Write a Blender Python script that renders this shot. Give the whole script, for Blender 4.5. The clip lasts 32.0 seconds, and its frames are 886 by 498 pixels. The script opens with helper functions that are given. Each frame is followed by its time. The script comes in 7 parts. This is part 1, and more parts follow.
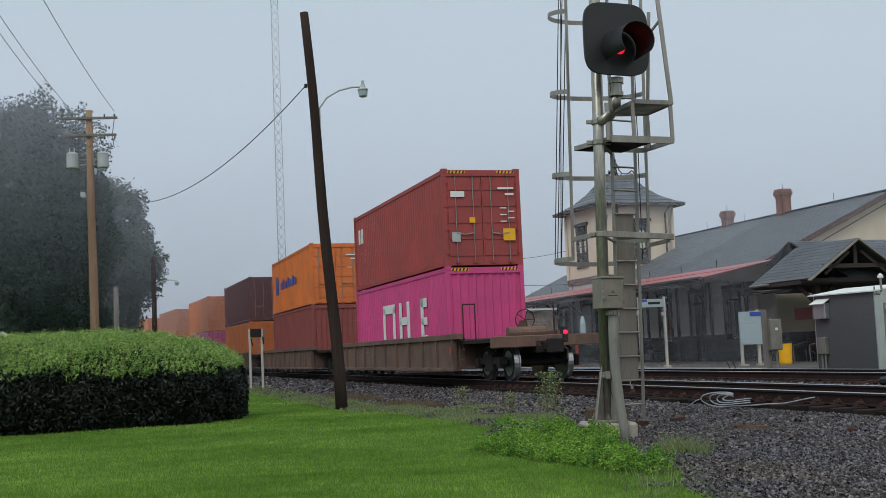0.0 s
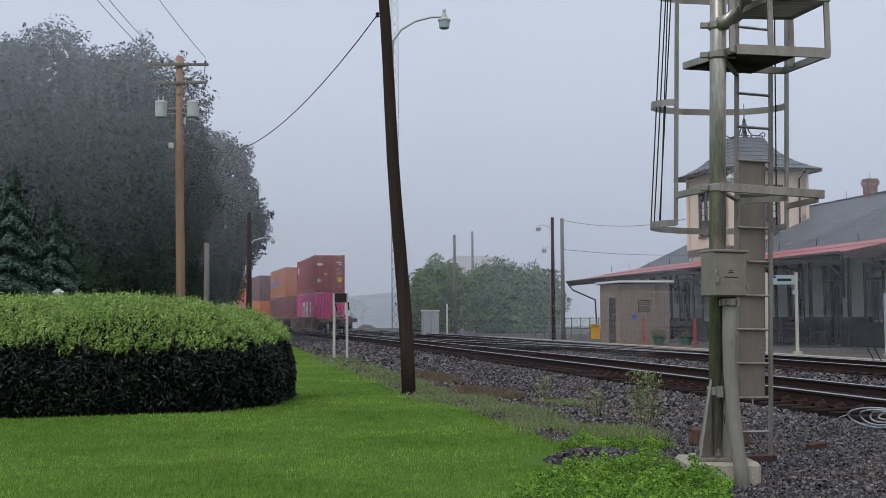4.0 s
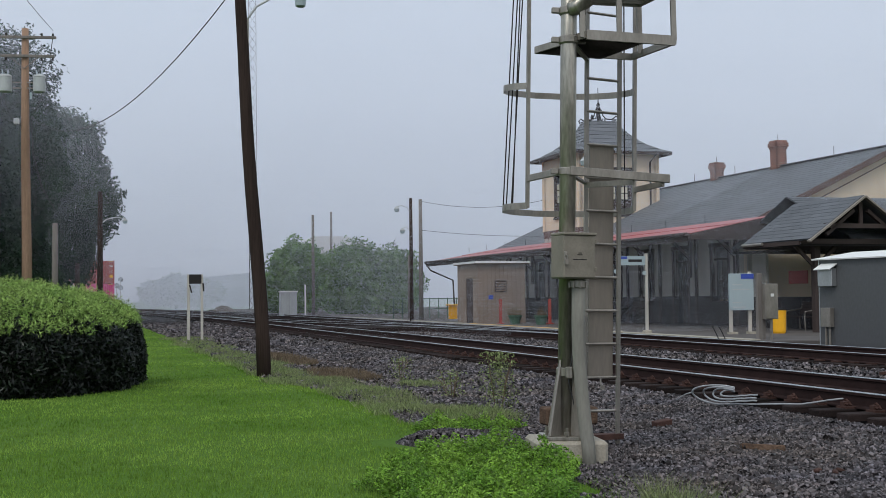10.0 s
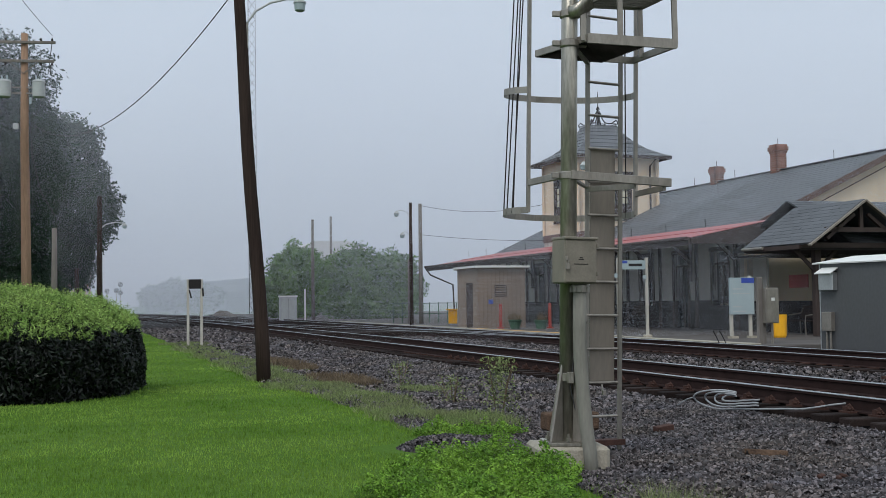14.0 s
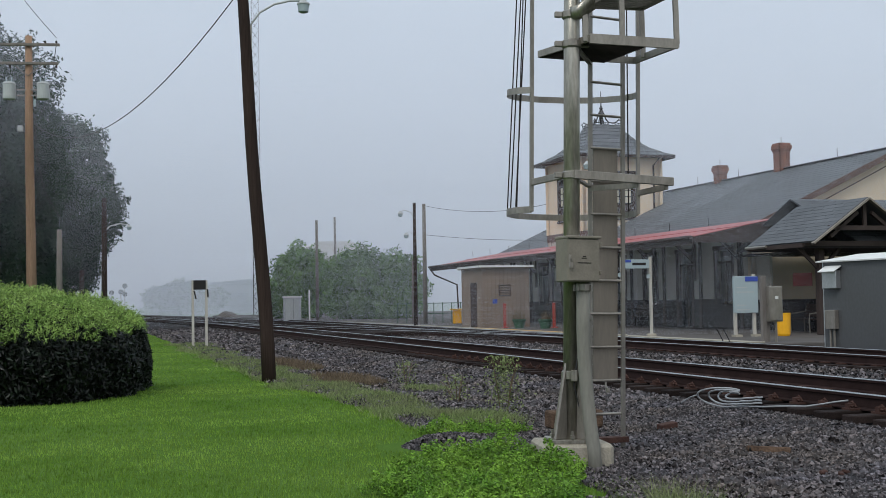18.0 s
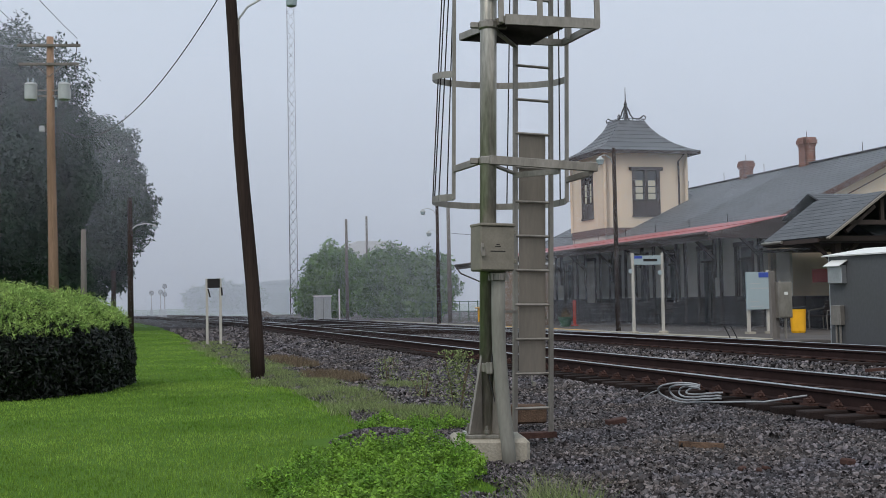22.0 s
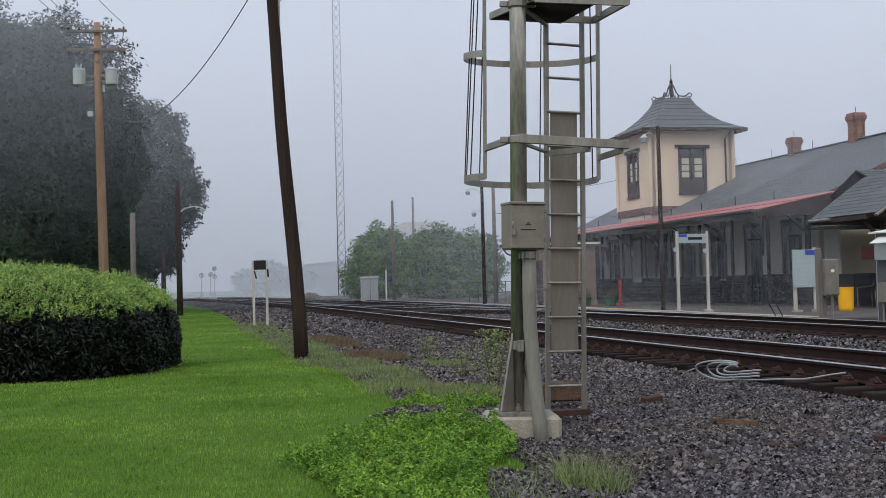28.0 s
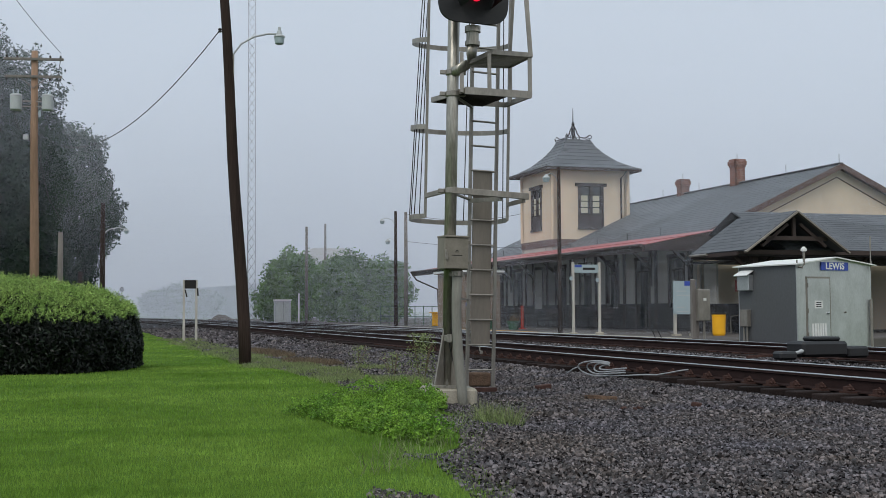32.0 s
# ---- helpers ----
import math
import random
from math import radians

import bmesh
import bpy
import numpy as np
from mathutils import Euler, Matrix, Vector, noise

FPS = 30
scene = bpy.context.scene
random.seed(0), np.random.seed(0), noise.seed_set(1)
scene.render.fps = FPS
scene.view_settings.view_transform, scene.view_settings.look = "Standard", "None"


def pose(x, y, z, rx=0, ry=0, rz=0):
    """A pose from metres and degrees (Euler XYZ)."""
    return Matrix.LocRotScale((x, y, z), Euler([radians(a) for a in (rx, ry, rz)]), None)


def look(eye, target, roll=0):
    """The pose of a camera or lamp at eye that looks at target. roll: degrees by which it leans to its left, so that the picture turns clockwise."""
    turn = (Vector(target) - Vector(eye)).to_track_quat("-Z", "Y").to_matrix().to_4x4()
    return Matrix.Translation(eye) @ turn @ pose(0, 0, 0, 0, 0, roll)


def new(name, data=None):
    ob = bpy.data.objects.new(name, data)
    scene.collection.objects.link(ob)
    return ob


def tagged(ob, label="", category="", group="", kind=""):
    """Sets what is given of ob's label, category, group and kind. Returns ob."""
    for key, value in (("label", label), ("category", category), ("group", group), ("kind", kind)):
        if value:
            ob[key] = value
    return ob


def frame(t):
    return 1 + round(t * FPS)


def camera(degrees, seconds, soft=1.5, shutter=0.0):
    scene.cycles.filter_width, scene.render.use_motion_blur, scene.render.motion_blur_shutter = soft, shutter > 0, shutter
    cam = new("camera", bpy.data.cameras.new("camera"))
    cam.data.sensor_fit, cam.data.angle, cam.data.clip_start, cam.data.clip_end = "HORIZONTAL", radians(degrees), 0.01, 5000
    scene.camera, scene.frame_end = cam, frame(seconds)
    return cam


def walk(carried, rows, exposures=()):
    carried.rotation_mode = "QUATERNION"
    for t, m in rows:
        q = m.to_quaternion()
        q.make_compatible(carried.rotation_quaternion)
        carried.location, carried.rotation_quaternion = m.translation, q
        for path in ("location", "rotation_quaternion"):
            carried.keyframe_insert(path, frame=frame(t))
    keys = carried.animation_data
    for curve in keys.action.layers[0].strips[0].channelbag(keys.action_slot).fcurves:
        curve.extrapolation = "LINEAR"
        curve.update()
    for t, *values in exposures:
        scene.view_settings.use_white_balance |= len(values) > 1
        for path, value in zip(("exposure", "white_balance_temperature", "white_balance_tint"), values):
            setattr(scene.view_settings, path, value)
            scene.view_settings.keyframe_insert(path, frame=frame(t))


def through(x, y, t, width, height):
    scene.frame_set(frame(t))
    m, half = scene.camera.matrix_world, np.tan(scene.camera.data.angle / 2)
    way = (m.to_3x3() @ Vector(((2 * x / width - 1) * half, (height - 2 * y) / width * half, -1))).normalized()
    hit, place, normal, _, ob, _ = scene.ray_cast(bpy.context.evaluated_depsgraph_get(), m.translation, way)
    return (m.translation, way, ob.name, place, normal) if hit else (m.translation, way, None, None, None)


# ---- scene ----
cam = camera(41.2, 32.0, soft=0.65)

# seconds, eye x, y, z, yaw to the left, pitch, roll
PATH = [
    (0.0, -1.231, -4.288, 1.107, -6.641, 4.962, -2.416),
    (0.5, -0.916, -3.435, 1.167, -5.297, 4.105, -1.891),
    (1.0, -0.397, -1.419, 1.283, -2.851, 3.760, -1.710),
    (1.5, -0.276, -0.906, 1.308, -1.691, 3.480, -1.351),
    (2.0, -0.282, -0.947, 1.310, -1.784, 3.209, -1.157),
    (2.5, -0.269, -0.911, 1.322, -1.759, 3.156, -1.149),
    (3.0, -0.040, -0.013, 1.383, -1.077, 3.066, -1.434),
    (3.5, -0.057, -0.071, 1.371, -0.513, 3.174, -0.504),
    (5.5, -0.033, -0.055, 1.372, -1.259, 3.816, -0.624),
    (6.0, -0.035, -0.084, 1.373, -1.746, 3.645, -0.671),
    (6.5, -0.026, -0.064, 1.371, -1.719, 3.513, -0.566),
    (7.0, -0.017, -0.049, 1.376, -2.184, 3.226, -0.333),
    (7.5, -0.015, -0.040, 1.380, -2.712, 3.046, -0.112),
    (8.0, -0.023, -0.046, 1.378, -3.598, 2.741, -0.062),
    (8.5, -0.028, -0.046, 1.374, -4.306, 2.457, -0.240),
    (9.0, -0.019, -0.038, 1.378, -5.276, 2.077, -0.256),
    (9.5, -0.007, -0.038, 1.384, -6.345, 2.113, -0.282),
    (10.0, 0.010, -0.020, 1.390, -7.472, 2.353, -0.620),
    (10.5, 0.007, -0.003, 1.393, -8.261, 2.401, -0.553),
    (11.0, 0.002, -0.017, 1.390, -8.389, 2.710, -0.257),
    (11.5, 0.003, 0.001, 1.398, -8.072, 2.880, -0.571),
    (12.0, 0.013, 0.011, 1.404, -8.164, 2.821, -0.943),
    (12.5, 0.014, 0.013, 1.396, -8.324, 2.909, -0.959),
    (13.0, 0.021, 0.025, 1.402, -8.320, 2.821, -0.966),
    (13.5, 0.007, 0.005, 1.399, -7.864, 2.736, -0.656),
    (14.0, 0.011, 0.038, 1.395, -7.489, 2.568, -0.707),
    (14.5, 0.006, 0.005, 1.394, -7.156, 2.459, -1.114),
    (16.5, -0.004, -0.020, 1.397, -6.681, 2.434, -1.006),
    (17.0, -0.004, -0.010, 1.393, -6.760, 2.514, -1.115),
    (17.5, -0.005, -0.009, 1.391, -6.850, 2.545, -1.113),
    (18.0, -0.002, -0.042, 1.386, -7.299, 2.576, -0.948),
    (18.5, 0.048, -0.040, 1.378, -8.376, 2.974, -1.009),
    (19.0, 0.147, -0.060, 1.370, -8.479, 2.319, -2.020),
    (19.5, 0.289, 0.026, 1.333, -9.656, 1.351, -1.315),
    (20.0, 0.478, 0.065, 1.327, -10.617, 1.338, -1.194),
    (20.5, 0.784, 0.033, 1.307, -9.512, 1.442, 0.099),
    (21.0, 0.931, 0.085, 1.296, -5.819, 1.577, -1.469),
    (21.5, 0.980, 0.158, 1.289, -6.158, 2.600, -1.043),
    (22.0, 1.154, 0.155, 1.285, -5.111, 2.610, -1.099),
    (22.5, 1.263, 0.125, 1.279, -3.960, 2.522, -0.813),
    (23.0, 1.275, 0.110, 1.275, -3.356, 2.300, -0.922),
    (23.5, 1.268, 0.123, 1.273, -2.219, 2.258, -0.932),
    (24.0, 1.249, 0.102, 1.269, -1.135, 2.035, -0.863),
    (24.5, 1.252, 0.063, 1.259, -1.470, 1.743, -0.932),
    (25.0, 1.271, 0.040, 1.265, -2.182, 1.589, -0.986),
    (25.5, 1.288, 0.056, 1.273, -2.132, 1.578, -1.260),
    (27.5, 1.285, 0.041, 1.266, -2.314, 1.632, -1.296),
    (28.0, 1.293, 0.090, 1.265, -2.753, 1.724, -1.484),
    (28.5, 1.307, 0.097, 1.266, -3.327, 1.722, -1.249),
    (29.0, 1.327, 0.118, 1.266, -3.644, 1.846, -1.335),
    (29.5, 1.334, 0.130, 1.270, -4.482, 2.158, -1.234),
    (30.0, 1.340, 0.139, 1.271, -4.403, 2.420, -1.278),
    (30.5, 1.330, 0.124, 1.268, -4.453, 2.617, -1.341),
    (31.0, 1.321, 0.148, 1.270, -5.150, 2.767, -1.162),
    (31.5, 1.234, -0.332, 1.230, -5.899, 3.032, -1.139),
    (32.0, 0.543, -3.783, 1.056, -7.403, 3.006, -0.288),
]


def view(x, y, z, yaw, pitch, roll):
    a, b = radians(yaw), radians(pitch)
    ahead = Vector((-math.sin(a) * math.cos(b), math.cos(a) * math.cos(b), math.sin(b)))
    eye = Vector((x, y, z))
    return look(eye, eye + ahead, roll)


walk(cam, [(t, view(*row)) for t, *row in PATH], exposures=((0.0, 0.1, 6500, 6), (0.9, 0.27, 6500, 9), (2.0, 0.22, 6500, 12), (8.0, 0.21, 6500, 13), (12.0, 0.22, 6500, 9), (20.0, 0.22, 6550, 9), (22.5, 0.27, 6620, 12), (24.0, 0.28, 6650, 13), (26.5, 0.28, 6650, 13), (30.0, 0.26, 6620, 12), (32.0, 0.2, 6600, 9)))

# ---- light: a bright overcast, foggy morning ----
world = bpy.data.worlds.new("foggy_sky")
scene.world = world
world.use_nodes = True
wn, wl = world.node_tree.nodes, world.node_tree.links
wn.clear()
w_out = wn.new("ShaderNodeOutputWorld")
w_bg = wn.new("ShaderNodeBackground")
w_sky = wn.new("ShaderNodeTexSky")
w_sky.sky_type = "NISHITA"
w_sky.sun_disc = False
w_sky.sun_elevation = radians(38)
w_sky.sun_rotation = radians(140)
w_sky.dust_density = 6.0
w_sky.air_density = 1.2
w_co = wn.new("ShaderNodeTexCoord")
w_sep = wn.new("ShaderNodeSeparateXYZ")
w_ramp = wn.new("ShaderNodeValToRGB")
w_ramp.color_ramp.elements[0].position, w_ramp.color_ramp.elements[0].color = 0.0, (0.44, 0.472, 0.56, 1)
w_ramp.color_ramp.elements[1].position, w_ramp.color_ramp.elements[1].color = 0.36, (0.525, 0.63, 0.725, 1)
w_noise = wn.new("ShaderNodeTexNoise")
w_noise.inputs["Scale"].default_value = 1.6
w_noise.inputs["Detail"].default_value = 3.0
w_mix = wn.new("ShaderNodeMix")
w_mix.data_type = "RGBA"
w_mix.inputs["Factor"].default_value = 0.012
w_cloud = wn.new("ShaderNodeMix")
w_cloud.data_type, w_cloud.blend_type = "RGBA", "SOFT_LIGHT"
w_cloud.inputs["Factor"].default_value = 0.12
wl.new(w_co.outputs["Generated"], w_sep.inputs[0])
wl.new(w_sep.outputs["Z"], w_ramp.inputs["Fac"])
wl.new(w_co.outputs["Generated"], w_noise.inputs["Vector"])
wl.new(w_ramp.outputs["Color"], w_cloud.inputs["A"])
wl.new(w_noise.outputs["Fac"], w_cloud.inputs["B"])
wl.new(w_cloud.outputs["Result"], w_mix.inputs["A"])
wl.new(w_sky.outputs["Color"], w_mix.inputs["B"])
wl.new(w_mix.outputs["Result"], w_bg.inputs["Color"])
w_bg.inputs["Strength"].default_value = 1.0
wl.new(w_bg.outputs[0], w_out.inputs["Surface"])

sun = new("sun", bpy.data.lights.new("sun", "SUN"))
sun.data.energy, sun.data.angle, sun.data.color = 1.35, radians(30), (1.0, 0.97, 0.92)
sun.matrix_basis = look((0, 0, 40), (22, 30, 0))
scene.view_settings.exposure = 0.1

# ---- tools ----
TH = 0.1768  # heading of the tracks, to the left of +y
TR = Matrix.Rotation(TH, 4, "Z")  # track frame: x across the tracks, y along them
rng = np.random.default_rng(7)


def at(l, a, z=0.0, rx=0, ry=0, rz=0):
    """A pose in the track frame: l metres across, a metres along."""
    return TR @ pose(l, a, z, rx, ry, rz)


class Geo:
    """A growing mesh of plain pieces."""

    def __init__(self):
        self.v, self.f = [], []

    def add(self, verts, faces):
        n = len(self.v)
        self.v += [tuple(p) for p in verts]
        self.f += [tuple(i + n for i in f) for f in faces]
        return self

    def box(self, x0, y0, z0, x1, y1, z1, m=None):
        vs = [(x, y, z) for z in (z0, z1) for y in (y0, y1) for x in (x0, x1)]
        if m is not None:
            vs = [m @ Vector(p) for p in vs]
        return self.add(vs, [(0, 2, 3, 1), (4, 5, 7, 6), (0, 1, 5, 4), (2, 6, 7, 3), (0, 4, 6, 2), (1, 3, 7, 5)])

    def tube(self, pts, r, n=10, r_end=None, caps=True):
        """A round bar through the points; r may narrow to r_end."""
        pts = [Vector(p) for p in pts]
        rings, up = [], Vector((0, 0, 1))
        k = len(pts)
        for i, p in enumerate(pts):
            d = (pts[min(i + 1, k - 1)] - pts[max(i - 1, 0)]).normalized()
            s = d.cross(up if abs(d.z) < 0.95 else Vector((1, 0, 0))).normalized()
            q = s.cross(d)
            rr = r if r_end is None else r + (r_end - r) * i / (k - 1)
            rings.append([p + s * (rr * math.cos(2 * math.pi * j / n)) + q * (rr * math.sin(2 * math.pi * j / n)) for j in range(n)])
        fs = [(i * n + j, i * n + (j + 1) % n, (i + 1) * n + (j + 1) % n, (i + 1) * n + j) for i in range(k - 1) for j in range(n)]
        if caps:
            fs += [tuple(range(n))[::-1], tuple(range((k - 1) * n, k * n))]
        return self.add([p for ring in rings for p in ring], fs)

    def bar(self, p, q, w, h, up=(0, 0, 1)):
        """A square bar from p to q, w wide and h high."""
        p, q = Vector(p), Vector(q)
        d = (q - p).normalized()
        s = d.cross(Vector(up) if abs(d.dot(Vector(up))) < 0.98 else Vector((1, 0, 0))).normalized()
        t = s.cross(d)
        vs = [c + s * (i * w / 2) + t * (j * h / 2) for c in (p, q) for j in (-1, 1) for i in (-1, 1)]
        return self.add(vs, [(0, 1, 3, 2), (4, 6, 7, 5), (0, 4, 5, 1), (2, 3, 7, 6), (0, 2, 6, 4), (1, 5, 7, 3)])

    def prism(self, outline, y0, y1):
        """An outline in x and z, drawn out from y0 to y1."""
        n = len(outline)
        vs = [(x, y, z) for y in (y0, y1) for x, z in outline]
        return self.add(vs, [(i, (i + 1) % n, n + (i + 1) % n, n + i) for i in range(n)] + [tuple(range(n))[::-1], tuple(range(n, 2 * n))])

    def lathe(self, prof, n=20, cx=0.0, cy=0.0):
        """A profile of (radius, z) turned about the upright axis."""
        k = len(prof)
        vs = [(cx + r * math.cos(2 * math.pi * j / n), cy + r * math.sin(2 * math.pi * j / n), z) for r, z in prof for j in range(n)]
        fs = [(i * n + j, i * n + (j + 1) % n, (i + 1) * n + (j + 1) % n, (i + 1) * n + j) for i in range(k - 1) for j in range(n)]
        return self.add(vs, fs + [tuple(range(n))[::-1], tuple(range((k - 1) * n, k * n))])

    def sheet(self, a, b, c, d, thick):
        """A flat four-cornered slab, thick towards its back."""
        a, b, c, d = (Vector(p) for p in (a, b, c, d))
        nrm = (b - a).cross(d - a).normalized() * thick
        vs = [a, b, c, d, a - nrm, b - nrm, c - nrm, d - nrm]
        return self.add(vs, [(0, 1, 2, 3), (7, 6, 5, 4), (0, 4, 5, 1), (1, 5, 6, 2), (2, 6, 7, 3), (3, 7, 4, 0)])

    def mesh(self, name, bevel=0.0, smooth=False):
        me = bpy.data.meshes.new(name)
        me.from_pydata(self.v, [], self.f)
        if bevel > 0:
            bm = bmesh.new()
            bm.from_mesh(me)
            sharp = [e for e in bm.edges if len(e.link_faces) == 2 and e.calc_face_angle(0) > 0.5]
            bmesh.ops.bevel(bm, geom=sharp, offset=bevel, segments=1, affect="EDGES", profile=0.7)
            bm.to_mesh(me)
            bm.free()
        if smooth:
            me.polygons.foreach_set("use_smooth", [True] * len(me.polygons))
            me.update()
        return me


def bulk(name, verts, tris):
    """A mesh from arrays of corners and triangles."""
    me = bpy.data.meshes.new(name)
    me.vertices.add(len(verts))
    me.vertices.foreach_set("co", np.asarray(verts, np.float32).ravel())
    me.loops.add(len(tris) * 3)
    me.loops.foreach_set("vertex_index", np.asarray(tris, np.int32).ravel())
    me.polygons.add(len(tris))
    me.polygons.foreach_set("loop_start", np.arange(0, len(tris) * 3, 3, dtype=np.int32))
    me.update(calc_edges=True)
    return me


def thing(name, m, label, category, group="", kind=""):
    ob = new(name)
    ob.empty_display_size = 0.2
    ob.matrix_basis = m
    return tagged(ob, label, category, group, kind)


def part(name, geo, material, parent, label="", bevel=0.0, smooth=False, m=None):
    me = geo if isinstance(geo, bpy.types.Mesh) else geo.mesh(name, bevel, smooth)
    if not me.materials:
        me.materials.append(material)
    ob = new(name, me)
    ob.parent = parent
    if m is not None:
        ob.matrix_basis = m
    return tagged(ob, label) if label else ob


def solo(name, geo, material, m, label, category, group="", kind="", bevel=0.0, smooth=False):
    """A thing of one mesh."""
    me = geo if isinstance(geo, bpy.types.Mesh) else geo.mesh(name, bevel, smooth)
    if not me.materials:
        me.materials.append(material)
    ob = new(name, me)
    ob.matrix_basis = m
    return tagged(ob, label, category, group, kind)


# ---- materials ----
def mat(name, base, rough=0.7, metal=0.0, vary=0.25, size=2.0, fine=40.0, bump=0.15, tint=None, streak=0.0, spec=0.5, islands=0.0, objects=0.0, through=0.0, skew=False):
    """Base colour broken up by stains (size) and grain (fine), per metre. tint: the colour of the stains. streak: stretches them upright.
    islands, objects: how much loose pieces differ from one another."""
    m = bpy.data.materials.new(name)
    m.use_nodes = True
    n, k = m.node_tree.nodes, m.node_tree.links
    b = n["Principled BSDF"]
    b.inputs["Metallic"].default_value = metal
    b.inputs["Specular IOR Level"].default_value = spec
    co = n.new("ShaderNodeTexCoord")
    mp = n.new("ShaderNodeMapping")
    mp.inputs["Scale"].default_value = (1, 1, 1 - streak)
    k.new(co.outputs["Object"], mp.inputs["Vector"])
    big = n.new("ShaderNodeTexNoise")
    big.inputs["Scale"].default_value, big.inputs["Detail"].default_value, big.inputs["Roughness"].default_value = size, 5.0, 0.62
    sm = n.new("ShaderNodeTexNoise")
    sm.inputs["Scale"].default_value, sm.inputs["Detail"].default_value = fine, 3.0
    k.new(mp.outputs[0], big.inputs["Vector"])
    k.new(mp.outputs[0], sm.inputs["Vector"])
    ramp = n.new("ShaderNodeValToRGB")
    ramp.color_ramp.elements[0].position, ramp.color_ramp.elements[1].position = 0.32, 0.68
    t = tint or tuple(c * (1 - vary) for c in base)
    ramp.color_ramp.elements[0].color, ramp.color_ramp.elements[1].color = (*t, 1), (*base, 1)
    k.new(big.outputs["Fac"], ramp.inputs["Fac"])
    mx = n.new("ShaderNodeMix")
    mx.data_type, mx.blend_type = "RGBA", "OVERLAY"
    mx.inputs["Factor"].default_value = min(0.6, vary * 0.9)
    k.new(ramp.outputs["Color"], mx.inputs["A"])
    k.new(sm.outputs["Fac"], mx.inputs["B"])
    out = mx.outputs["Result"]
    if islands or objects:
        src = n.new("ShaderNodeNewGeometry").outputs["Random Per Island"] if islands else n.new("ShaderNodeObjectInfo").outputs["Random"]
        rg = n.new("ShaderNodeMapRange")
        s = islands or objects
        rg.inputs["To Min"].default_value, rg.inputs["To Max"].default_value = 1 - s, 1 + s
        if skew:
            pw = n.new("ShaderNodeMath")
            pw.operation = "POWER"
            pw.inputs[1].default_value = 2.4
            k.new(src, pw.inputs[0])
            src = pw.outputs[0]
            rg.inputs["To Min"].default_value, rg.inputs["To Max"].default_value = 1 - 0.9 * s, 1 + 1.9 * s
        k.new(src, rg.inputs["Value"])
        sc = n.new("ShaderNodeVectorMath")
        sc.operation = "SCALE"
        k.new(out, sc.inputs[0])
        k.new(rg.outputs[0], sc.inputs["Scale"])
        out = sc.outputs[0]
    k.new(out, b.inputs["Base Color"])
    rr = n.new("ShaderNodeMapRange")
    rr.inputs["To Min"].default_value, rr.inputs["To Max"].default_value = max(0.02, rough - 0.12), min(1.0, rough + 0.12)
    k.new(sm.outputs["Fac"], rr.inputs["Value"])
    k.new(rr.outputs[0], b.inputs["Roughness"])
    if bump:
        bp = n.new("ShaderNodeBump")
        bp.inputs["Strength"].default_value, bp.inputs["Distance"].default_value = bump, 0.02
        k.new(sm.outputs["Fac"], bp.inputs["Height"])
        k.new(bp.outputs[0], b.inputs["Normal"])
    if through:
        tr = n.new("ShaderNodeBsdfTranslucent")
        k.new(out, tr.inputs["Color"])
        ms = n.new("ShaderNodeMixShader")
        ms.inputs[0].default_value = through
        k.new(b.outputs[0], ms.inputs[1])
        k.new(tr.outputs[0], ms.inputs[2])
        k.new(ms.outputs[0], n["Material Output"].inputs["Surface"])
    return m


M_GRASS = mat("lawn_soil", (0.06, 0.125, 0.017), 0.95, vary=0.45, size=0.4, fine=26, bump=0.6, tint=(0.085, 0.15, 0.03), spec=0.03)
M_BLADE = mat("grass_blade", (0.255, 0.385, 0.075), 0.75, vary=0.5, size=0.32, fine=3, bump=0, tint=(0.085, 0.175, 0.019), islands=0.3, through=0.3, spec=0.1)
# bed under the loose stones: shade in their gaps painted as near black
M_GRAVEL = mat("ballast_gap_shade", (0.0045, 0.0045, 0.005), 0.95, vary=0.45, size=1.2, fine=26, bump=1.0, tint=(0.008, 0.006, 0.005), spec=0.0)
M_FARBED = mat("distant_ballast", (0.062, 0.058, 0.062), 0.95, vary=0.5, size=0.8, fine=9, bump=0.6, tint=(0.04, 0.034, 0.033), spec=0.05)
M_STONE = mat("ballast_stone", (0.086, 0.079, 0.092), 0.6, vary=0.45, size=0.7, fine=60, bump=0.3, tint=(0.1, 0.082, 0.074), islands=0.75, spec=0.25, skew=True)
M_PAVE = mat("platform_pavement", (0.115, 0.105, 0.102), 0.85, vary=0.35, size=0.5, fine=30, bump=0.3, tint=(0.085, 0.075, 0.07), spec=0.15)
M_TIE = mat("creosoted_tie", (0.027, 0.019, 0.0175), 0.9, vary=0.4, size=3, fine=45, bump=0.5, objects=0.4, spec=0.12)
M_RAIL = mat("rail_side", (0.036, 0.02, 0.0185), 0.8, metal=0.05, vary=0.4, size=4, fine=60, bump=0.2, spec=0.15)
M_HEAD = mat("rail_head", (0.55, 0.56, 0.58), 0.28, metal=0.95, vary=0.15, size=6, fine=80, bump=0.02)
M_RUST = mat("rusty_iron", (0.085, 0.045, 0.037), 0.85, metal=0.1, vary=0.4, size=8, fine=90, bump=0.3, objects=0.2, spec=0.2)
M_GALV = mat("galvanised_steel", (0.31, 0.285, 0.255), 0.4, metal=0.5, vary=0.3, size=5, fine=50, bump=0.04, tint=(0.2, 0.182, 0.16), streak=0.6)
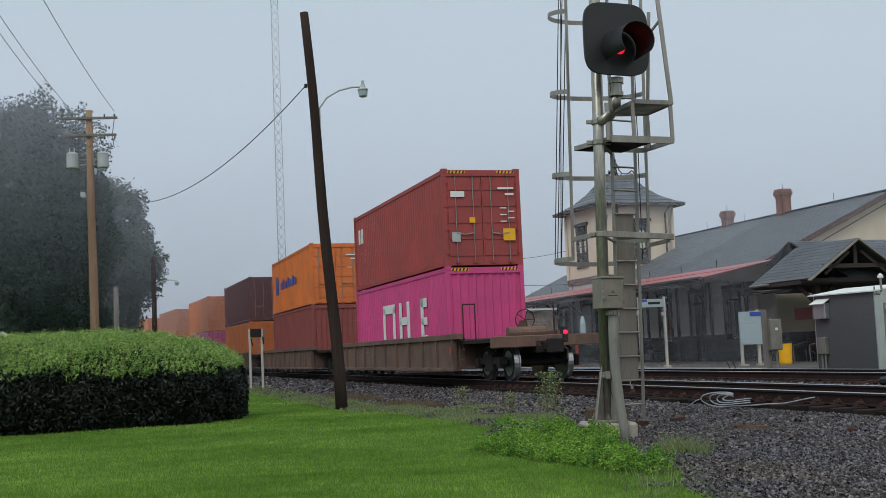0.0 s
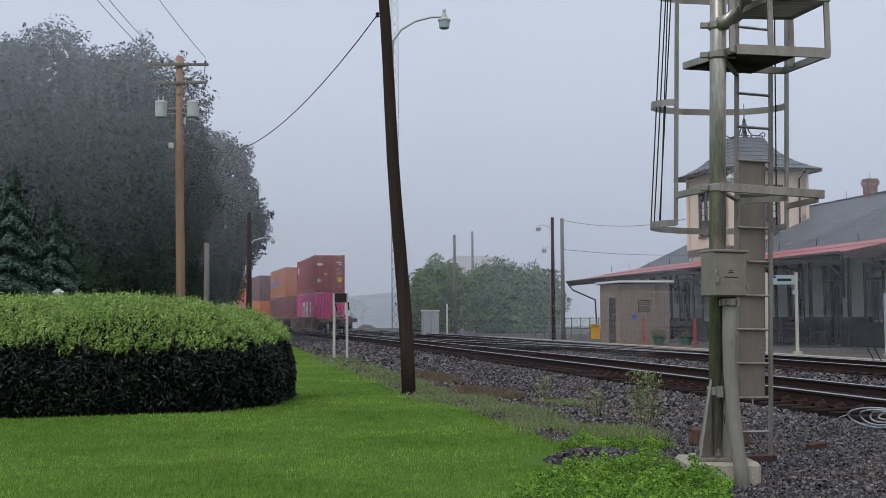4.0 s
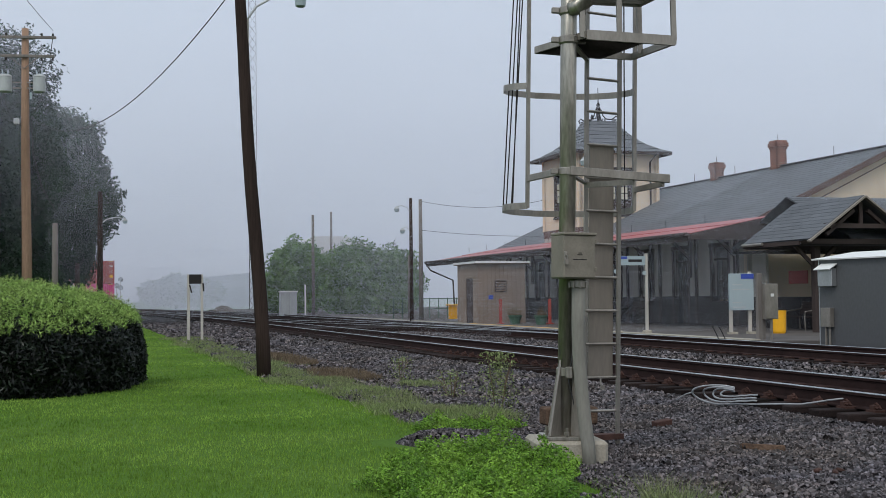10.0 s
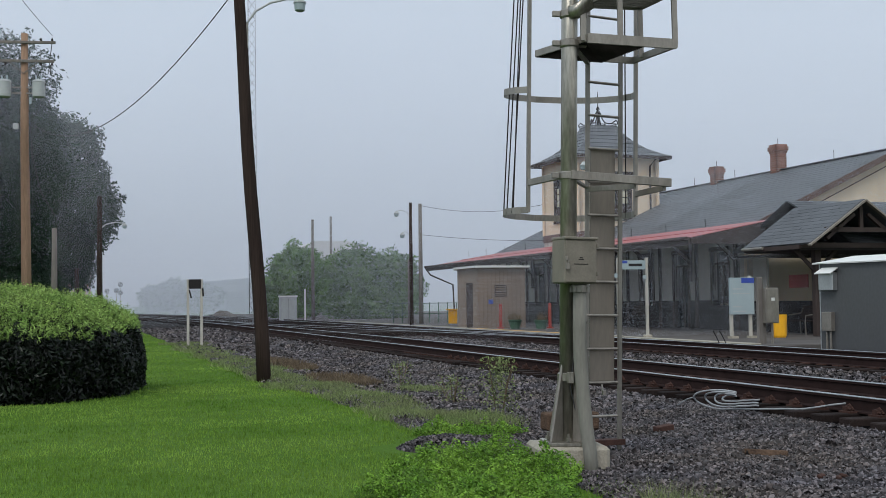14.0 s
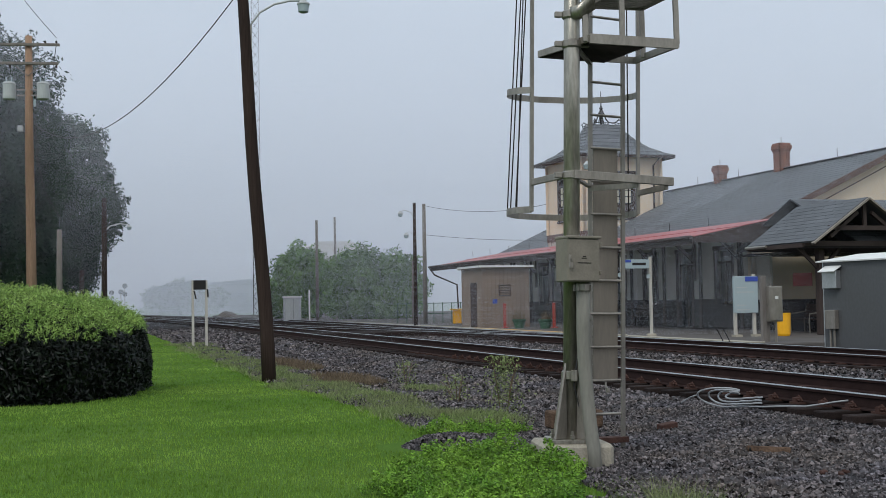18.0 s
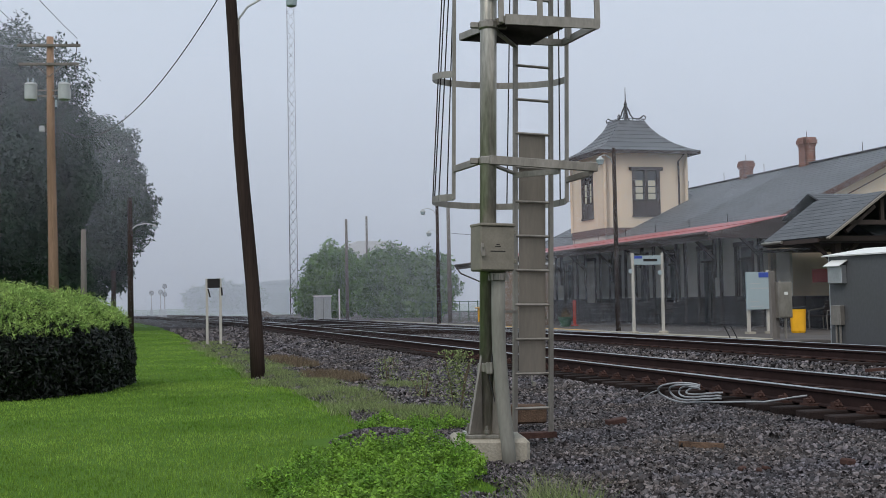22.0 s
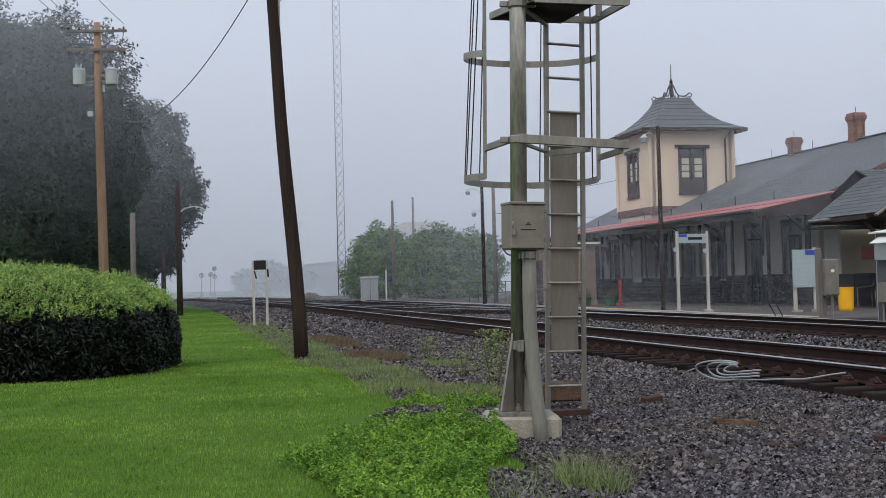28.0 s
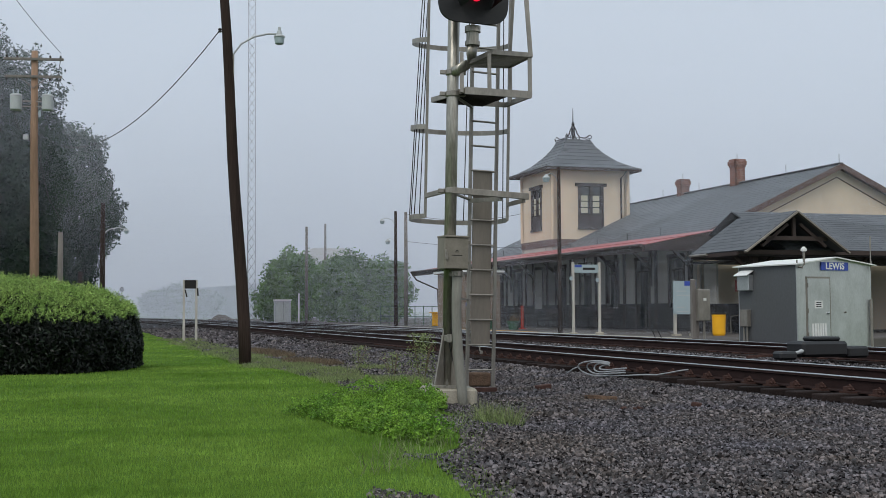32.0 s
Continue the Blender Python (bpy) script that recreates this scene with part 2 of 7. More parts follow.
M_MAST = mat("weathered_mast", (0.4, 0.375, 0.33), 0.34, metal=0.65, vary=0.45, size=5, fine=40, bump=0.08, tint=(0.2, 0.185, 0.155), streak=0.8, spec=0.5)
M_CONDUIT = mat("grey_conduit", (0.2, 0.19, 0.165), 0.65, vary=0.3, size=5, fine=50, bump=0.06, tint=(0.16, 0.16, 0.14), streak=0.8, spec=0.25)
M_TAN = mat("tan_enclosure_paint", (0.21, 0.188, 0.152), 0.6, vary=0.25, size=6, fine=60, bump=0.08, tint=(0.155, 0.138, 0.112))
M_PLATE = mat("climb_guard_plate", (0.25, 0.215, 0.18), 0.55, metal=0.2, vary=0.22, size=3, fine=40, bump=0.05, tint=(0.19, 0.165, 0.138), streak=0.8)
M_CONC = mat("concrete", (0.36, 0.325, 0.27), 0.9, vary=0.3, size=6, fine=50, bump=0.4, tint=(0.27, 0.25, 0.2))
M_BLACK = mat("black_paint", (0.012, 0.012, 0.014), 0.55, vary=0.3, size=6, fine=60, bump=0.05)
M_POLE = mat("creosoted_pole", (0.052, 0.036, 0.03), 0.9, vary=0.45, size=2.5, fine=40, bump=0.6, tint=(0.026, 0.018, 0.016), streak=0.92, spec=0.1)
M_POLE2 = mat("brown_pole", (0.33, 0.215, 0.15), 0.85, vary=0.4, size=2.5, fine=40, bump=0.4, tint=(0.2, 0.125, 0.085), streak=0.93, spec=0.2)
M_POLE3 = mat("grey_pole", (0.2, 0.18, 0.165), 0.9, vary=0.35, size=2.5, fine=40, bump=0.4, streak=0.93)
M_WIRE = mat("black_wire", (0.03, 0.03, 0.033), 0.6, vary=0.1, size=9, fine=80, bump=0)
M_TRAFO = mat("transformer_grey", (0.42, 0.44, 0.45), 0.5, vary=0.15, size=4, fine=40, bump=0.03, streak=0.6)
# hedge core and side leaves: the shade of the sides is painted near black
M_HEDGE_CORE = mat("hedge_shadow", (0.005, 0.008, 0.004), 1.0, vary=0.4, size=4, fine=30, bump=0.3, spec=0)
M_HEDGE = mat("shaded_hedge_leaf", (0.006, 0.011, 0.0055), 0.45, vary=0.35, size=2.5, fine=12, bump=0, islands=0.95, through=0.03, spec=0.3, skew=True)
# base and tint alternate over metres, painting lit and shaded leaf clumps
M_LEAF = mat("tree_leaf", (0.03, 0.062, 0.032), 0.95, vary=0.5, size=0.33, fine=3, bump=0, tint=(0.0045, 0.0125, 0.008), islands=0.3, through=0.1, spec=0.02)
M_LEAF2 = mat("bush_leaf", (0.155, 0.26, 0.085), 0.8, vary=0.4, size=0.5, fine=4, bump=0, tint=(0.07, 0.13, 0.05), islands=0.35, through=0.25, spec=0.05)
M_NEEDLE = mat("spruce_needle", (0.075, 0.12, 0.095), 0.8, vary=0.4, size=1.0, fine=10, bump=0, islands=0.45, spec=0.1)
M_WEED = mat("weed_leaf", (0.2, 0.34, 0.045), 0.6, vary=0.35, size=2, fine=14, bump=0, tint=(0.08, 0.185, 0.02), islands=0.6, through=0.25, spec=0.2)
# new shoots, with the light on the hedge top painted into their colour
M_SHOOT = mat("lit_hedge_shoot", (0.33, 0.45, 0.13), 0.65, vary=0.3, size=2.2, fine=14, bump=0, tint=(0.15, 0.26, 0.06), islands=0.6, through=0.2, spec=0.2)
M_SAGE = mat("grey_green_grass", (0.21, 0.285, 0.105), 0.9, vary=0.3, size=1.5, fine=14, bump=0, tint=(0.19, 0.2, 0.11), islands=0.45, through=0.25, spec=0.05)
M_OLDWOOD = mat("rotten_timber", (0.13, 0.085, 0.06), 0.95, vary=0.4, size=6, fine=50, bump=0.7, tint=(0.06, 0.04, 0.03), spec=0.1)
M_DRY = mat("dry_grass", (0.19, 0.145, 0.1), 0.95, vary=0.35, size=2, fine=14, bump=0, islands=0.35, through=0.2, spec=0.05)
M_BARK = mat("bark", (0.07, 0.055, 0.045), 0.95, vary=0.4, size=3, fine=30, bump=0.8, streak=0.8)
M_CREAM = mat("cream_board", (0.70, 0.575, 0.435), 0.8, vary=0.12, size=1.0, fine=30, bump=0.1, streak=0.5)
M_GREYWALL = mat("grey_station_wall", (0.46, 0.435, 0.40), 0.8, vary=0.15, size=1.0, fine=30, bump=0.1, streak=0.4)
M_BARGE = mat("brown_barge_paint", (0.135, 0.085, 0.075), 0.75, vary=0.25, size=2, fine=40, bump=0.05, spec=0.25)
M_TRIM = mat("dark_brown_trim", (0.055, 0.04, 0.037), 0.75, vary=0.2, size=3, fine=40, bump=0.05, spec=0.25)
M_WAIN = mat("dark_wainscot", (0.026, 0.023, 0.024), 0.75, vary=0.25, size=2, fine=40, bump=0.05, spec=0.2)
M_SLATE = mat("slate", (0.095, 0.10, 0.112), 0.6, vary=0.3, size=0.7, fine=30, bump=0.15, islands=0.13)
M_REDROOF = mat("red_metal_roof", (0.42, 0.085, 0.085), 0.5, vary=0.25, size=1.2, fine=30, bump=0.05, tint=(0.3, 0.07, 0.075))
M_BRICK = mat("chimney_brick", (0.30, 0.145, 0.11), 0.9, vary=0.3, size=6, fine=40, bump=0.4, objects=0.2)
M_GLASS = mat("dark_window_glass", (0.03, 0.035, 0.04), 0.08, vary=0.1, size=2, fine=8, bump=0.01, spec=0.8)
M_PALEPANE = mat("pale_window_blind", (0.55, 0.52, 0.4), 0.4, vary=0.1, size=2, fine=20, bump=0.0)
M_SHED = mat("brown_shed_siding", (0.225, 0.168, 0.128), 0.8, vary=0.2, size=1.5, fine=30, bump=0.1, streak=0.6)
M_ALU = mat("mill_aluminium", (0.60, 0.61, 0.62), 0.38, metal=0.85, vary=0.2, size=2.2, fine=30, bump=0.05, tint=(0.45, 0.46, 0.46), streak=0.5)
M_WHITE = mat("white_paint", (0.72, 0.72, 0.70), 0.6, vary=0.12, size=4, fine=40, bump=0.03)
M_POST = mat("off_white_post", (0.5, 0.475, 0.43), 0.65, vary=0.2, size=4, fine=40, bump=0.04, tint=(0.36, 0.335, 0.3), streak=0.6)
M_BLUE = mat("blue_enamel", (0.03, 0.065, 0.36), 0.4, vary=0.1, size=6, fine=40, bump=0.01)
M_YELLOW = mat("yellow_plastic", (0.85, 0.42, 0.01), 0.5, vary=0.12, size=4, fine=40, bump=0.02)
M_SIGN = mat("pale_blue_sign", (0.33, 0.4, 0.43), 0.45, vary=0.1, size=2, fine=30, bump=0.0)
M_RED = mat("red_paint", (0.42, 0.05, 0.035), 0.5, vary=0.2, size=6, fine=40, bump=0.02)
M_GREEN = mat("green_planter", (0.05, 0.11, 0.07), 0.6, vary=0.15, size=6, fine=40, bump=0.03)
M_CABLE = mat("grey_cable", (0.36, 0.37, 0.39), 0.5, vary=0.3, size=10, fine=60, bump=0.0)
M_WALLFAR = mat("pale_shed_wall", (0.52, 0.52, 0.53), 0.8, vary=0.1, size=0.3, fine=5, bump=0.02)
M_DIRT = mat("dirt_heap", (0.16, 0.13, 0.115), 0.95, vary=0.3, size=1, fine=12, bump=0.5)
C_RED = mat("container_rust_red", (0.36, 0.052, 0.05), 0.6, vary=0.22, size=0.8, fine=14, bump=0.03, tint=(0.25, 0.045, 0.043))
C_PINK = mat("container_magenta", (0.62, 0.055, 0.22), 0.55, vary=0.15, size=0.8, fine=14, bump=0.03, tint=(0.46, 0.05, 0.17))
C_ORANGE = mat("container_orange", (0.70, 0.17, 0.03), 0.55, vary=0.18, size=0.8, fine=14, bump=0.03, tint=(0.5, 0.13, 0.035))
C_MAROON = mat("container_maroon", (0.16, 0.05, 0.055), 0.6, vary=0.2, size=0.8, fine=14, bump=0.03)
C_BROWN = mat("container_brown", (0.24, 0.055, 0.05), 0.6, vary=0.2, size=0.8, fine=14, bump=0.03)
M_CAR = mat("well_car_brown", (0.17, 0.095, 0.068), 0.8, vary=0.4, size=1.5, fine=22, bump=0.1, tint=(0.08, 0.05, 0.042), streak=0.5)
M_TRUCK = mat("truck_iron", (0.03, 0.025, 0.024), 0.8, metal=0.0, vary=0.3, size=5, fine=40, bump=0.2, spec=0.15)
M_WHEEL = mat("wheel_tread", (0.45, 0.45, 0.46), 0.35, metal=0.9, vary=0.2, size=6, fine=50, bump=0.02)


def glow(name, colour, power):
    m = bpy.data.materials.new(name)
    m.use_nodes = True
    b = m.node_tree.nodes["Principled BSDF"]
    b.inputs["Base Color"].default_value = (*colour, 1)
    b.inputs["Emission Color"].default_value = (*colour, 1)
    b.inputs["Emission Strength"].default_value = power
    return m


M_REDLAMP = glow("red_signal_light", (1.0, 0.015, 0.06), 0.8)
# same aluminium as the ends, its dark surroundings' reflection painted into the base colour
M_ALUSIDE = mat("aluminium_side_dark_reflection", (0.105, 0.107, 0.11), 0.35, metal=0.35, vary=0.2, size=1.2, fine=20, bump=0.03, tint=(0.11, 0.113, 0.12), streak=0.5)

# ---- the ground, the track bed and the tracks ----
def lawn(a):
    return float(np.interp(a, (0, 10, 18, 24, 44, 90, 400), (0.0, -0.02, -0.06, -0.18, -0.12, 0.0, 0.0)))


def bend(a):
    """How far the tracks have curved to the left."""
    return -5.7e-4 * max(0.0, a - 60.0) ** 2 if a < 260 else -5.7e-4 * 200.0**2 - 0.228 * (a - 260)


def wobble(a, l, s=1.0):
    return noise.noise((a * 0.35 * s, l * 0.5 * s, 3.1))


def spread(l, a):
    """How far the stones have spread over the lawn near the camera."""
    return 0.42 * min(4.0, max(0.0, 7.2 - a)) * min(1.0, max(0.0, (6.0 - l) / 2.0))


def ground_z(l, a):
    z = lawn(a) + 0.03 * wobble(a, l)
    e = l - bend(a) + spread(l, a)
    if e > 3.6:
        z -= min(0.5, (e - 3.6) * 0.12)
    return z


def bed_z(l, a):
    e = l - bend(a) + spread(l, a) + 0.85 * min(1.0, max(0.0, (12.5 - a) / 3.5)) * min(1.0, max(0.0, (6.0 - l) / 2.0))
    toe = lawn(a) - 0.2
    z = float(np.interp(e, (2.2, 4.15, 6.2, 7.5, 8.2, 10.6, 17.2, 19.5), (toe - 0.12, lawn(a) - 0.005, lawn(a) * 0.45 - 0.06, -0.01, 0.02, 0.05, 0.05, -0.3)))
    z += 0.15 * math.exp(-(((l - 3.4) / 0.5) ** 2) - ((a - 11.15) / 0.45) ** 2)
    if e < 6.5:
        z += 0.075 * wobble(a * 1.6, l * 1.3) * min(1.0, (6.5 - e) / 1.5)
    return z


def grid(ls, az, height):
    vs = [(l, a, height(l, a)) for a in az for l in ls]
    n = len(ls)
    fs = [(j * n + i, j * n + i + 1, (j + 1) * n + i + 1, (j + 1) * n + i) for j in range(len(az) - 1) for i in range(n - 1)]
    return Geo().add(vs, fs)


ls = [-900, -400, -200, -100, -60, -40, -30, -24, -18, -14, -11] + [round(-9 + 0.5 * i, 2) for i in range(40)] + [12, 14, 18, 25, 40, 80, 160, 400, 900]
az = [-300, -100, -40, -20, -10, -5] + [0.5 * i for i in range(0, 80)] + [40 + 2 * i for i in range(40)] + [125, 140, 160, 190, 240, 320, 500, 900, 1600]
solo("ground", grid(ls, az, ground_z), M_GRASS, TR, "mown green lawn, damp with mist, running out to the horizon", "ground", kind="structure", smooth=True)

ls = [0.8, 1.2, 1.6, 1.9] + [2.2 + 0.2 * i for i in range(30)] + [8.4, 9.4, 10.4, 11.4, 12.4, 13.4, 14.4, 15.4, 16.0, 16.4, 16.8, 17.2, 18, 19.5]
az = [-20, -10, -5] + [0.4 * i for i in range(0, 110)] + [44 + 1.5 * i for i in range(40)] + [104 + 6 * i for i in range(28)]
bed = Geo()
n = len(ls)
vs = [(l + bend(a), a, bed_z(l + bend(a), a)) for a in az for l in ls]
bed.add(vs, [(j * n + i, j * n + i + 1, (j + 1) * n + i + 1, (j + 1) * n + i) for j in range(len(az) - 1) for i in range(n - 1)])
me_bed = bed.mesh("track_bed", smooth=True)
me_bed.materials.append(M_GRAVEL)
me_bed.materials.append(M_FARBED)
# beyond the loose stones the bed carries the stones' grey and its own grain
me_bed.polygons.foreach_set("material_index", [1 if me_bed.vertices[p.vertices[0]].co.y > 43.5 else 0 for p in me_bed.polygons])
solo("track_bed", me_bed, M_GRAVEL, TR, "crushed-stone bed beneath the tracks, painted near black for stone-gap shade", "ballast", kind="structure")

pv = Geo()
pv.box(16.7, 26.5, -0.5, 70, 150, 0.18)
solo("pavement", pv, M_PAVE, TR, "worn grey asphalt station platform", "platform", kind="structure", bevel=0.03)
edge = thing("platform_edge", at(16.7, 40, 0.18), "concrete platform edge with a faded yellow stripe", "platform edge", kind="structure")
for i in range(30):
    part("edge_slab", Geo().box(-0.06, i * 1.6 - 13.4, 0.004, 0.34, i * 1.6 - 11.82, 0.05), M_CONC, edge, bevel=0.01)
part("yellow_stripe", Geo().box(0.04, -2, 0.052, 0.16, 9, 0.058), M_YELLOW, edge, "faded yellow warning stripe")


def rail_line(path, name, parent):
    """A rail along points in the track frame; the head is a strip of its own."""
    pts = [Vector(p) for p in path]
    foot = [(-0.07, 0), (0.07, 0), (0.07, 0.014), (0.012, 0.03), (0.012, 0.135), (0.036, 0.145), (0.036, 0.172), (-0.036, 0.172), (-0.036, 0.145), (-0.012, 0.135), (-0.012, 0.03), (-0.07, 0.014)]
    head = [(-0.033, 0.1715), (0.033, 0.1715), (0.033, 0.178), (0.026, 0.184), (-0.026, 0.184), (-0.033, 0.178)]
    made = []
    for prof in (foot, head):
        g, n = Geo(), len(prof)
        vs = []
        for i, p in enumerate(pts):
            d = (pts[min(i + 1, len(pts) - 1)] - pts[max(0, i - 1)]).normalized()
            s = Vector((d.y, -d.x, 0))
            vs += [p + s * x + Vector((0, 0, z)) for x, z in prof]
        fs = [(i * n + j, i * n + (j + 1) % n, (i + 1) * n + (j + 1) % n, (i + 1) * n + j) for i in range(len(pts) - 1) for j in range(n)]
        g.add(vs, fs + [tuple(range(n))[::-1], tuple(range((len(pts) - 1) * n, len(pts) * n))])
        made.append(g)
    r = part("rail", made[0], M_RAIL, parent)
    part("rail_head", made[1], M_HEAD, r, "polished steel running surface")
    return r


RZ = 0.093  # foot of the rails
S_A = [-20 + 4 * i for i in range(70)]
near_track = thing("railway_track", TR, "main-line track with rusty rails on dark wooden ties", "railway track", "tracks past the station", "structure")
far_track = thing("railway_track", TR, "second main-line track with worn rails on dark ties", "railway track", "tracks past the station", "structure")
for trk, c in ((near_track, 9.25), (far_track, 14.8)):
    for s in (-0.755, 0.755):
        rail_line([(c + s + bend(a), a, RZ) for a in S_A], "rail", trk)
cross_track = thing("crossover_track", TR, "crossover rails linking the two main-line tracks", "railway track", kind="structure")


def cross_l(a):
    t = min(1.0, max(0.0, (a - 30) / 48))
    return 14.8 - 5.55 * (t * t * (3 - 2 * t)) + bend(a)


for s in (-0.755, 0.755):
    rail_line([(cross_l(a) + s, a, RZ - 0.004) for a in range(30, 79, 2)], "rail", cross_track)

# ---- the signal mast ----
mast = thing("signal_mast", Matrix.Translation((2.505, 10.6, 0.0)) @ pose(0, 0, 0, 0, 1.3, 0), "galvanised railway signal mast with ladder, safety cage and red signal head", "signal mast")
PX, PY = -0.125, -0.57  # the post stands in front of its ladder
AX = Matrix.Translation((PX, PY, 0))
part("foundation", Geo().box(-0.29, -0.2, -0.25, 0.33, 0.36, 0.155), M_CONC, mast, "weathered concrete foundation block", bevel=0.03, m=AX)
ped = part("base_plate", Geo().box(-0.2, -0.18, 0.155, 0.2, 0.2, 0.185), M_MAST, mast, "steel base plate with gussets", bevel=0.004, m=AX)
part("collar", Geo().lathe([(0.075, 0.69), (0.088, 0.70), (0.088, 0.76), (0.075, 0.77)], 20), M_MAST, ped)
part("collar_bolt", Geo().box(-0.03, -0.125, 0.68, 0.03, -0.08, 0.78), M_MAST, ped, bevel=0.008)
for k in range(4):
    ang = radians(35 + 90 * k)
    g = Geo()
    m = Matrix.Rotation(ang, 4, "Z")
    g.add([m @ Vector(p) for p in ((0.065, -0.012, 0.185), (0.215, -0.012, 0.185), (0.205, -0.012, 0.23), (0.08, -0.012, 0.84), (0.065, 0.012, 0.185), (0.215, 0.012, 0.185), (0.205, 0.012, 0.23), (0.08, 0.012, 0.84))],
          [(0, 1, 2, 3), (7, 6, 5, 4), (0, 4, 5, 1), (1, 5, 6, 2), (2, 6, 7, 3), (3, 7, 4, 0)])
    part("gusset", g, M_GALV, ped, "pale galvanised gusset", bevel=0.004)
    part("anchor_bolt", Geo().lathe([(0.013, 0.155), (0.013, 0.20), (0.024, 0.20), (0.024, 0.225), (0.012, 0.225), (0.012, 0.26)], 6, 0.165 * math.cos(ang + 0.785), 0.165 * math.sin(ang + 0.785)), M_MAST, ped)
part("post", Geo().tube([(0, 0, 0.185), (0, 0, 6.6)], 0.071, 24), M_MAST, mast, "weathered grey steel post", smooth=True, m=AX)
for z, r in ((2.44, 0.073), (3.60, 0.08), (3.86, 0.08)):
    band = part("clamp_band", Geo().lathe([(r, z), (r + 0.008, z + 0.01), (r + 0.008, z + 0.06), (r, z + 0.07)], 20), M_GALV, mast, m=AX)
    for s_ in (-1, 1):
        part("clamp_bolt", Geo().box(s_ * 0.12 - 0.035, -0.02, z + 0.01, s_ * 0.12 + 0.035, 0.02, z + 0.06), M_GALV, band, bevel=0.006)
part("green_wire", Geo().tube([(0.03, -0.074, 1.5), (0.035, -0.075, 0.9), (0.0, -0.09, 0.65), (0.05, -0.085, 0.45), (0.09, -0.1, 0.19)], 0.005, 5), M_WIRE, mast, "thin black earth wire", m=AX)

box = part("junction_box", Geo().box(-0.15, -0.125, 1.535, 0.15, 0.125, 1.92), M_TAN, mast, "tan steel junction box", bevel=0.012, m=pose(-0.107, -0.70, 0, 0, 0, 13))
part("box_lid", Geo().box(-0.145, -0.138, 1.545, 0.145, -0.125, 1.90), M_TAN, box, bevel=0.004)
part("rain_hood", Geo().box(-0.156, -0.15, 1.905, 0.156, 0.125, 1.93), M_TAN, box, bevel=0.006)
latch = part("latch", Geo().box(-0.15, -0.15, 1.665, -0.128, -0.138, 1.765), M_GALV, box, "steel hasp latch", bevel=0.003)
part("padlock", Geo().box(-0.152, -0.165, 1.655, -0.122, -0.148, 1.70).tube([(-0.147, -0.156, 1.70), (-0.147, -0.156, 1.73), (-0.127, -0.156, 1.73), (-0.127, -0.156, 1.70)], 0.004, 5), M_GALV, latch, "small steel padlock")
for z in (1.60, 1.84):
    part("hinge", Geo().box(0.142, -0.15, z, 0.162, -0.12, z + 0.035), M_TAN, box, bevel=0.004)
for i, (w, z) in enumerate(((0.05, 1.735), (0.13, 1.695), (0.03, 1.75))):
    part("label_line", Geo().box(-w / 2, -0.1405, z, w / 2, -0.1382, z + 0.007), M_WAIN, box)
con = [(-0.055, -0.70, 1.535), (-0.055, -0.70, 1.15), (-0.05, -0.71, 0.9), (-0.03, -0.735, 0.6), (-0.01, -0.78, 0.32), (0.01, -0.82, 0.12), (0.03, -0.86, -0.2)]
part("conduit", Geo().tube(con, 0.058, 16), M_CONDUIT, mast, "stout grey cable conduit", smooth=True)
cc = part("conduit_coupling", Geo().lathe([(0.062, 1.46), (0.072, 1.465), (0.072, 1.52), (0.062, 1.53)], 16, -0.055, -0.70), M_GALV, mast)
for k in range(8):
    part("coupling_bolt", Geo().lathe([(0.009, 1.46), (0.009, 1.51)], 6, -0.055 + 0.078 * math.cos(k * 0.785), -0.70 + 0.078 * math.sin(k * 0.785)), M_GALV, cc)

LADL, LADR = Vector((0.20, 0.05, 0)), Vector((0.545, 0.16, 0))
lad = part("ladder", Geo().bar(LADL + Vector((0, 0, 0.10)), LADL + Vector((0, 0, 7)), 0.016, 0.055, (0.37, 0.3, 0)), M_GALV, mast, "galvanised steel ladder")
part("side_rail", Geo().bar(LADR + Vector((0, 0, 0.02)), LADR + Vector((0, 0, 7)), 0.016, 0.055, (0.37, 0.3, 0)), M_GALV, lad)
part("foot_plate", Geo().bar(LADL + Vector((-0.02, 0, 0.09)), LADR + Vector((0.03, 0.02, 0.09)), 0.12, 0.05), M_RUST, lad, "rusty iron foot plate")
for i in range(23):
    z = Vector((0, 0, 0.33 + 0.31 * i))
    part("rung", Geo().tube([LADL + z, LADR + z], 0.013, 8), M_GALV, lad)
pd = (LADR - LADL).normalized()
pn = Vector((pd.y, -pd.x, 0))
g = Geo()
p0, p1 = LADL + pd * 0.055 - pn * 0.03, LADR - pd * 0.04 - pn * 0.03
g.sheet(p0 + Vector((0, 0, 0.63)), p1 + Vector((0, 0, 0.63)), p1 + Vector((0, 0, 2.81)), p0 + Vector((0, 0, 2.81)), 0.012)
part("climb_guard", g, M_PLATE, lad, "plain grey-tan climb guard plate")
for z in (1.2, 2.44, 3.6, 4.8):
    part("ladder_bracket", Geo().bar((PX + 0.05, PY, z), LADL + Vector((0, 0, z)), 0.04, 0.02), M_GALV, mast)

part("shackle", Geo().tube([LADL.lerp(LADR, 0.45) + Vector((0, -0.02, 0.63)), LADL.lerp(LADR, 0.45) + Vector((0, -0.03, 0.57)), LADL.lerp(LADR, 0.5) + Vector((0, -0.03, 0.57))], 0.008, 6).box(0.36, 0.06, 0.53, 0.39, 0.09, 0.57), M_GALV, lad, "small padlock on the guard")

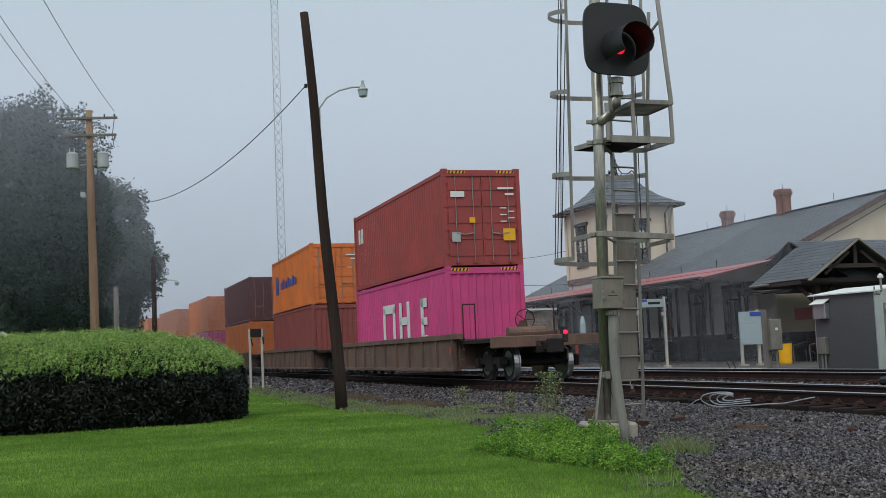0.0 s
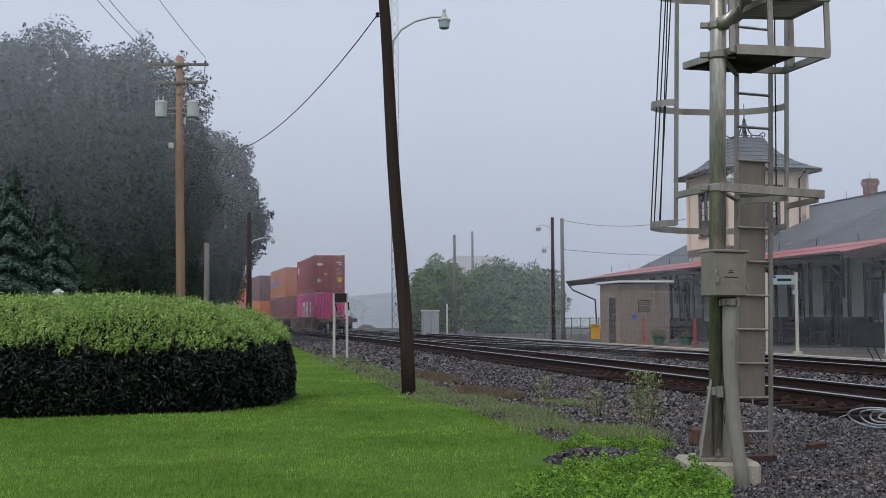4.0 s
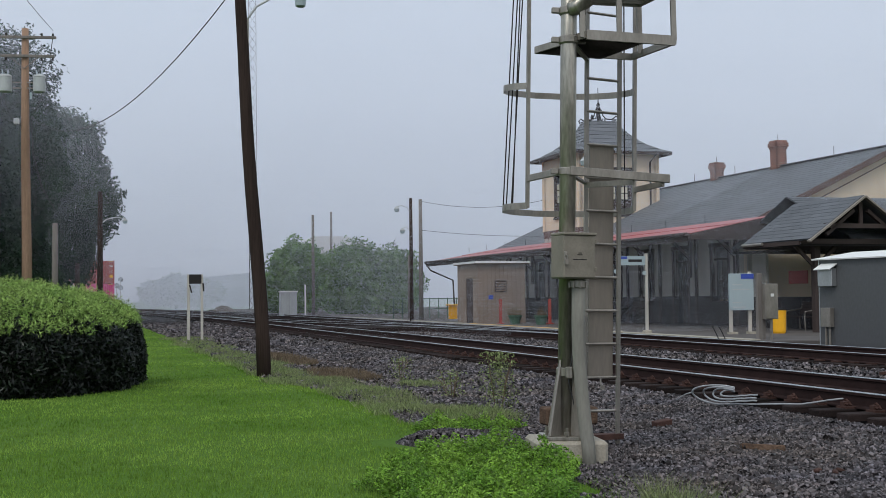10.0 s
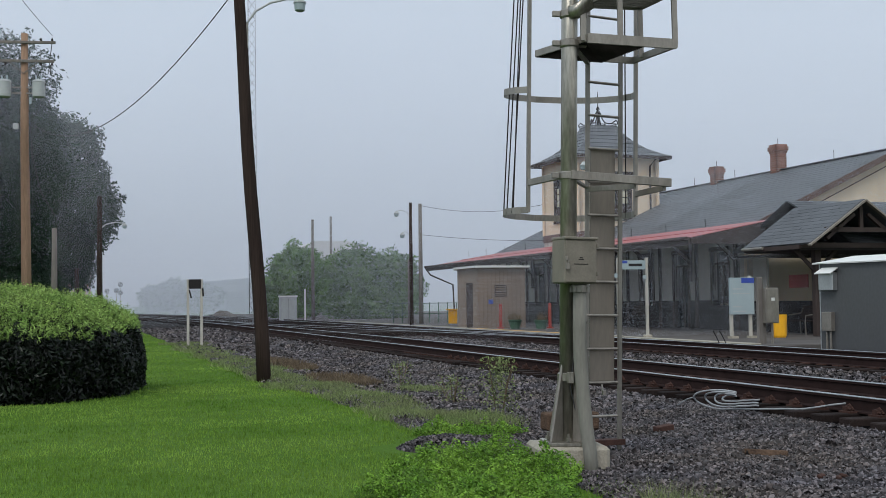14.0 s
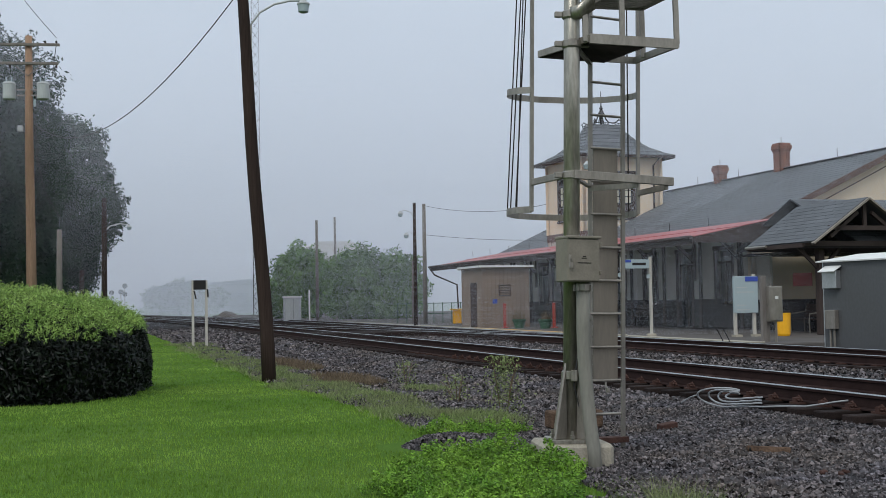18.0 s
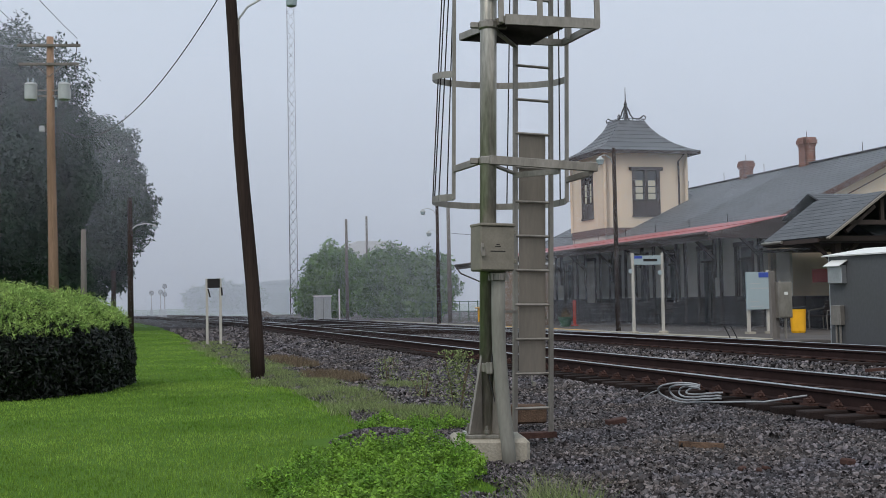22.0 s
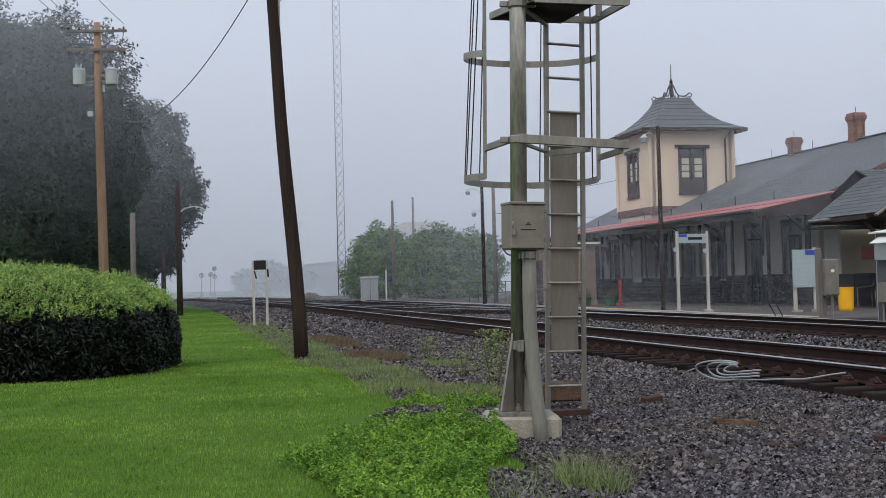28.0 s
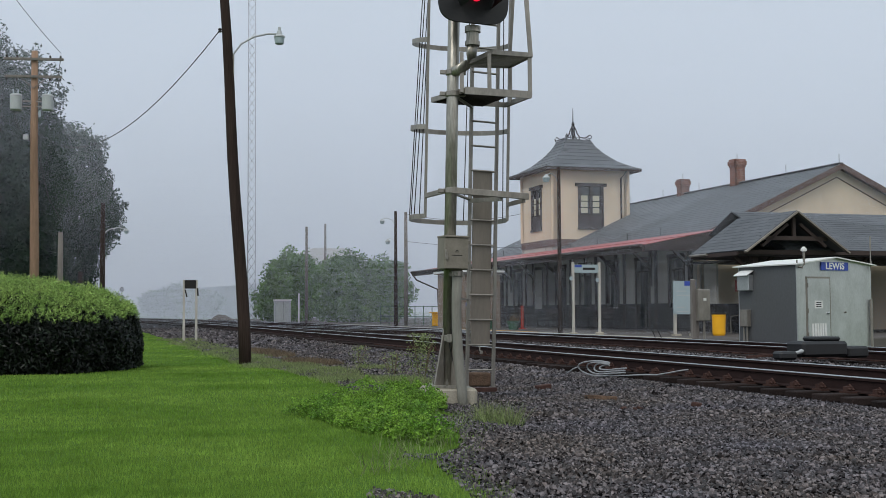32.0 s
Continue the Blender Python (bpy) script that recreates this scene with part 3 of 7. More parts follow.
# cage: uprights, hoops and bars, on the far side of the mast
CAGE = [(-0.36, 0.03), (-0.47, 0.14), (-0.53, 0.34), (-0.49, 0.58), (-0.35, 0.82), (-0.1, 0.97), (0.2, 1.0), (0.48, 0.88), (0.66, 0.62), (0.71, 0.36), (0.69, 0.15)]


def cage_path(s):
    s *= len(CAGE) - 1
    i = min(int(s), len(CAGE) - 2)
    f = s - i
    return Vector((CAGE[i][0] * (1 - f) + CAGE[i + 1][0] * f, CAGE[i][1] * (1 - f) + CAGE[i + 1][1] * f, 0))


cage = part("cage_upright", Geo().bar((-0.36, 0.03, 2.2), (-0.36, 0.03, 6.6), 0.055, 0.03), M_GALV, mast, "galvanised safety cage")
part("cage_upright", Geo().bar((0.69, 0.15, 2.2), (0.69, 0.15, 6.6), 0.045, 0.03), M_GALV, mast)
for z, rise in ((2.22, 0.0), (3.33, 0.085), (4.42, 0.12), (5.5, 0.12)):
    g = Geo()
    path = [cage_path(k / 32) for k in range(33)]
    path = [Vector((q.x, q.y, rise * q.y)) for q in path]
    vs = []
    for k, p in enumerate(path):
        d = (path[min(k + 1, 32)] - path[max(k - 1, 0)]).normalized()
        s_ = Vector((d.y, -d.x, 0)) * 0.005
        vs += [p + s_ + Vector((0, 0, z - 0.03)), p + s_ + Vector((0, 0, z + 0.03)), p - s_ + Vector((0, 0, z + 0.03)), p - s_ + Vector((0, 0, z - 0.03))]
    g.add(vs, [(k * 4 + j, k * 4 + (j + 1) % 4, k * 4 + 4 + (j + 1) % 4, k * 4 + 4 + j) for k in range(32) for j in range(4)] + [(0, 1, 2, 3), (131, 130, 129, 128)])
    part("hoop", g, M_GALV, mast, "flat steel cage hoop")
# bars get a dark material in place of galvanised, to imitate their backlit look
for s, lean in ((0.12, 0.2), (0.17, 0.2), (0.23, 0.18), (0.4, 0.12), (0.62, 0.06), (0.86, -0.04)):
    p = cage_path(s)
    part("cage_bar", Geo().tube([p + Vector((0, 0, 2.2)), p + Vector((lean * 0.5, 0, 4.4)), p + Vector((lean, 0, 6.6))], 0.0065, 6), M_TRUCK, mast, "thin cage bar, painted dark as backlit against the sky")

# cross arm and service platform
part("cross_arm", Geo().bar((PX - 0.08, PY + 0.02, 2.475), (-0.36, 0.03, 2.47), 0.03, 0.06).bar((PX, PY - 0.085, 2.475), (0.85, -0.40, 2.455), 0.04, 0.075), M_GALV, mast, "angle-iron cross arm", bevel=0.004)
part("arm_brace", Geo().bar((0.18, 0.0, 2.42), (0.5, -0.47, 2.41), 0.03, 0.05).bar((0.69, 0.15, 2.40), (0.80, -0.38, 2.41), 0.03, 0.05), M_GALV, mast)
PC = [Vector((0.0, -0.71, 3.66)), Vector((0.80, -0.70, 3.64)), Vector((0.64, 0.08, 3.65)), Vector((-0.31, -0.05, 3.65))]
plat = part("platform_frame", Geo().bar(PC[0], PC[1], 0.03, 0.085).bar(PC[1], PC[2], 0.03, 0.06).bar(PC[2], PC[3], 0.03, 0.06).bar(PC[3], PC[0], 0.03, 0.06), M_GALV, mast, "galvanised service platform")
for i in range(22):
    f = (i + 0.5) / 22
    part("grating_bar", Geo().bar(PC[3].lerp(PC[0], f) - Vector((0, 0, 0.02)), PC[2].lerp(PC[1], f) - Vector((0.3 * (1 - f) + 0.28 * f, 0, 0.02)), 0.008, 0.03), M_TRUCK, plat)
for x, y in ((-0.03, -0.69), (0.30, -0.70), (0.79, -0.70), (0.66, -0.12)):
    part("platform_post", Geo().bar((x, y, 3.64), (x - 0.01, y + 0.02, 4.12), 0.03, 0.045), M_GALV, plat)
SC = [Vector((0.02, -0.45, 4.02)), Vector((0.33, -0.68, 4.14)), Vector((0.80, -0.70, 4.12)), Vector((0.62, -0.22, 4.08))]
step = part("step_frame", Geo().bar(SC[0], SC[1], 0.025, 0.055).bar(SC[1], SC[2], 0.025, 0.055).bar(SC[2], SC[3], 0.025, 0.055).bar(SC[0], SC[3], 0.025, 0.055), M_GALV, mast, "upper step with open steel grating")
for i in range(9):
    f = (i + 0.5) / 9
    part("grating_bar", Geo().bar(SC[0].lerp(SC[1], f), SC[3].lerp(SC[2], f), 0.012, 0.03), M_GALV, step)
part("guard_rail", Geo().bar((0.79, -0.70, 4.1), (0.68, -0.62, 5.5), 0.03, 0.05).bar((0.62, -0.22, 4.06), (0.66, -0.3, 5.4), 0.03, 0.04).bar((0.70, -0.62, 5.2), (0.5, -0.1, 4.9), 0.02, 0.03), M_GALV, mast)

# signal head
part("elbow_pipe", Geo().tube([(PX, PY - 0.05, 3.90), (PX + 0.05, PY - 0.09, 3.91), (PX + 0.14, PY - 0.12, 3.97), (PX + 0.20, PY - 0.13, 4.08), (PX + 0.21, PY - 0.13, 4.24)], 0.064, 16), M_MAST, mast, "signal bracket elbow pipe", smooth=True)
part("flange", Geo().lathe([(0.09, 4.2), (0.09, 4.25), (0.075, 4.25), (0.075, 4.36), (0.095, 4.36), (0.095, 4.43)], 18, PX + 0.21, PY - 0.13), M_MAST, mast)
out_ = []
for i in range(40):
    an = 2 * math.pi * i / 40
    c_, s_ = math.cos(an), math.sin(an)
    out_.append((0.435 * abs(c_) ** 0.45 * (1 if c_ > 0 else -1), 0.46 * abs(s_) ** 0.45 * (1 if s_ > 0 else -1)))
head = part("signal_head", Geo().prism(out_, -0.02, 0.02), M_BLACK, mast, "broad black signal background plate", m=pose(PX + 0.19, PY - 0.27, 4.89, -2, 0, 10))
vs, fs = [], []
for i in range(25):
    ang = radians(-40 + 260 * i / 24)
    for r, z, zz in ((0.24, 0.02, 0), (0.22, 0.55, 1), (0.212, 0.55, 1), (0.232, 0.02, 0)):
        vs.append((r * math.cos(ang), r * math.sin(ang) + (0 if zz == 0 else -0.03), z))
for i in range(24):
    for j in range(4):
        fs.append((i * 4 + j, i * 4 + (j + 1) % 4, i * 4 + 4 + (j + 1) % 4, i * 4 + 4 + j))
part("visor", Geo().add(vs, fs), M_BLACK, head, "black hood over the lens", m=pose(0.02, -0.02, -0.13, 90))
part("lens", Geo().lathe([(0.0, 0.021), (0.075, 0.021), (0.06, 0.04), (0.035, 0.052), (0.0, 0.056)], 24), M_REDLAMP, head, "glowing red signal lens", m=pose(0.02, -0.02, -0.13, 90))
part("signal_case", Geo().lathe([(0.16, -0.28), (0.2, -0.25), (0.2, -0.02)], 20), M_BLACK, head, m=pose(0.02, 0.02, -0.05, 90))

# ---- poles and wires ----
lamp_pole = thing("lamp_pole", Matrix.Translation((-0.49, 24.53, -0.2)), "leaning creosoted wooden pole with a bracket street lamp", "lamp pole")
TOPV = Vector((-0.6, -0.26, 9.75))


def on_pole(z):
    return TOPV * (z / 9.75)


part("pole", Geo().tube([TOPV * (i / 10) + Vector((0.02 * math.sin(i), 0, -0.3 if i == 0 else 0)) for i in range(11)], 0.15, 18, 0.105), M_POLE, lamp_pole, smooth=True)
br = on_pole(7.3)
arm = [br + Vector((0.1, 0, -0.25)), br + Vector((0.13, 0, 0.05)), br + Vector((0.32, 0, 0.32)), br + Vector((0.62, 0, 0.5)), br + Vector((0.95, 0, 0.58)), br + Vector((1.18, 0, 0.58))]
la = part("lamp_arm", Geo().tube(arm, 0.022, 10), M_TRAFO, lamp_pole, "curved grey lamp arm", smooth=True)
part("arm_bracket", Geo().box(0.09, -0.04, 7.0, 0.15, 0.04, 7.5).box(0.02, -0.05, 7.4, 0.14, 0.05, 7.44), M_GALV, lamp_pole, m=Matrix.Translation(on_pole(7.15) - Vector((0, 0, 7.3))))
tip = br + Vector((1.22, 0, 0.55))
lh = part("lamp_head", Geo().lathe([(0.02, 0.12), (0.05, 0.1), (0.07, 0.02), (0.13, -0.02), (0.135, -0.05), (0.12, -0.05)], 20, tip.x, tip.y), M_TRAFO, lamp_pole, "grey lamp housing", smooth=False, m=Matrix.Translation((0, 0, tip.z)))
part("photocell", Geo().lathe([(0.035, 0.12), (0.035, 0.19), (0.02, 0.2)], 12, tip.x, tip.y), M_TRAFO, lh)
part("refractor", Geo().lathe([(0.12, -0.05), (0.105, -0.2), (0.07, -0.22), (0.0, -0.22)], 20, tip.x, tip.y), M_SIGN, lh, "clouded glass refractor")
part("insulator", Geo().lathe([(0.03, 0), (0.05, 0.02), (0.03, 0.05), (0.05, 0.07), (0.03, 0.1)], 10), M_BLACK, lamp_pole, m=Matrix.Translation(on_pole(7.88) + Vector((-0.14, 0, 0))))

POLE = TR @ Vector((-1.87, 54.5, 0))
util = thing("utility_pole", Matrix.Translation((POLE.x, POLE.y, -0.2)), "tall brown wooden utility pole with two crossarms and transformers", "utility pole")
part("pole", Geo().tube([(0.14, 0, -0.3), (0.1, 0, 4), (0.02, 0, 9), (0.0, 0, 13.6)], 0.235, 16, 0.15), M_POLE2, util, smooth=True)
for z, ln in ((13.18, 1.36), (12.35, 1.3)):
    ca = part("crossarm", Geo().box(-ln, -0.26, z - 0.06, ln, -0.16, z + 0.06), M_POLE3, util, "weathered crossarm", bevel=0.01)
    for x in (-1.22, -0.75, 0.75, 1.22):
        part("insulator", Geo().lathe([(0.02, 0), (0.05, 0.03), (0.035, 0.06), (0.05, 0.09), (0.02, 0.13)], 8, x, -0.21), M_TRUCK, ca, m=Matrix.Translation((0, 0, z + (0.06 if z > 13 else -0.2))))
part("arm_brace", Geo().bar((-0.6, -0.2, 12.3), (0, -0.18, 11.8), 0.03, 0.03).bar((0.6, -0.2, 12.3), (0, -0.18, 11.8), 0.03, 0.03), M_POLE3, util)
for x in (-0.78, 0.66):
    tf = part("transformer", Geo().lathe([(0.24, 10.75), (0.27, 10.78), (0.27, 11.4), (0.285, 11.42), (0.25, 11.5), (0.1, 11.54)], 20, x, -0.2), M_TRAFO, util, "grey pole-mounted transformer can")
    for s_ in (-1, 1):
        part("bushing", Geo().tube([(x + s_ * 0.1, -0.25, 11.5), (x + s_ * 0.12, -0.28, 11.72)], 0.035, 8), M_SIGN, tf)
    part("hanger", Geo().bar((x, -0.1, 11.2), (0, -0.1, 11.2), 0.06, 0.05).bar((x, -0.1, 10.95), (0, -0.1, 10.95), 0.06, 0.05), M_GALV, tf)
part("cut_out", Geo().lathe([(0.05, 10.45), (0.06, 10.6), (0.05, 10.75)], 10, 0.3, -0.2), M_SIGN, util)
part("meter_can", Geo().box(-0.42, -0.3, 9.35, -0.2, -0.1, 9.6), M_TRAFO, util, bevel=0.02)


def sag(p, q, drop, n=14):
    p, q = Vector(p), Vector(q)
    return [p.lerp(q, i / n) - Vector((0, 0, 4 * drop * (i / n) * (1 - i / n))) for i in range(n + 1)]


def wire(name, p, q, drop, r, label, n=14):
    return solo(name, Geo().tube(sag(p, q, drop, n), r, 6), M_WIRE, Matrix(), label, "wire")


lp = Vector((-0.49, 24.53, -0.2)) + on_pole(7.93) + Vector((-0.14, 0, 0))
up = Vector((POLE.x, POLE.y, -0.1))
wire("service_wire", lp, up + Vector((0.25, 0, 9.6)), 1.55, 0.013, "twisted black service cable slung between the two poles", 20)
for i, (x, z) in enumerate(((-1.22, 13.4), (-0.75, 13.4), (1.22, 13.4))):
    q = TR @ Vector((-7.4 + 0.55 * x, 4.0, 13.2))
    wire("power_line", up + Vector((x, -0.2, z)), q, 0.9, 0.012, "thin overhead power line running from the crossarm")
hang = [sag(up + Vector((-1.0, -0.25, 11.3)), up + Vector((-0.25, -0.2, 9.5)), 0.5), sag(up + Vector((0.95, -0.25, 11.4)), up + Vector((0.25, -0.2, 9.9)), 0.5), [up + Vector((1.22, -0.2, 13.2)), up + Vector((1.1, -0.2, 12.3)), up + Vector((1.2, -0.25, 11.7))],
        [up + Vector((0.26, 0, 9.6)), up + Vector((0.34, 0, 8.2)), up + Vector((0.72, 0, 6.6)), up + Vector((1.3, 0, 5.6))]]
for p in hang:
    part("drop_wire", Geo().tube([v - up for v in p], 0.018, 6), M_WIRE, util)


def plain_pole(l, a, z0, h, r, material, label, lean=0.0, lamps=()):
    t = thing("lamp_pole" if lamps else "wooden_pole", at(l, a, z0), label, "pole")
    part("pole", Geo().tube([(0, 0, -0.4), (lean * h * 0.5, 0, h * 0.5), (lean * h, 0, h)], r, 12, r * 0.72), material, t, smooth=True)
    for z, out, s in lamps:
        x = lean * z
        part("lamp_arm", Geo().tube([(x, 0, z), (x + out * 0.25, 0, z + 0.3), (x + out * 0.65, 0, z + 0.42), (x + out, 0, z + 0.34)], 0.03 * s, 8), M_TRAFO, t)
        lh = part("lamp_head", Geo().lathe([(0.03, 0.15), (0.07, 0.1), (0.14, 0.03), (0.14, 0.0)], 14, x + out, 0), M_TRAFO, t, m=Matrix.Translation((0, 0, z + 0.22)))
        part("refractor", Geo().lathe([(0.13, 0.0), (0.1, -0.13), (0.0, -0.15)], 14, x + out, 0), M_SIGN, lh)
    return t


plain_pole(16.7, 58.0, 0.2, 6.3, 0.11, M_POLE, "dark wooden lamp pole with two small bracket lamps", lamps=((5.5, -0.75, 0.6), (4.4, -0.45, 0.5)))
plain_pole(18.4, 62.0, 0.2, 6.6, 0.13, M_POLE3, "bare grey wooden pole beside the platform")
plain_pole(18.3, 64.0, 0.2, 3.6, 0.09, M_POLE3, "short bare wooden pole beside the platform")
plain_pole(17.2, 86.0, 0.2, 7.4, 0.13, M_POLE3, "bare grey pole rising in front of the bushes")
plain_pole(21.6, 100.0, 0.2, 8.7, 0.13, M_POLE3, "bare grey pole rising behind the bushes")
plain_pole(-0.66, 60.0, -0.1, 5.3, 0.16, M_POLE3, "short weathered grey wooden pole stub beside the trees")
plain_pole(1.58, 66.0, -0.1, 7.4, 0.17, M_POLE, "dark wooden pole with a curved lamp arm", lamps=((5.6, 1.3, 1.0),))
plain_pole(0.55, 88.0, -0.1, 4.2, 0.2, M_POLE, "dark wooden pole stub beyond the hedge")
plain_pole(17.05, 36.3, 0.15, 6.2, 0.085, M_POLE, "slim dark lamp pole standing on the platform", lamps=((5.55, -0.5, 0.6),))
wire("station_wire", (TR @ Vector((18.4, 62, 6.7))), (TR @ Vector((25.5, 57.5, 6.9))), 0.55, 0.012, "thin black wire sagging to the station")
wire("station_wire", (TR @ Vector((18.4, 62, 5.1))), (TR @ Vector((24.5, 58, 4.6))), 0.12, 0.012, "thin black wire sagging to the station")

# ---- the station ----
PZ = 0.18  # platform
station = thing("station_building", at(24, 38, PZ), "old cream and brown railway station with slate roofs", "station")
# local frame: x away from the tracks, y along them
L_A, L_W, RIDGE, EAVE, FRONT = 28.0, 13.0, 6.92, 3.82, 0.2


def wall_with_openings(x, y0, y1, z0, z1, openings, thick, material, name):
    """A wall along y with upright openings (y, width, sill, top) cut through."""
    cur = y0
    for y, w, s, t in sorted(openings):
        part(name, Geo().box(x, cur, z0, x + thick, y, z1), material, station)
        if s > z0:
            part(name, Geo().box(x, y, z0, x + thick, y + w, s), material, station)
        if t < z1:
            part(name, Geo().box(x, y, t, x + thick, y + w, z1), material, station)
        cur = y + w
    part(name, Geo().box(x, cur, z0, x + thick, y1, z1), material, station)


OPEN = [(1.6 + 3.05 * i, 1.15, 0.0 if i % 3 == 1 else 0.95, 3.05) for i in range(9)]
wall_with_openings(0.0, FRONT, L_A, 1.15, EAVE, [(y, w, max(1.15, s), t) for y, w, s, t in OPEN], 0.3, M_GREYWALL, "wall_panel")
wall_with_openings(-0.03, FRONT, L_A, 0.0, 1.15, [(y, w, s, 1.15) for y, w, s, t in OPEN if s < 1.1], 0.33, M_WAIN, "wainscot_panel")
for y, w, s, t in OPEN:
    win = part("window" if s > 0 else "door", Geo().box(0.14, y + 0.08, s + 0.06, 0.18, y + w - 0.08, t - 0.5), M_GLASS, station, "dark glazed opening")
    part("frame", Geo().box(-0.05, y - 0.13, s, 0.12, y, t + 0.14).box(-0.05, y + w, s, 0.12, y + w + 0.13, t + 0.14).box(-0.06, y - 0.18, t, 0.12, y + w + 0.18, t + 0.16)
         .box(0.10, y + w / 2 - 0.03, s, 0.16, y + w / 2 + 0.03, t - 0.5).box(0.08, y, t - 0.52, 0.2, y + w, t - 0.44), M_TRIM, win)
    part("transom", Geo().box(0.14, y + 0.08, t - 0.44, 0.18, y + w - 0.08, t - 0.04), M_GLASS, win)
for i in range(11):
    y = 0.9 + 3.05 * i
    if y < L_A - 0.3:
        part("pilaster", Geo().box(-0.07, y - 0.09, 0.0, 0.0, y + 0.09, EAVE - 0.05), M_TRIM, station)
part("end_wall", Geo().prism([(0.0, 0.0), (L_W, 0.0), (L_W, EAVE), (L_W / 2, RIDGE - 0.12), (0.0, EAVE)], FRONT, FRONT + 0.3), M_CREAM, station, "cream boarded gable end")
part("far_wall", Geo().prism([(0.0, 0.0), (L_W, 0.0), (L_W, EAVE), (L_W / 2, RIDGE - 0.12), (0.0, EAVE)], L_A - 0.3, L_A), M_CREAM, station)
part("back_wall", Geo().box(L_W - 0.3, FRONT + 0.3, 0.0, L_W, L_A - 0.3, EAVE), M_CREAM, station)


def slope(name, a, b, c, d, material, parent, course=0.30, piece=0.0, thick=0.014):
    """A roof slope from eave a-b up to ridge d-c in overlapping courses."""
    a, b, c, d = (Vector(p) for p in (a, b, c, d))
    nrm = (b - a).cross(d - a).normalized()
    up_len = max((d - a).length, (c - b).length)
    rows = max(2, int(up_len / course))
    g = Geo().sheet(a - nrm * 0.03, b - nrm * 0.03, c - nrm * 0.03, d - nrm * 0.03, 0.01)
    for i in range(rows):
        f0, f1 = i / rows, min(1.0, (i + 1.18) / rows)
        p, q, r, s = a.lerp(d, f0), b.lerp(c, f0), b.lerp(c, f1), a.lerp(d, f1)
        k = max(1, int((q - p).length / piece)) if piece else 1
        off = 0.5 / k if i % 2 else 0.0
        for j in range(k):
            g0, g1 = min(1, max(0, j / k - off)), min(1, (j + 1) / k - off)
            if j == k - 1:
                g1 = 1.0
            lift = nrm * (thick * (0.85 + 0.3 * ((i * 7 + j * 13) % 5) / 5))
            e = 0.004 / max(0.5, (q - p).length)
            g.sheet(p.lerp(q, g0 + e) + lift, p.lerp(q, g1 - e) + lift, s.lerp(r, g1 - e) + nrm * 0.006, s.lerp(r, g0 + e) + nrm * 0.006, thick)
    return tagged(part(name, g, material, parent, "dark grey slate roof slope"), kind="stuff")


OV = 0.1
ea, eb = 3.89, L_W + OV
slope("roof_slope", (-OV, L_A + OV, ea), (-OV, FRONT - 0.35, ea), (L_W / 2, FRONT - 0.35, RIDGE), (L_W / 2, L_A + OV, RIDGE), M_SLATE, station, 0.28, 1.1)
slope("roof_slope", (eb, FRONT - 0.35, ea), (eb, L_A + OV, ea), (L_W / 2, L_A + OV, RIDGE), (L_W / 2, FRONT - 0.35, RIDGE), M_SLATE, station, 0.5)
part("ridge_cap", Geo().bar((L_W / 2, FRONT - 0.355, RIDGE + 0.04), (L_W / 2, L_A + OV, RIDGE + 0.04), 0.22, 0.06), M_SLATE, station, bevel=0.02)
for s in (-1, 1):
    x = -OV - 0.05 if s < 0 else eb + 0.05
    part("barge_board", Geo().bar((x, FRONT - 0.39, ea - 0.1), (L_W / 2, FRONT - 0.39, RIDGE - 0.09), 0.22, 0.06, (0, 1, 0)), M_BARGE, station, "dark brown barge board")
    part("gable_soffit", Geo().sheet((x, FRONT - 0.35, ea - 0.12), (L_W / 2, FRONT - 0.35, RIDGE - 0.1), (L_W / 2, FRONT, RIDGE - 0.1), (x, FRONT, ea - 0.12), 0.04), M_BARGE, station)
    part("panel_moulding", Geo().bar((L_W / 2 + s * 5.2, FRONT - 0.012, EAVE + 0.12), (L_W / 2, FRONT - 0.012, RIDGE - 0.52), 0.04, 0.02, (0, 1, 0)), M_BARGE, station)
part("gable_base_board", Geo().box(0.2, FRONT - 0.05, EAVE - 0.15, L_W - 0.2, FRONT - 0.001, EAVE + 0.1), M_TRIM, station)
for i in range(8):
    y = FRONT - 0.2 + i * 3.85
    part("lightning_rod", Geo().tube([(L_W / 2, y, RIDGE + 0.05), (L_W / 2, y, RIDGE + 0.45)], 0.012, 6), M_TRUCK, station)

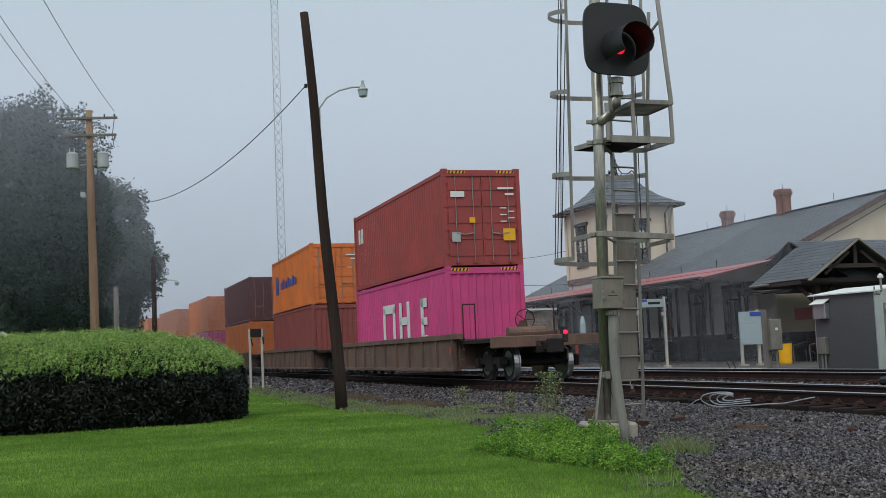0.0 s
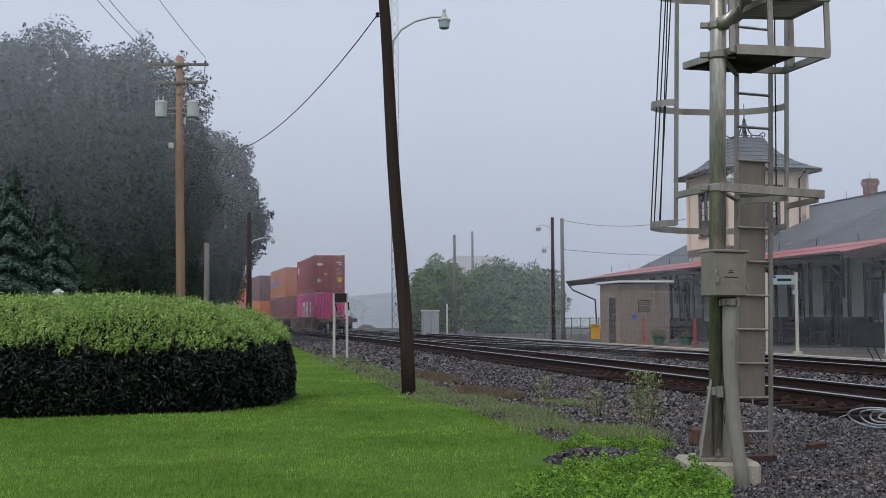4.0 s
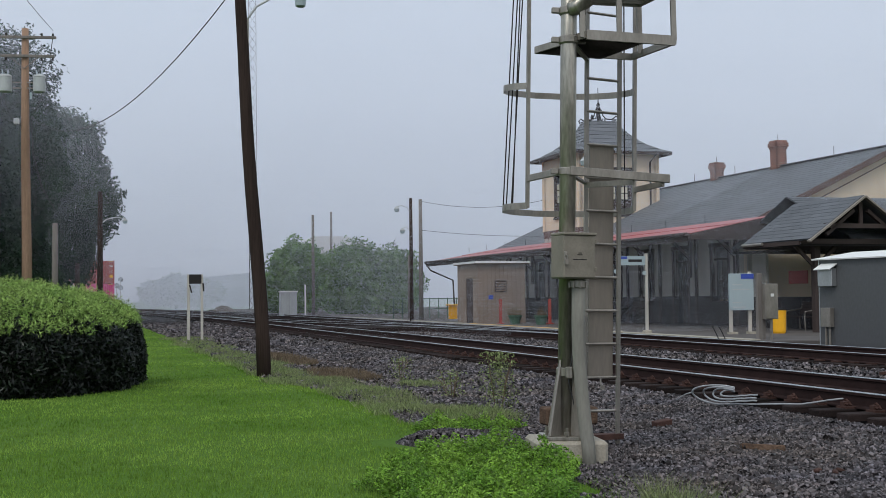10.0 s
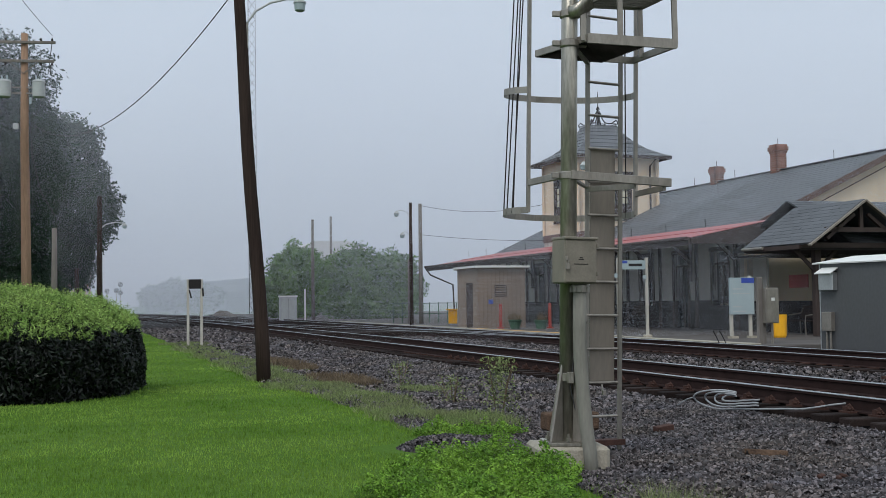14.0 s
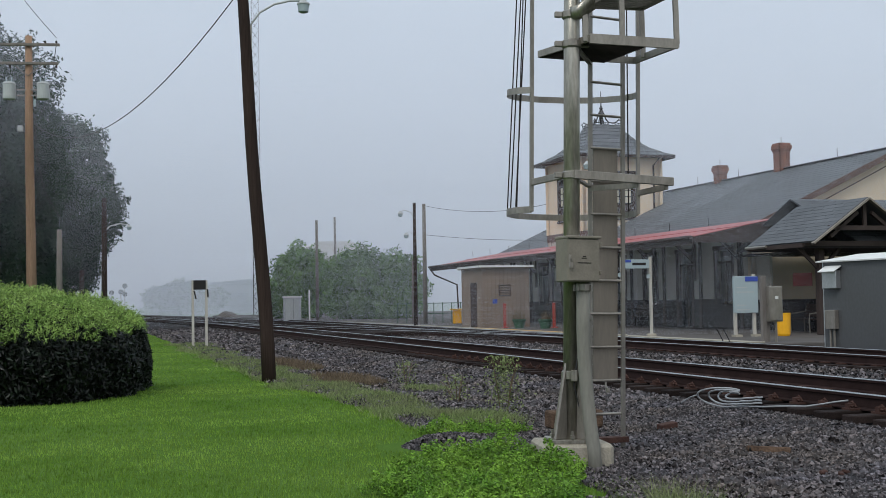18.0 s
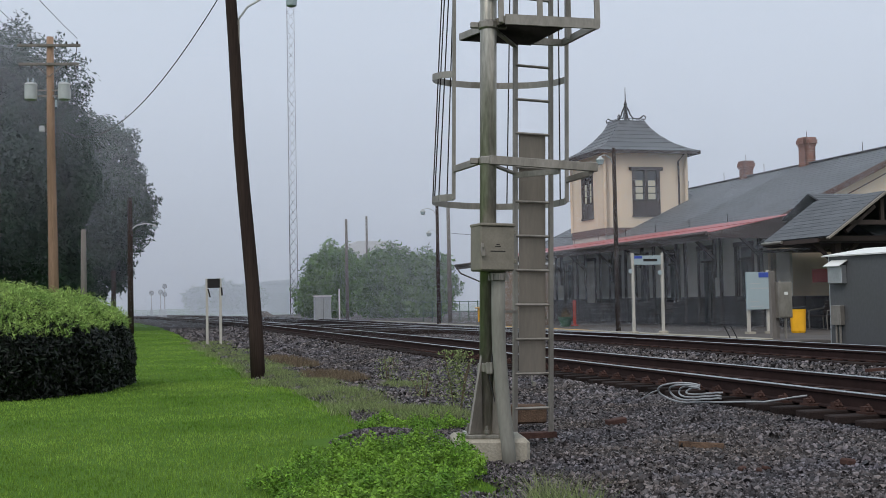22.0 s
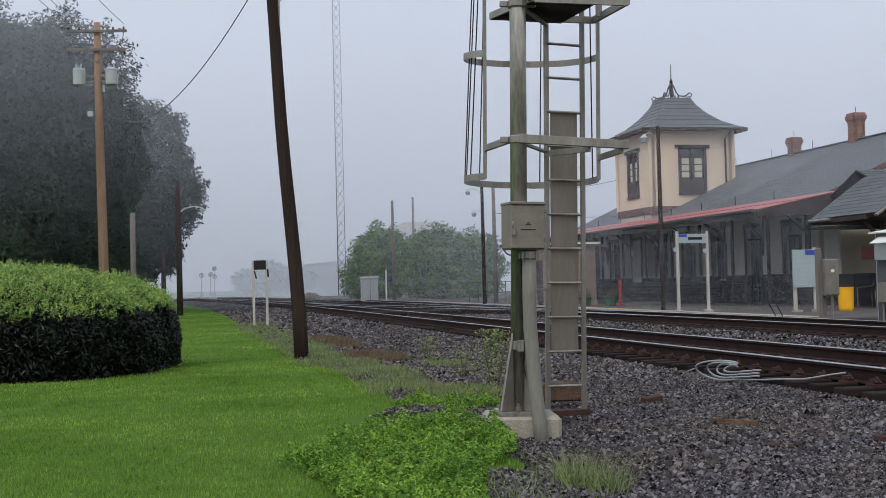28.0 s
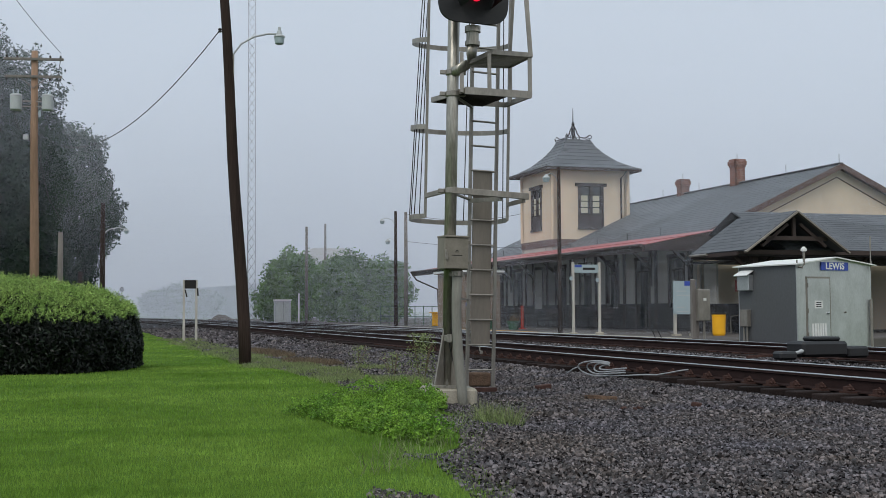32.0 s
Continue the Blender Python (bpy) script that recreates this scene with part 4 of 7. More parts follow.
# chimneys, brick by brick
for y, h, w in ((7.9, 1.12, 0.52), (13.2, 0.74, 0.48)):
    ch = part("chimney", Geo().box(L_W / 2 - w / 2 + 0.02, y - w / 2 + 0.02, RIDGE - 0.5, L_W / 2 + w / 2 - 0.02, y + w / 2 - 0.02, RIDGE + h), M_CONC, station, "red brick chimney with a corbelled cap")
    course = 0
    z = RIDGE - 0.4
    while z < RIDGE + h - 0.02:
        t = z - RIDGE
        ww = w / 2 + (0.0 if t < h - 0.36 else 0.03 if t < h - 0.26 else 0.07 if t < h - 0.08 else 0.03)
        g = Geo()
        for j in range(3):
            o = -ww + (2 * ww) * j / 3
            e = o + 2 * ww / 3 - 0.012
            g.box(L_W / 2 + o, y - ww, z, L_W / 2 + e, y - ww + 0.1, z + 0.085).box(L_W / 2 + o, y + ww - 0.1, z, L_W / 2 + e, y + ww, z + 0.085)
            g.box(L_W / 2 - ww, y + o, z, L_W / 2 - ww + 0.1, y + e, z + 0.085).box(L_W / 2 + ww - 0.1, y + o, z, L_W / 2 + ww, y + e, z + 0.085)
        part("brick_course", g, M_BRICK, ch)
        z += 0.1
        course += 1
    part("rod", Geo().tube([(L_W / 2, y, RIDGE + h), (L_W / 2, y, RIDGE + h + 0.35)], 0.012, 6), M_TRUCK, ch)

# canopy along the platform side, under a red metal roof
C_OUT, C_LO, C_HI, C_0 = -3.55, 3.32, 4.02, -1.8
slope("canopy_roof", (C_OUT, L_A + 1.6, C_LO), (C_OUT, C_0, C_LO), (0.0, C_0, C_HI), (0.0, L_A - 1.0, C_HI), M_REDROOF, station, 1.9, 0.0, 0.03)
part("canopy_soffit", Geo().sheet((C_OUT, C_0, C_LO - 0.06), (C_OUT, L_A + 1.6, C_LO - 0.06), (0.0, L_A + 1.6, C_HI - 0.2), (0.0, C_0, C_HI - 0.2), 0.05), M_WAIN, station)
part("canopy_fascia", Geo().box(C_OUT - 0.06, C_0, C_LO - 0.26, C_OUT, L_A + 1.6, C_LO + 0.02), M_TRIM, station, "dark brown canopy fascia")
part("gutter", Geo().tube([(C_OUT - 0.12, C_0, C_LO - 0.02), (C_OUT - 0.12, L_A + 1.6, C_LO - 0.02)], 0.07, 8), M_TRIM, station)
part("canopy_hip", Geo().add([(C_OUT, L_A + 1.6, C_LO), (0, L_A - 1.0, C_HI), (0, L_A + 1.6, C_LO), (C_OUT, L_A + 1.6, C_LO - 0.1), (0, L_A - 1.0, C_HI - 0.1), (0, L_A + 1.6, C_LO - 0.1)], [(0, 2, 1), (3, 4, 5), (0, 1, 4, 3), (1, 2, 5, 4), (2, 0, 3, 5)]), M_REDROOF, station)
part("downspout", Geo().tube([(C_OUT - 0.1, L_A + 1.5, C_LO - 0.1), (C_OUT + 0.1, L_A + 1.2, C_LO - 0.5), (C_OUT + 1.2, L_A + 0.3, C_LO - 1.1), (C_OUT + 1.3, L_A + 0.3, 0.0)], 0.05, 8), M_TRIM, station)
for i in range(9):
    y = 1.0 + 3.4 * i
    br_ = part("bracket", Geo().bar((0.0, y, 2.6), (-1.0, y, 3.5), 0.1, 0.12).bar((-0.02, y, 3.5), (C_OUT + 0.1, y, C_LO - 0.12), 0.1, 0.16).bar((-0.05, y, 1.9), (-0.05, y, 3.7), 0.12, 0.12), M_TRIM, station, "timber canopy bracket")
part("canopy_end", Geo().prism([(C_OUT, C_LO - 0.2), (0.0, C_LO - 0.2), (0.0, C_HI), (C_OUT, C_LO)], C_0 - 0.06, C_0), M_TRIM, station)
slope("wing_roof", (L_W / 2 - 2, 14.4, 3.6), (L_W + 4, 14.4, 3.6), (L_W + 4, 18.5, 6.35), (L_W / 2 - 2, 18.5, 6.35), M_SLATE, station, 0.5)
for i in range(10):
    part("snow_guard", Geo().tube([(-1.6, 0.5 + 3.0 * i, 3.85), (-1.6, 0.5 + 3.0 * i, 4.15)], 0.012, 6), M_TRUCK, station)

# tower
tower = thing("station_tower", at(26.2, 55.6, PZ), "square cream station tower with a flared slate roof and iron cresting", "tower")
TW, TE, TZ = 2.2, 2.75, 8.42
for s in range(4):
    m = Matrix.Rotation(s * math.pi / 2, 4, "Z")
    g = Geo()
    win_w, zs, zt = 0.62, 5.25, 7.45
    for x0, x1, z0, z1 in ((-TW, -win_w, 4.3, TZ), (win_w, TW, 4.3, TZ), (-win_w, win_w, 4.3, zs), (-win_w, win_w, zt, TZ)):
        g.box(x0, -TW, z0, x1, -TW + 0.25, z1, m)
    part("wall", g, M_CREAM, tower, "cream boarded tower wall")
    part("lower_wall", Geo().box(-TW, -TW, 0, TW, -TW + 0.25, 4.3, m), M_GREYWALL, tower)
    part("base_band", Geo().box(-TW - 0.03, -TW - 0.04, 4.25, TW + 0.03, -TW, 4.62, m), M_BARGE, tower)
    for x in (-TW, TW):
        part("corner_board", Geo().box(x - 0.08, -TW - 0.03, 4.6, x + 0.08, -TW + 0.03, TZ, m), M_CREAM, tower)
    w = part("window", Geo().box(-win_w, -TW + 0.1, zs, win_w, -TW + 0.14, zt, m), M_GLASS, tower, "twin sash window with dark frame")
    part("frame", Geo().box(-win_w - 0.12, -TW - 0.05, zs - 0.08, -win_w + 0.02, -TW + 0.1, zt + 0.04, m).box(win_w - 0.02, -TW - 0.05, zs - 0.08, win_w + 0.12, -TW + 0.1, zt + 0.04, m)
         .box(-0.06, -TW - 0.03, zs, 0.06, -TW + 0.1, zt, m).box(-win_w - 0.28, -TW - 0.1, zt, win_w + 0.28, -TW + 0.1, zt + 0.17, m).box(-win_w - 0.15, -TW - 0.08, zs - 0.1, win_w + 0.15, -TW + 0.1, zs, m)
         .box(-win_w, -TW - 0.01, zs, win_w, -TW + 0.1, zs + 0.72, m), M_TRIM, w)
    for x in (-0.34, 0.34):
        for k in range(3):
            part("pane", Geo().box(x - 0.19, -TW + 0.06, zs + 0.78 + 0.33 * k, x + 0.19, -TW + 0.08, zs + 1.06 + 0.33 * k, m), M_PALEPANE, w)
    # flared roof in strips
    prof = [(TE, TZ - 0.02), (2.25, TZ + 0.2), (1.75, TZ + 0.5), (1.25, TZ + 0.95), (0.9, TZ + 1.38), (0.72, TZ + 1.72)]
    g = Geo()
    for (r0, z0), (r1, z1) in zip(prof, prof[1:]):
        n_ = max(1, int((z1 - z0) / 0.16))
        for k in range(n_):
            f0, f1 = k / n_, (k + 1.12) / n_
            ra, rb, za, zb = r0 + (r1 - r0) * f0, r0 + (r1 - r0) * f1, z0 + (z1 - z0) * f0, z0 + (z1 - z0) * f1
            g.sheet(m @ Vector((-ra, -ra - 0.02, za + 0.02)), m @ Vector((ra, -ra - 0.02, za + 0.02)), m @ Vector((rb, -rb, zb)), m @ Vector((-rb, -rb, zb)), 0.03)
    tagged(part("roof_slope", g, M_SLATE, tower, "flared slate roof slope"), kind="stuff")
    part("eave_fascia", Geo().box(-TE, -TE, TZ - 0.16, TE, -TE + 0.06, TZ + 0.0, m), M_TRIM, tower)
    # cresting
    g = Geo()
    for x in np.linspace(-0.66, 0.66, 8):
        g.tube([m @ Vector((x, -0.7, TZ + 1.74)), m @ Vector((x * 0.96, -0.68, TZ + 1.88))], 0.012, 5)
    g.tube([m @ Vector((-0.7, -0.7, TZ + 1.86)), m @ Vector((0.7, -0.7, TZ + 1.86))], 0.014, 5)
    sc = [(-1.0, 2.16), (-1.06, 2.3), (-0.95, 2.4), (-0.84, 2.32), (-0.7, 2.24), (-0.4, 2.3), (-0.24, 2.5), (-0.16, 2.75), (-0.05, 2.95), (0, 3.05)]
    d = m @ Vector((1, -1, 0))
    g.tube([Vector((d.x * -x * 0.72, d.y * -x * 0.72, TZ + z - 0.36)) for x, z in sc], 0.035, 6)
    part("cresting", g, M_TRUCK, tower, "wrought iron roof cresting")
part("eave_soffit", Geo().box(-TE + 0.03, -TE + 0.03, TZ - 0.1, TE - 0.03, TE - 0.03, TZ - 0.05), M_TRIM, tower)
part("roof_deck", Geo().box(-0.74, -0.74, TZ + 1.7, 0.74, 0.74, TZ + 1.76), M_SLATE, tower)
part("finial", Geo().lathe([(0.1, TZ + 1.76), (0.06, TZ + 2.2), (0.14, TZ + 2.5), (0.05, TZ + 2.6), (0.1, TZ + 2.7), (0.03, TZ + 2.85), (0.015, TZ + 3.6)], 10), M_TRUCK, tower)
part("downspout", Geo().tube([(TW - 0.2, -TW - 0.3, TZ - 0.1), (TW - 0.45, -TW - 0.08, TZ - 0.5), (TW - 0.45, -TW - 0.08, 5.0)], 0.05, 8), M_TRIM, tower)

# open porch with its own slate roof and a gable to the road side
porch = thing("station_porch", at(21.3, 31.0, PZ), "open timber station porch with a hipped slate roof and bracketed gable", "porch")
ZE, ZR = 2.9, 4.5
GX, GP = 1.9, 4.2
slope("roof_slope", (GX, 0.0, ZE), (16.0, 0.0, ZE), (16.0, 3.5, ZR), (GX, 3.5, ZR), M_SLATE, porch, 0.2, 0.6)
slope("roof_slope", (16.0, 7.0, ZE), (GX, 7.0, ZE), (GX, 3.5, ZR), (16.0, 3.5, ZR), M_SLATE, porch, 0.5)
slope("gable_slope", (GX - 1.95, 3.1, ZE - 0.04), (GX - 1.95, -0.6, ZE - 0.04), (GX, -0.6, GP), (GX, 3.1, GP), M_SLATE, porch, 0.2, 0.5)
slope("gable_slope", (GX + 1.95, -0.6, ZE - 0.04), (GX + 1.95, 3.0, ZE - 0.04), (GX, 3.0, GP), (GX, -0.6, GP), M_SLATE, porch, 0.2, 0.5)
for s in (-1, 1):
    part("barge_board", Geo().bar((GX + s * 2.02, -0.63, ZE - 0.12), (GX, -0.63, GP - 0.04), 0.05, 0.16, (0, 1, 0)), M_PLATE, porch, "pale painted barge board")
    part("gable_brace", Geo().bar((GX + s * 1.25, -0.4, ZE + 0.1), (GX + s * 0.25, -0.4, GP - 0.45), 0.1, 0.12, (0, 1, 0)), M_TRIM, porch)
part("collar_beam", Geo().box(GX - 1.3, -0.46, ZE + 0.3, GX + 1.3, -0.36, ZE + 0.44).box(GX - 0.06, -0.45, ZE + 0.4, GX + 0.06, -0.37, GP - 0.2), M_TRIM, porch, "gable collar beam and king post")
part("eave_fascia", Geo().box(-0.05, 0.0, ZE - 0.2, 0.0, 3.1, ZE - 0.07).box(0.0, -0.05, ZE - 0.16, 16, 0.0, ZE - 0.01), M_TRIM, porch)
part("gutter", Geo().tube([(-0.1, 1.9, ZE - 0.1), (-0.1, 3.1, ZE - 0.1)], 0.05, 8), M_GALV, porch, "pale metal gutter")
part("ceiling", Geo().box(0.02, 0.02, ZE - 0.22, 16, 3.08, ZE - 0.16).box(GX, 3.08, ZE - 0.22, 16, 6.98, ZE - 0.16), M_WAIN, porch)
for x, y in ((0.9, 0.5), (4.8, 0.5), (9.0, 0.5), (13.0, 0.5)):
    part("post", Geo().box(x - 0.11, y - 0.11, 0, x + 0.11, y + 0.11, ZE - 0.16), M_TRIM, porch, "dark timber post", bevel=0.015)
    part("knee_brace", Geo().bar((x, y, 2.0), (x + 0.75, y, ZE - 0.2), 0.09, 0.1).bar((x, y, 2.0), (x - 0.75, y, ZE - 0.2), 0.09, 0.1), M_TRIM, porch)

# wall behind the porch: dark boarding below, plaster above, a red notice
part("porch_wall", Geo().box(2.68, 6.0, 0.0, 2.78, 6.9, 2.75), M_GREYWALL, porch)
for i in range(6):
    y = 0.6 + i * 1.1
    part("porch_wainscot", Geo().box(2.62, y, 0.0, 2.67, y + 1.06, 1.1), M_WAIN, porch)
part("red_notice", Geo().box(2.6, 3.4, 1.55, 2.63, 4.5, 2.0), C_BROWN, porch, "faded red notice board")

# brown platform shed
shed = thing("platform_shed", at(17.5, 50.0, PZ - 0.03), "small brown vertical-boarded shed with a louvred vent", "shed")
SW, SD, SH = 2.28, 2.9, 2.72
part("wall", Geo().box(0, 0, 0, SW, 0.1, SH), M_SHED, shed)
part("wall", Geo().box(0, 0.1, 0, 0.1, 0.7, SH).box(0, 1.7, 0, 0.1, SD, SH).box(0, 0.7, 2.1, 0.1, 1.7, SH), M_SHED, shed)
part("wall", Geo().box(SW - 0.1, 0.1, 0, SW, SD, SH).box(0.1, SD - 0.1, 0, SW - 0.1, SD, SH), M_SHED, shed)
for i in range(12):
    part("batten", Geo().box(0.05 + i * 0.198, -0.025, 0.05, 0.09 + i * 0.198, 0.0, SH - 0.1), M_SHED, shed)
part("door", Geo().box(0.03, 0.7, 0, 0.08, 1.7, 2.1), M_TRIM, shed, "dark brown plank door")
part("roof", Geo().box(-0.15, -0.18, SH, SW + 0.15, SD + 0.15, SH + 0.1), M_SHED, shed, bevel=0.02)
part("roof_edge", Geo().box(-0.17, -0.21, SH + 0.04, SW + 0.17, -0.18, SH + 0.13).box(-0.18, -0.21, SH + 0.04, -0.15, SD + 0.15, SH + 0.13), M_WHITE, shed, "pale metal roof edge")
vent = part("vent_frame", Geo().box(0.8, -0.04, 1.45, 1.36, 0.0, 1.98), M_TRIM, shed)
for i in range(6):
    part("slat", Geo().box(0.84, -0.06, 1.5 + i * 0.075, 1.32, -0.035, 1.54 + i * 0.075), M_SHED, vent)
part("small_sign", Geo().box(0.5, -0.03, 1.13, 0.72, -0.005, 1.32), M_BLUE, shed, "small blue notice plate")


def planter(l, a):
    t = thing("planter", at(l, a, PZ), "green planter tub with trailing dried flowers", "planter", "planters on the platform")
    part("tub", Geo().lathe([(0.2, 0.0), (0.27, 0.3), (0.31, 0.34), (0.31, 0.4), (0.27, 0.4), (0.24, 0.36)], 18), M_GREEN, t)
    g = Geo()
    for i in range(60):
        an, r, h = rng.uniform(0, 6.28), rng.uniform(0.02, 0.26), rng.uniform(0.15, 0.5)
        x, y = r * math.cos(an), r * math.sin(an)
        g.add([(x - 0.015, y, 0.36), (x + 0.015, y, 0.36), (x * 1.5, y * 1.5, 0.36 + h)], [(0, 1, 2)])
    part("plant", g, M_DRY, t, "dried and green stems")
    return t


planter(18.65, 48.4)
planter(19.3, 47.0)


def marker(l, a):
    t = thing("marker_board", at(l, a, PZ), "narrow upright red board with pale lettering bars", "sign")
    part("board", Geo().box(-0.065, -0.02, 0.05, 0.065, 0.02, 1.1), M_RED, t, bevel=0.005)
    for i in range(6):
        part("letter_bar", Geo().box(-0.025, -0.024, 0.35 + 0.12 * i, 0.025, -0.0205, 0.4 + 0.12 * i), M_PLATE, t)
    part("foot", Geo().box(-0.13, -0.1, 0, 0.13, 0.1, 0.05), M_RED, t)


marker(18.35, 49.4)
marker(20.05, 47.8)

# ---- aluminium signal house ----
cab = thing("signal_house", at(17.29, 21.8, 0.05, 0, 0, 9), "mill-finish aluminium railway signal house with a blue name plate", "signal house")
CW, CD, CH = 2.55, 2.15, 2.15
part("base_frame", Geo().box(0.0, 0.0, -0.2, CW, CD, 0.0), M_CONC, cab)
# track side: reflected dark comes from the colour, not from what it mirrors
part("side_wall", Geo().box(0, 0.02, 0, 0.03, CD, CH), M_ALUSIDE, cab, "aluminium side panel with its dark reflection painted in")
part("side_wall", Geo().box(CW - 0.03, 0.02, 0, CW, CD, CH), M_ALU, cab)
part("end_wall", Geo().prism([(0, 0), (CW, 0), (CW, CH), (CW / 2, CH + 0.17), (0, CH)], -0.01, 0.02), M_ALU, cab, "brushed aluminium end wall")
part("end_wall", Geo().prism([(0, 0), (CW, 0), (CW, CH), (CW / 2, CH + 0.17), (0, CH)], CD, CD + 0.03), M_ALU, cab)
for s in (0, 1):
    x0, x1 = (-0.1, CW / 2) if s == 0 else (CW + 0.1, CW / 2)
    part("roof_panel", Geo().sheet((x0, -0.12, CH + 0.0), (x1, -0.12, CH + 0.19), (x1, CD + 0.15, CH + 0.19), (x0, CD + 0.15, CH), 0.03 if s == 0 else -0.03), M_WHITE, cab, "pale weathered roof panel")
dr = part("door", Geo().box(0.34, -0.035, 0.1, 1.08, -0.012, 1.78), M_ALU, cab, "aluminium service door", bevel=0.004)
part("door_frame", Geo().box(0.29, -0.02, 0.06, 0.34, -0.01, 1.83).box(1.08, -0.02, 0.06, 1.12, -0.01, 1.83).box(0.29, -0.02, 1.78, 1.12, -0.01, 1.83), M_GALV, cab)
part("knob", Geo().lathe([(0.0, 0), (0.03, 0.0), (0.035, 0.03), (0.0, 0.05)], 12), M_HEAD, dr, m=pose(1.0, -0.04, 0.9, 90))
part("notice", Geo().box(0.56, -0.04, 1.02, 0.84, -0.036, 1.22), M_WHITE, dr, "white notice with unreadable lines")
for i in range(3):
    part("notice_bar", Geo().box(0.6, -0.0425, 1.06 + 0.05 * i, 0.78, -0.0405, 1.08 + 0.05 * i), M_WAIN, dr)
for i in range(6):
    part("louvre", Geo().box(0.46 + 0.085 * i, -0.05, 0.14, 0.51 + 0.085 * i, -0.036, 0.64), M_WHITE, dr, "pale vent slat")
for z in (0.3, 0.9, 1.55):
    part("hinge", Geo().tube([(0.335, -0.045, z), (0.335, -0.045, z + 0.12)], 0.014, 8), M_GALV, dr)
part("side_latch", Geo().lathe([(0.0, 0), (0.025, 0), (0.025, 0.03), (0, 0.04)], 10), M_GALV, cab, m=pose(1.62, -0.01, 0.92, 90))
plate = part("name_plate", Geo().box(0.8, -0.05, CH - 0.16, 1.72, -0.015, CH + 0.05), M_BLUE, cab, "blue enamel name plate with white letters")
txt = bpy.data.curves.new("name_letters", "FONT")
txt.body, txt.size, txt.align_x, txt.align_y, txt.extrude = "LEWIS", 0.235, "CENTER", "CENTER", 0.002
tob = new("name_letters", txt)
tob.parent = plate
tob.matrix_basis = pose(1.26, -0.053, CH - 0.055, 90, 0, 0)
txt.materials.append(M_WHITE)
txt.offset = 0.006
part("side_box", Geo().box(-0.16, 1.6, 1.5, 0.0, 2.05, 1.92), M_ALU, cab, bevel=0.01)
part("side_hood", Geo().sheet((-0.26, 1.57, 1.9), (0.0, 1.57, 2.04), (0.0, 2.08, 2.04), (-0.26, 2.08, 1.9), 0.02), M_WHITE, cab)
part("meter_box", Geo().box(-0.14, 1.7, 0.55, 0.0, 2.0, 1.0), M_GALV, cab, bevel=0.01)
part("meter_conduit", Geo().tube([(-0.07, 1.78, 0.55), (-0.07, 1.78, -0.2)], 0.03, 8).tube([(-0.07, 1.9, 0.55), (-0.07, 1.9, -0.2)], 0.03, 8), M_GALV, cab)
part("vent_pipe", Geo().tube([(0.02, -0.05, CH - 0.08), (0.1, -0.1, CH - 0.1), (0.17, -0.1, CH - 0.02), (0.17, -0.1, CH + 0.33)], 0.03, 10), M_GALV, cab)
part("vent_cap", Geo().lathe([(0.03, 0.3), (0.08, 0.32), (0.07, 0.38), (0.02, 0.43)], 12, 0.17, -0.1), M_WHITE, cab, m=Matrix.Translation((0, 0, CH)))
part("antenna", Geo().tube([(CW - 0.05, -0.06, CH - 0.15), (CW - 0.05, -0.06, CH + 0.45)], 0.014, 8).tube([(CW - 0.05, -0.06, CH + 0.45), (CW - 0.05, -0.06, CH + 0.75)], 0.022, 8), M_GALV, cab)
part("corner_pipe", Geo().tube([(CW - 0.06, -0.06, 0.0), (CW - 0.06, -0.06, 1.25)], 0.035, 8), M_GALV, cab)
part("lifting_eye", Geo().tube([(0.0, -0.03, CH - 0.02), (0.0, -0.03, CH + 0.1)], 0.02, 8).tube([(CW, -0.03, CH - 0.02), (CW, -0.03, CH + 0.1)], 0.02, 8), M_GALV, cab)

# ---- platform sign, notice board, meter box, bin, bench ----
ps = thing("platform_sign", at(16.55, 32.9, PZ), "station name sign on two pale posts", "sign")
for x in (-0.47, 0.5):
    part("post", Geo().box(x - 0.04, -0.04, 0.0, x + 0.04, 0.04, 2.5), M_POST, ps, "pale painted post", bevel=0.006)
    part("footing", Geo().box(x - 0.12, -0.12, -0.1, x + 0.12, 0.12, 0.13), M_CONC, ps, bevel=0.03)
pp = part("panel", Geo().box(-0.43, -0.03, 2.14, 0.46, 0.03, 2.42), M_SIGN, ps, "pale grey-blue name panel", bevel=0.005)
part("lettering_bar", Geo().box(-0.12, -0.034, 2.24, 0.34, -0.031, 2.32), M_WAIN, pp)
part("header", Geo().box(-0.42, -0.035, 2.33, -0.16, -0.031, 2.41), M_BLUE, pp, "dark blue header")
part("emblem", Geo().lathe([(0.0, 0), (0.07, 0), (0.07, 0.02), (0.0, 0.02)], 14), M_SIGN, ps, m=pose(-0.55, -0.02, 1.95, 90))
part("emblem", Geo().lathe([(0.0, 0), (0.07, 0), (0.07, 0.02), (0.0, 0.02)], 14), M_SIGN, ps, m=pose(0.42, -0.02, 1.9, 90))

nb = thing("notice_board", at(19.1, 31.5, PZ), "pale blue passenger notice board on two legs", "sign")
part("panel", Geo().box(0.0, -0.04, 0.72, 0.84, 0.04, 1.84), M_SIGN, nb, "pale blue notice panel", bevel=0.01)
part("header", Geo().box(0.4, -0.05, 1.68, 0.84, -0.038, 1.83), M_BLUE, nb, "dark blue corner band")
for x in (0.1, 0.76):
    part("leg", Geo().box(x - 0.05, 0.045, 0.0, x + 0.05, 0.12, 0.72 if x < 0.5 else 1.9), M_POST, nb, bevel=0.008)
    part("foot", Geo().box(x - 0.12, -0.12, 0.0, x + 0.12, 0.12, 0.07), M_CONC, nb)
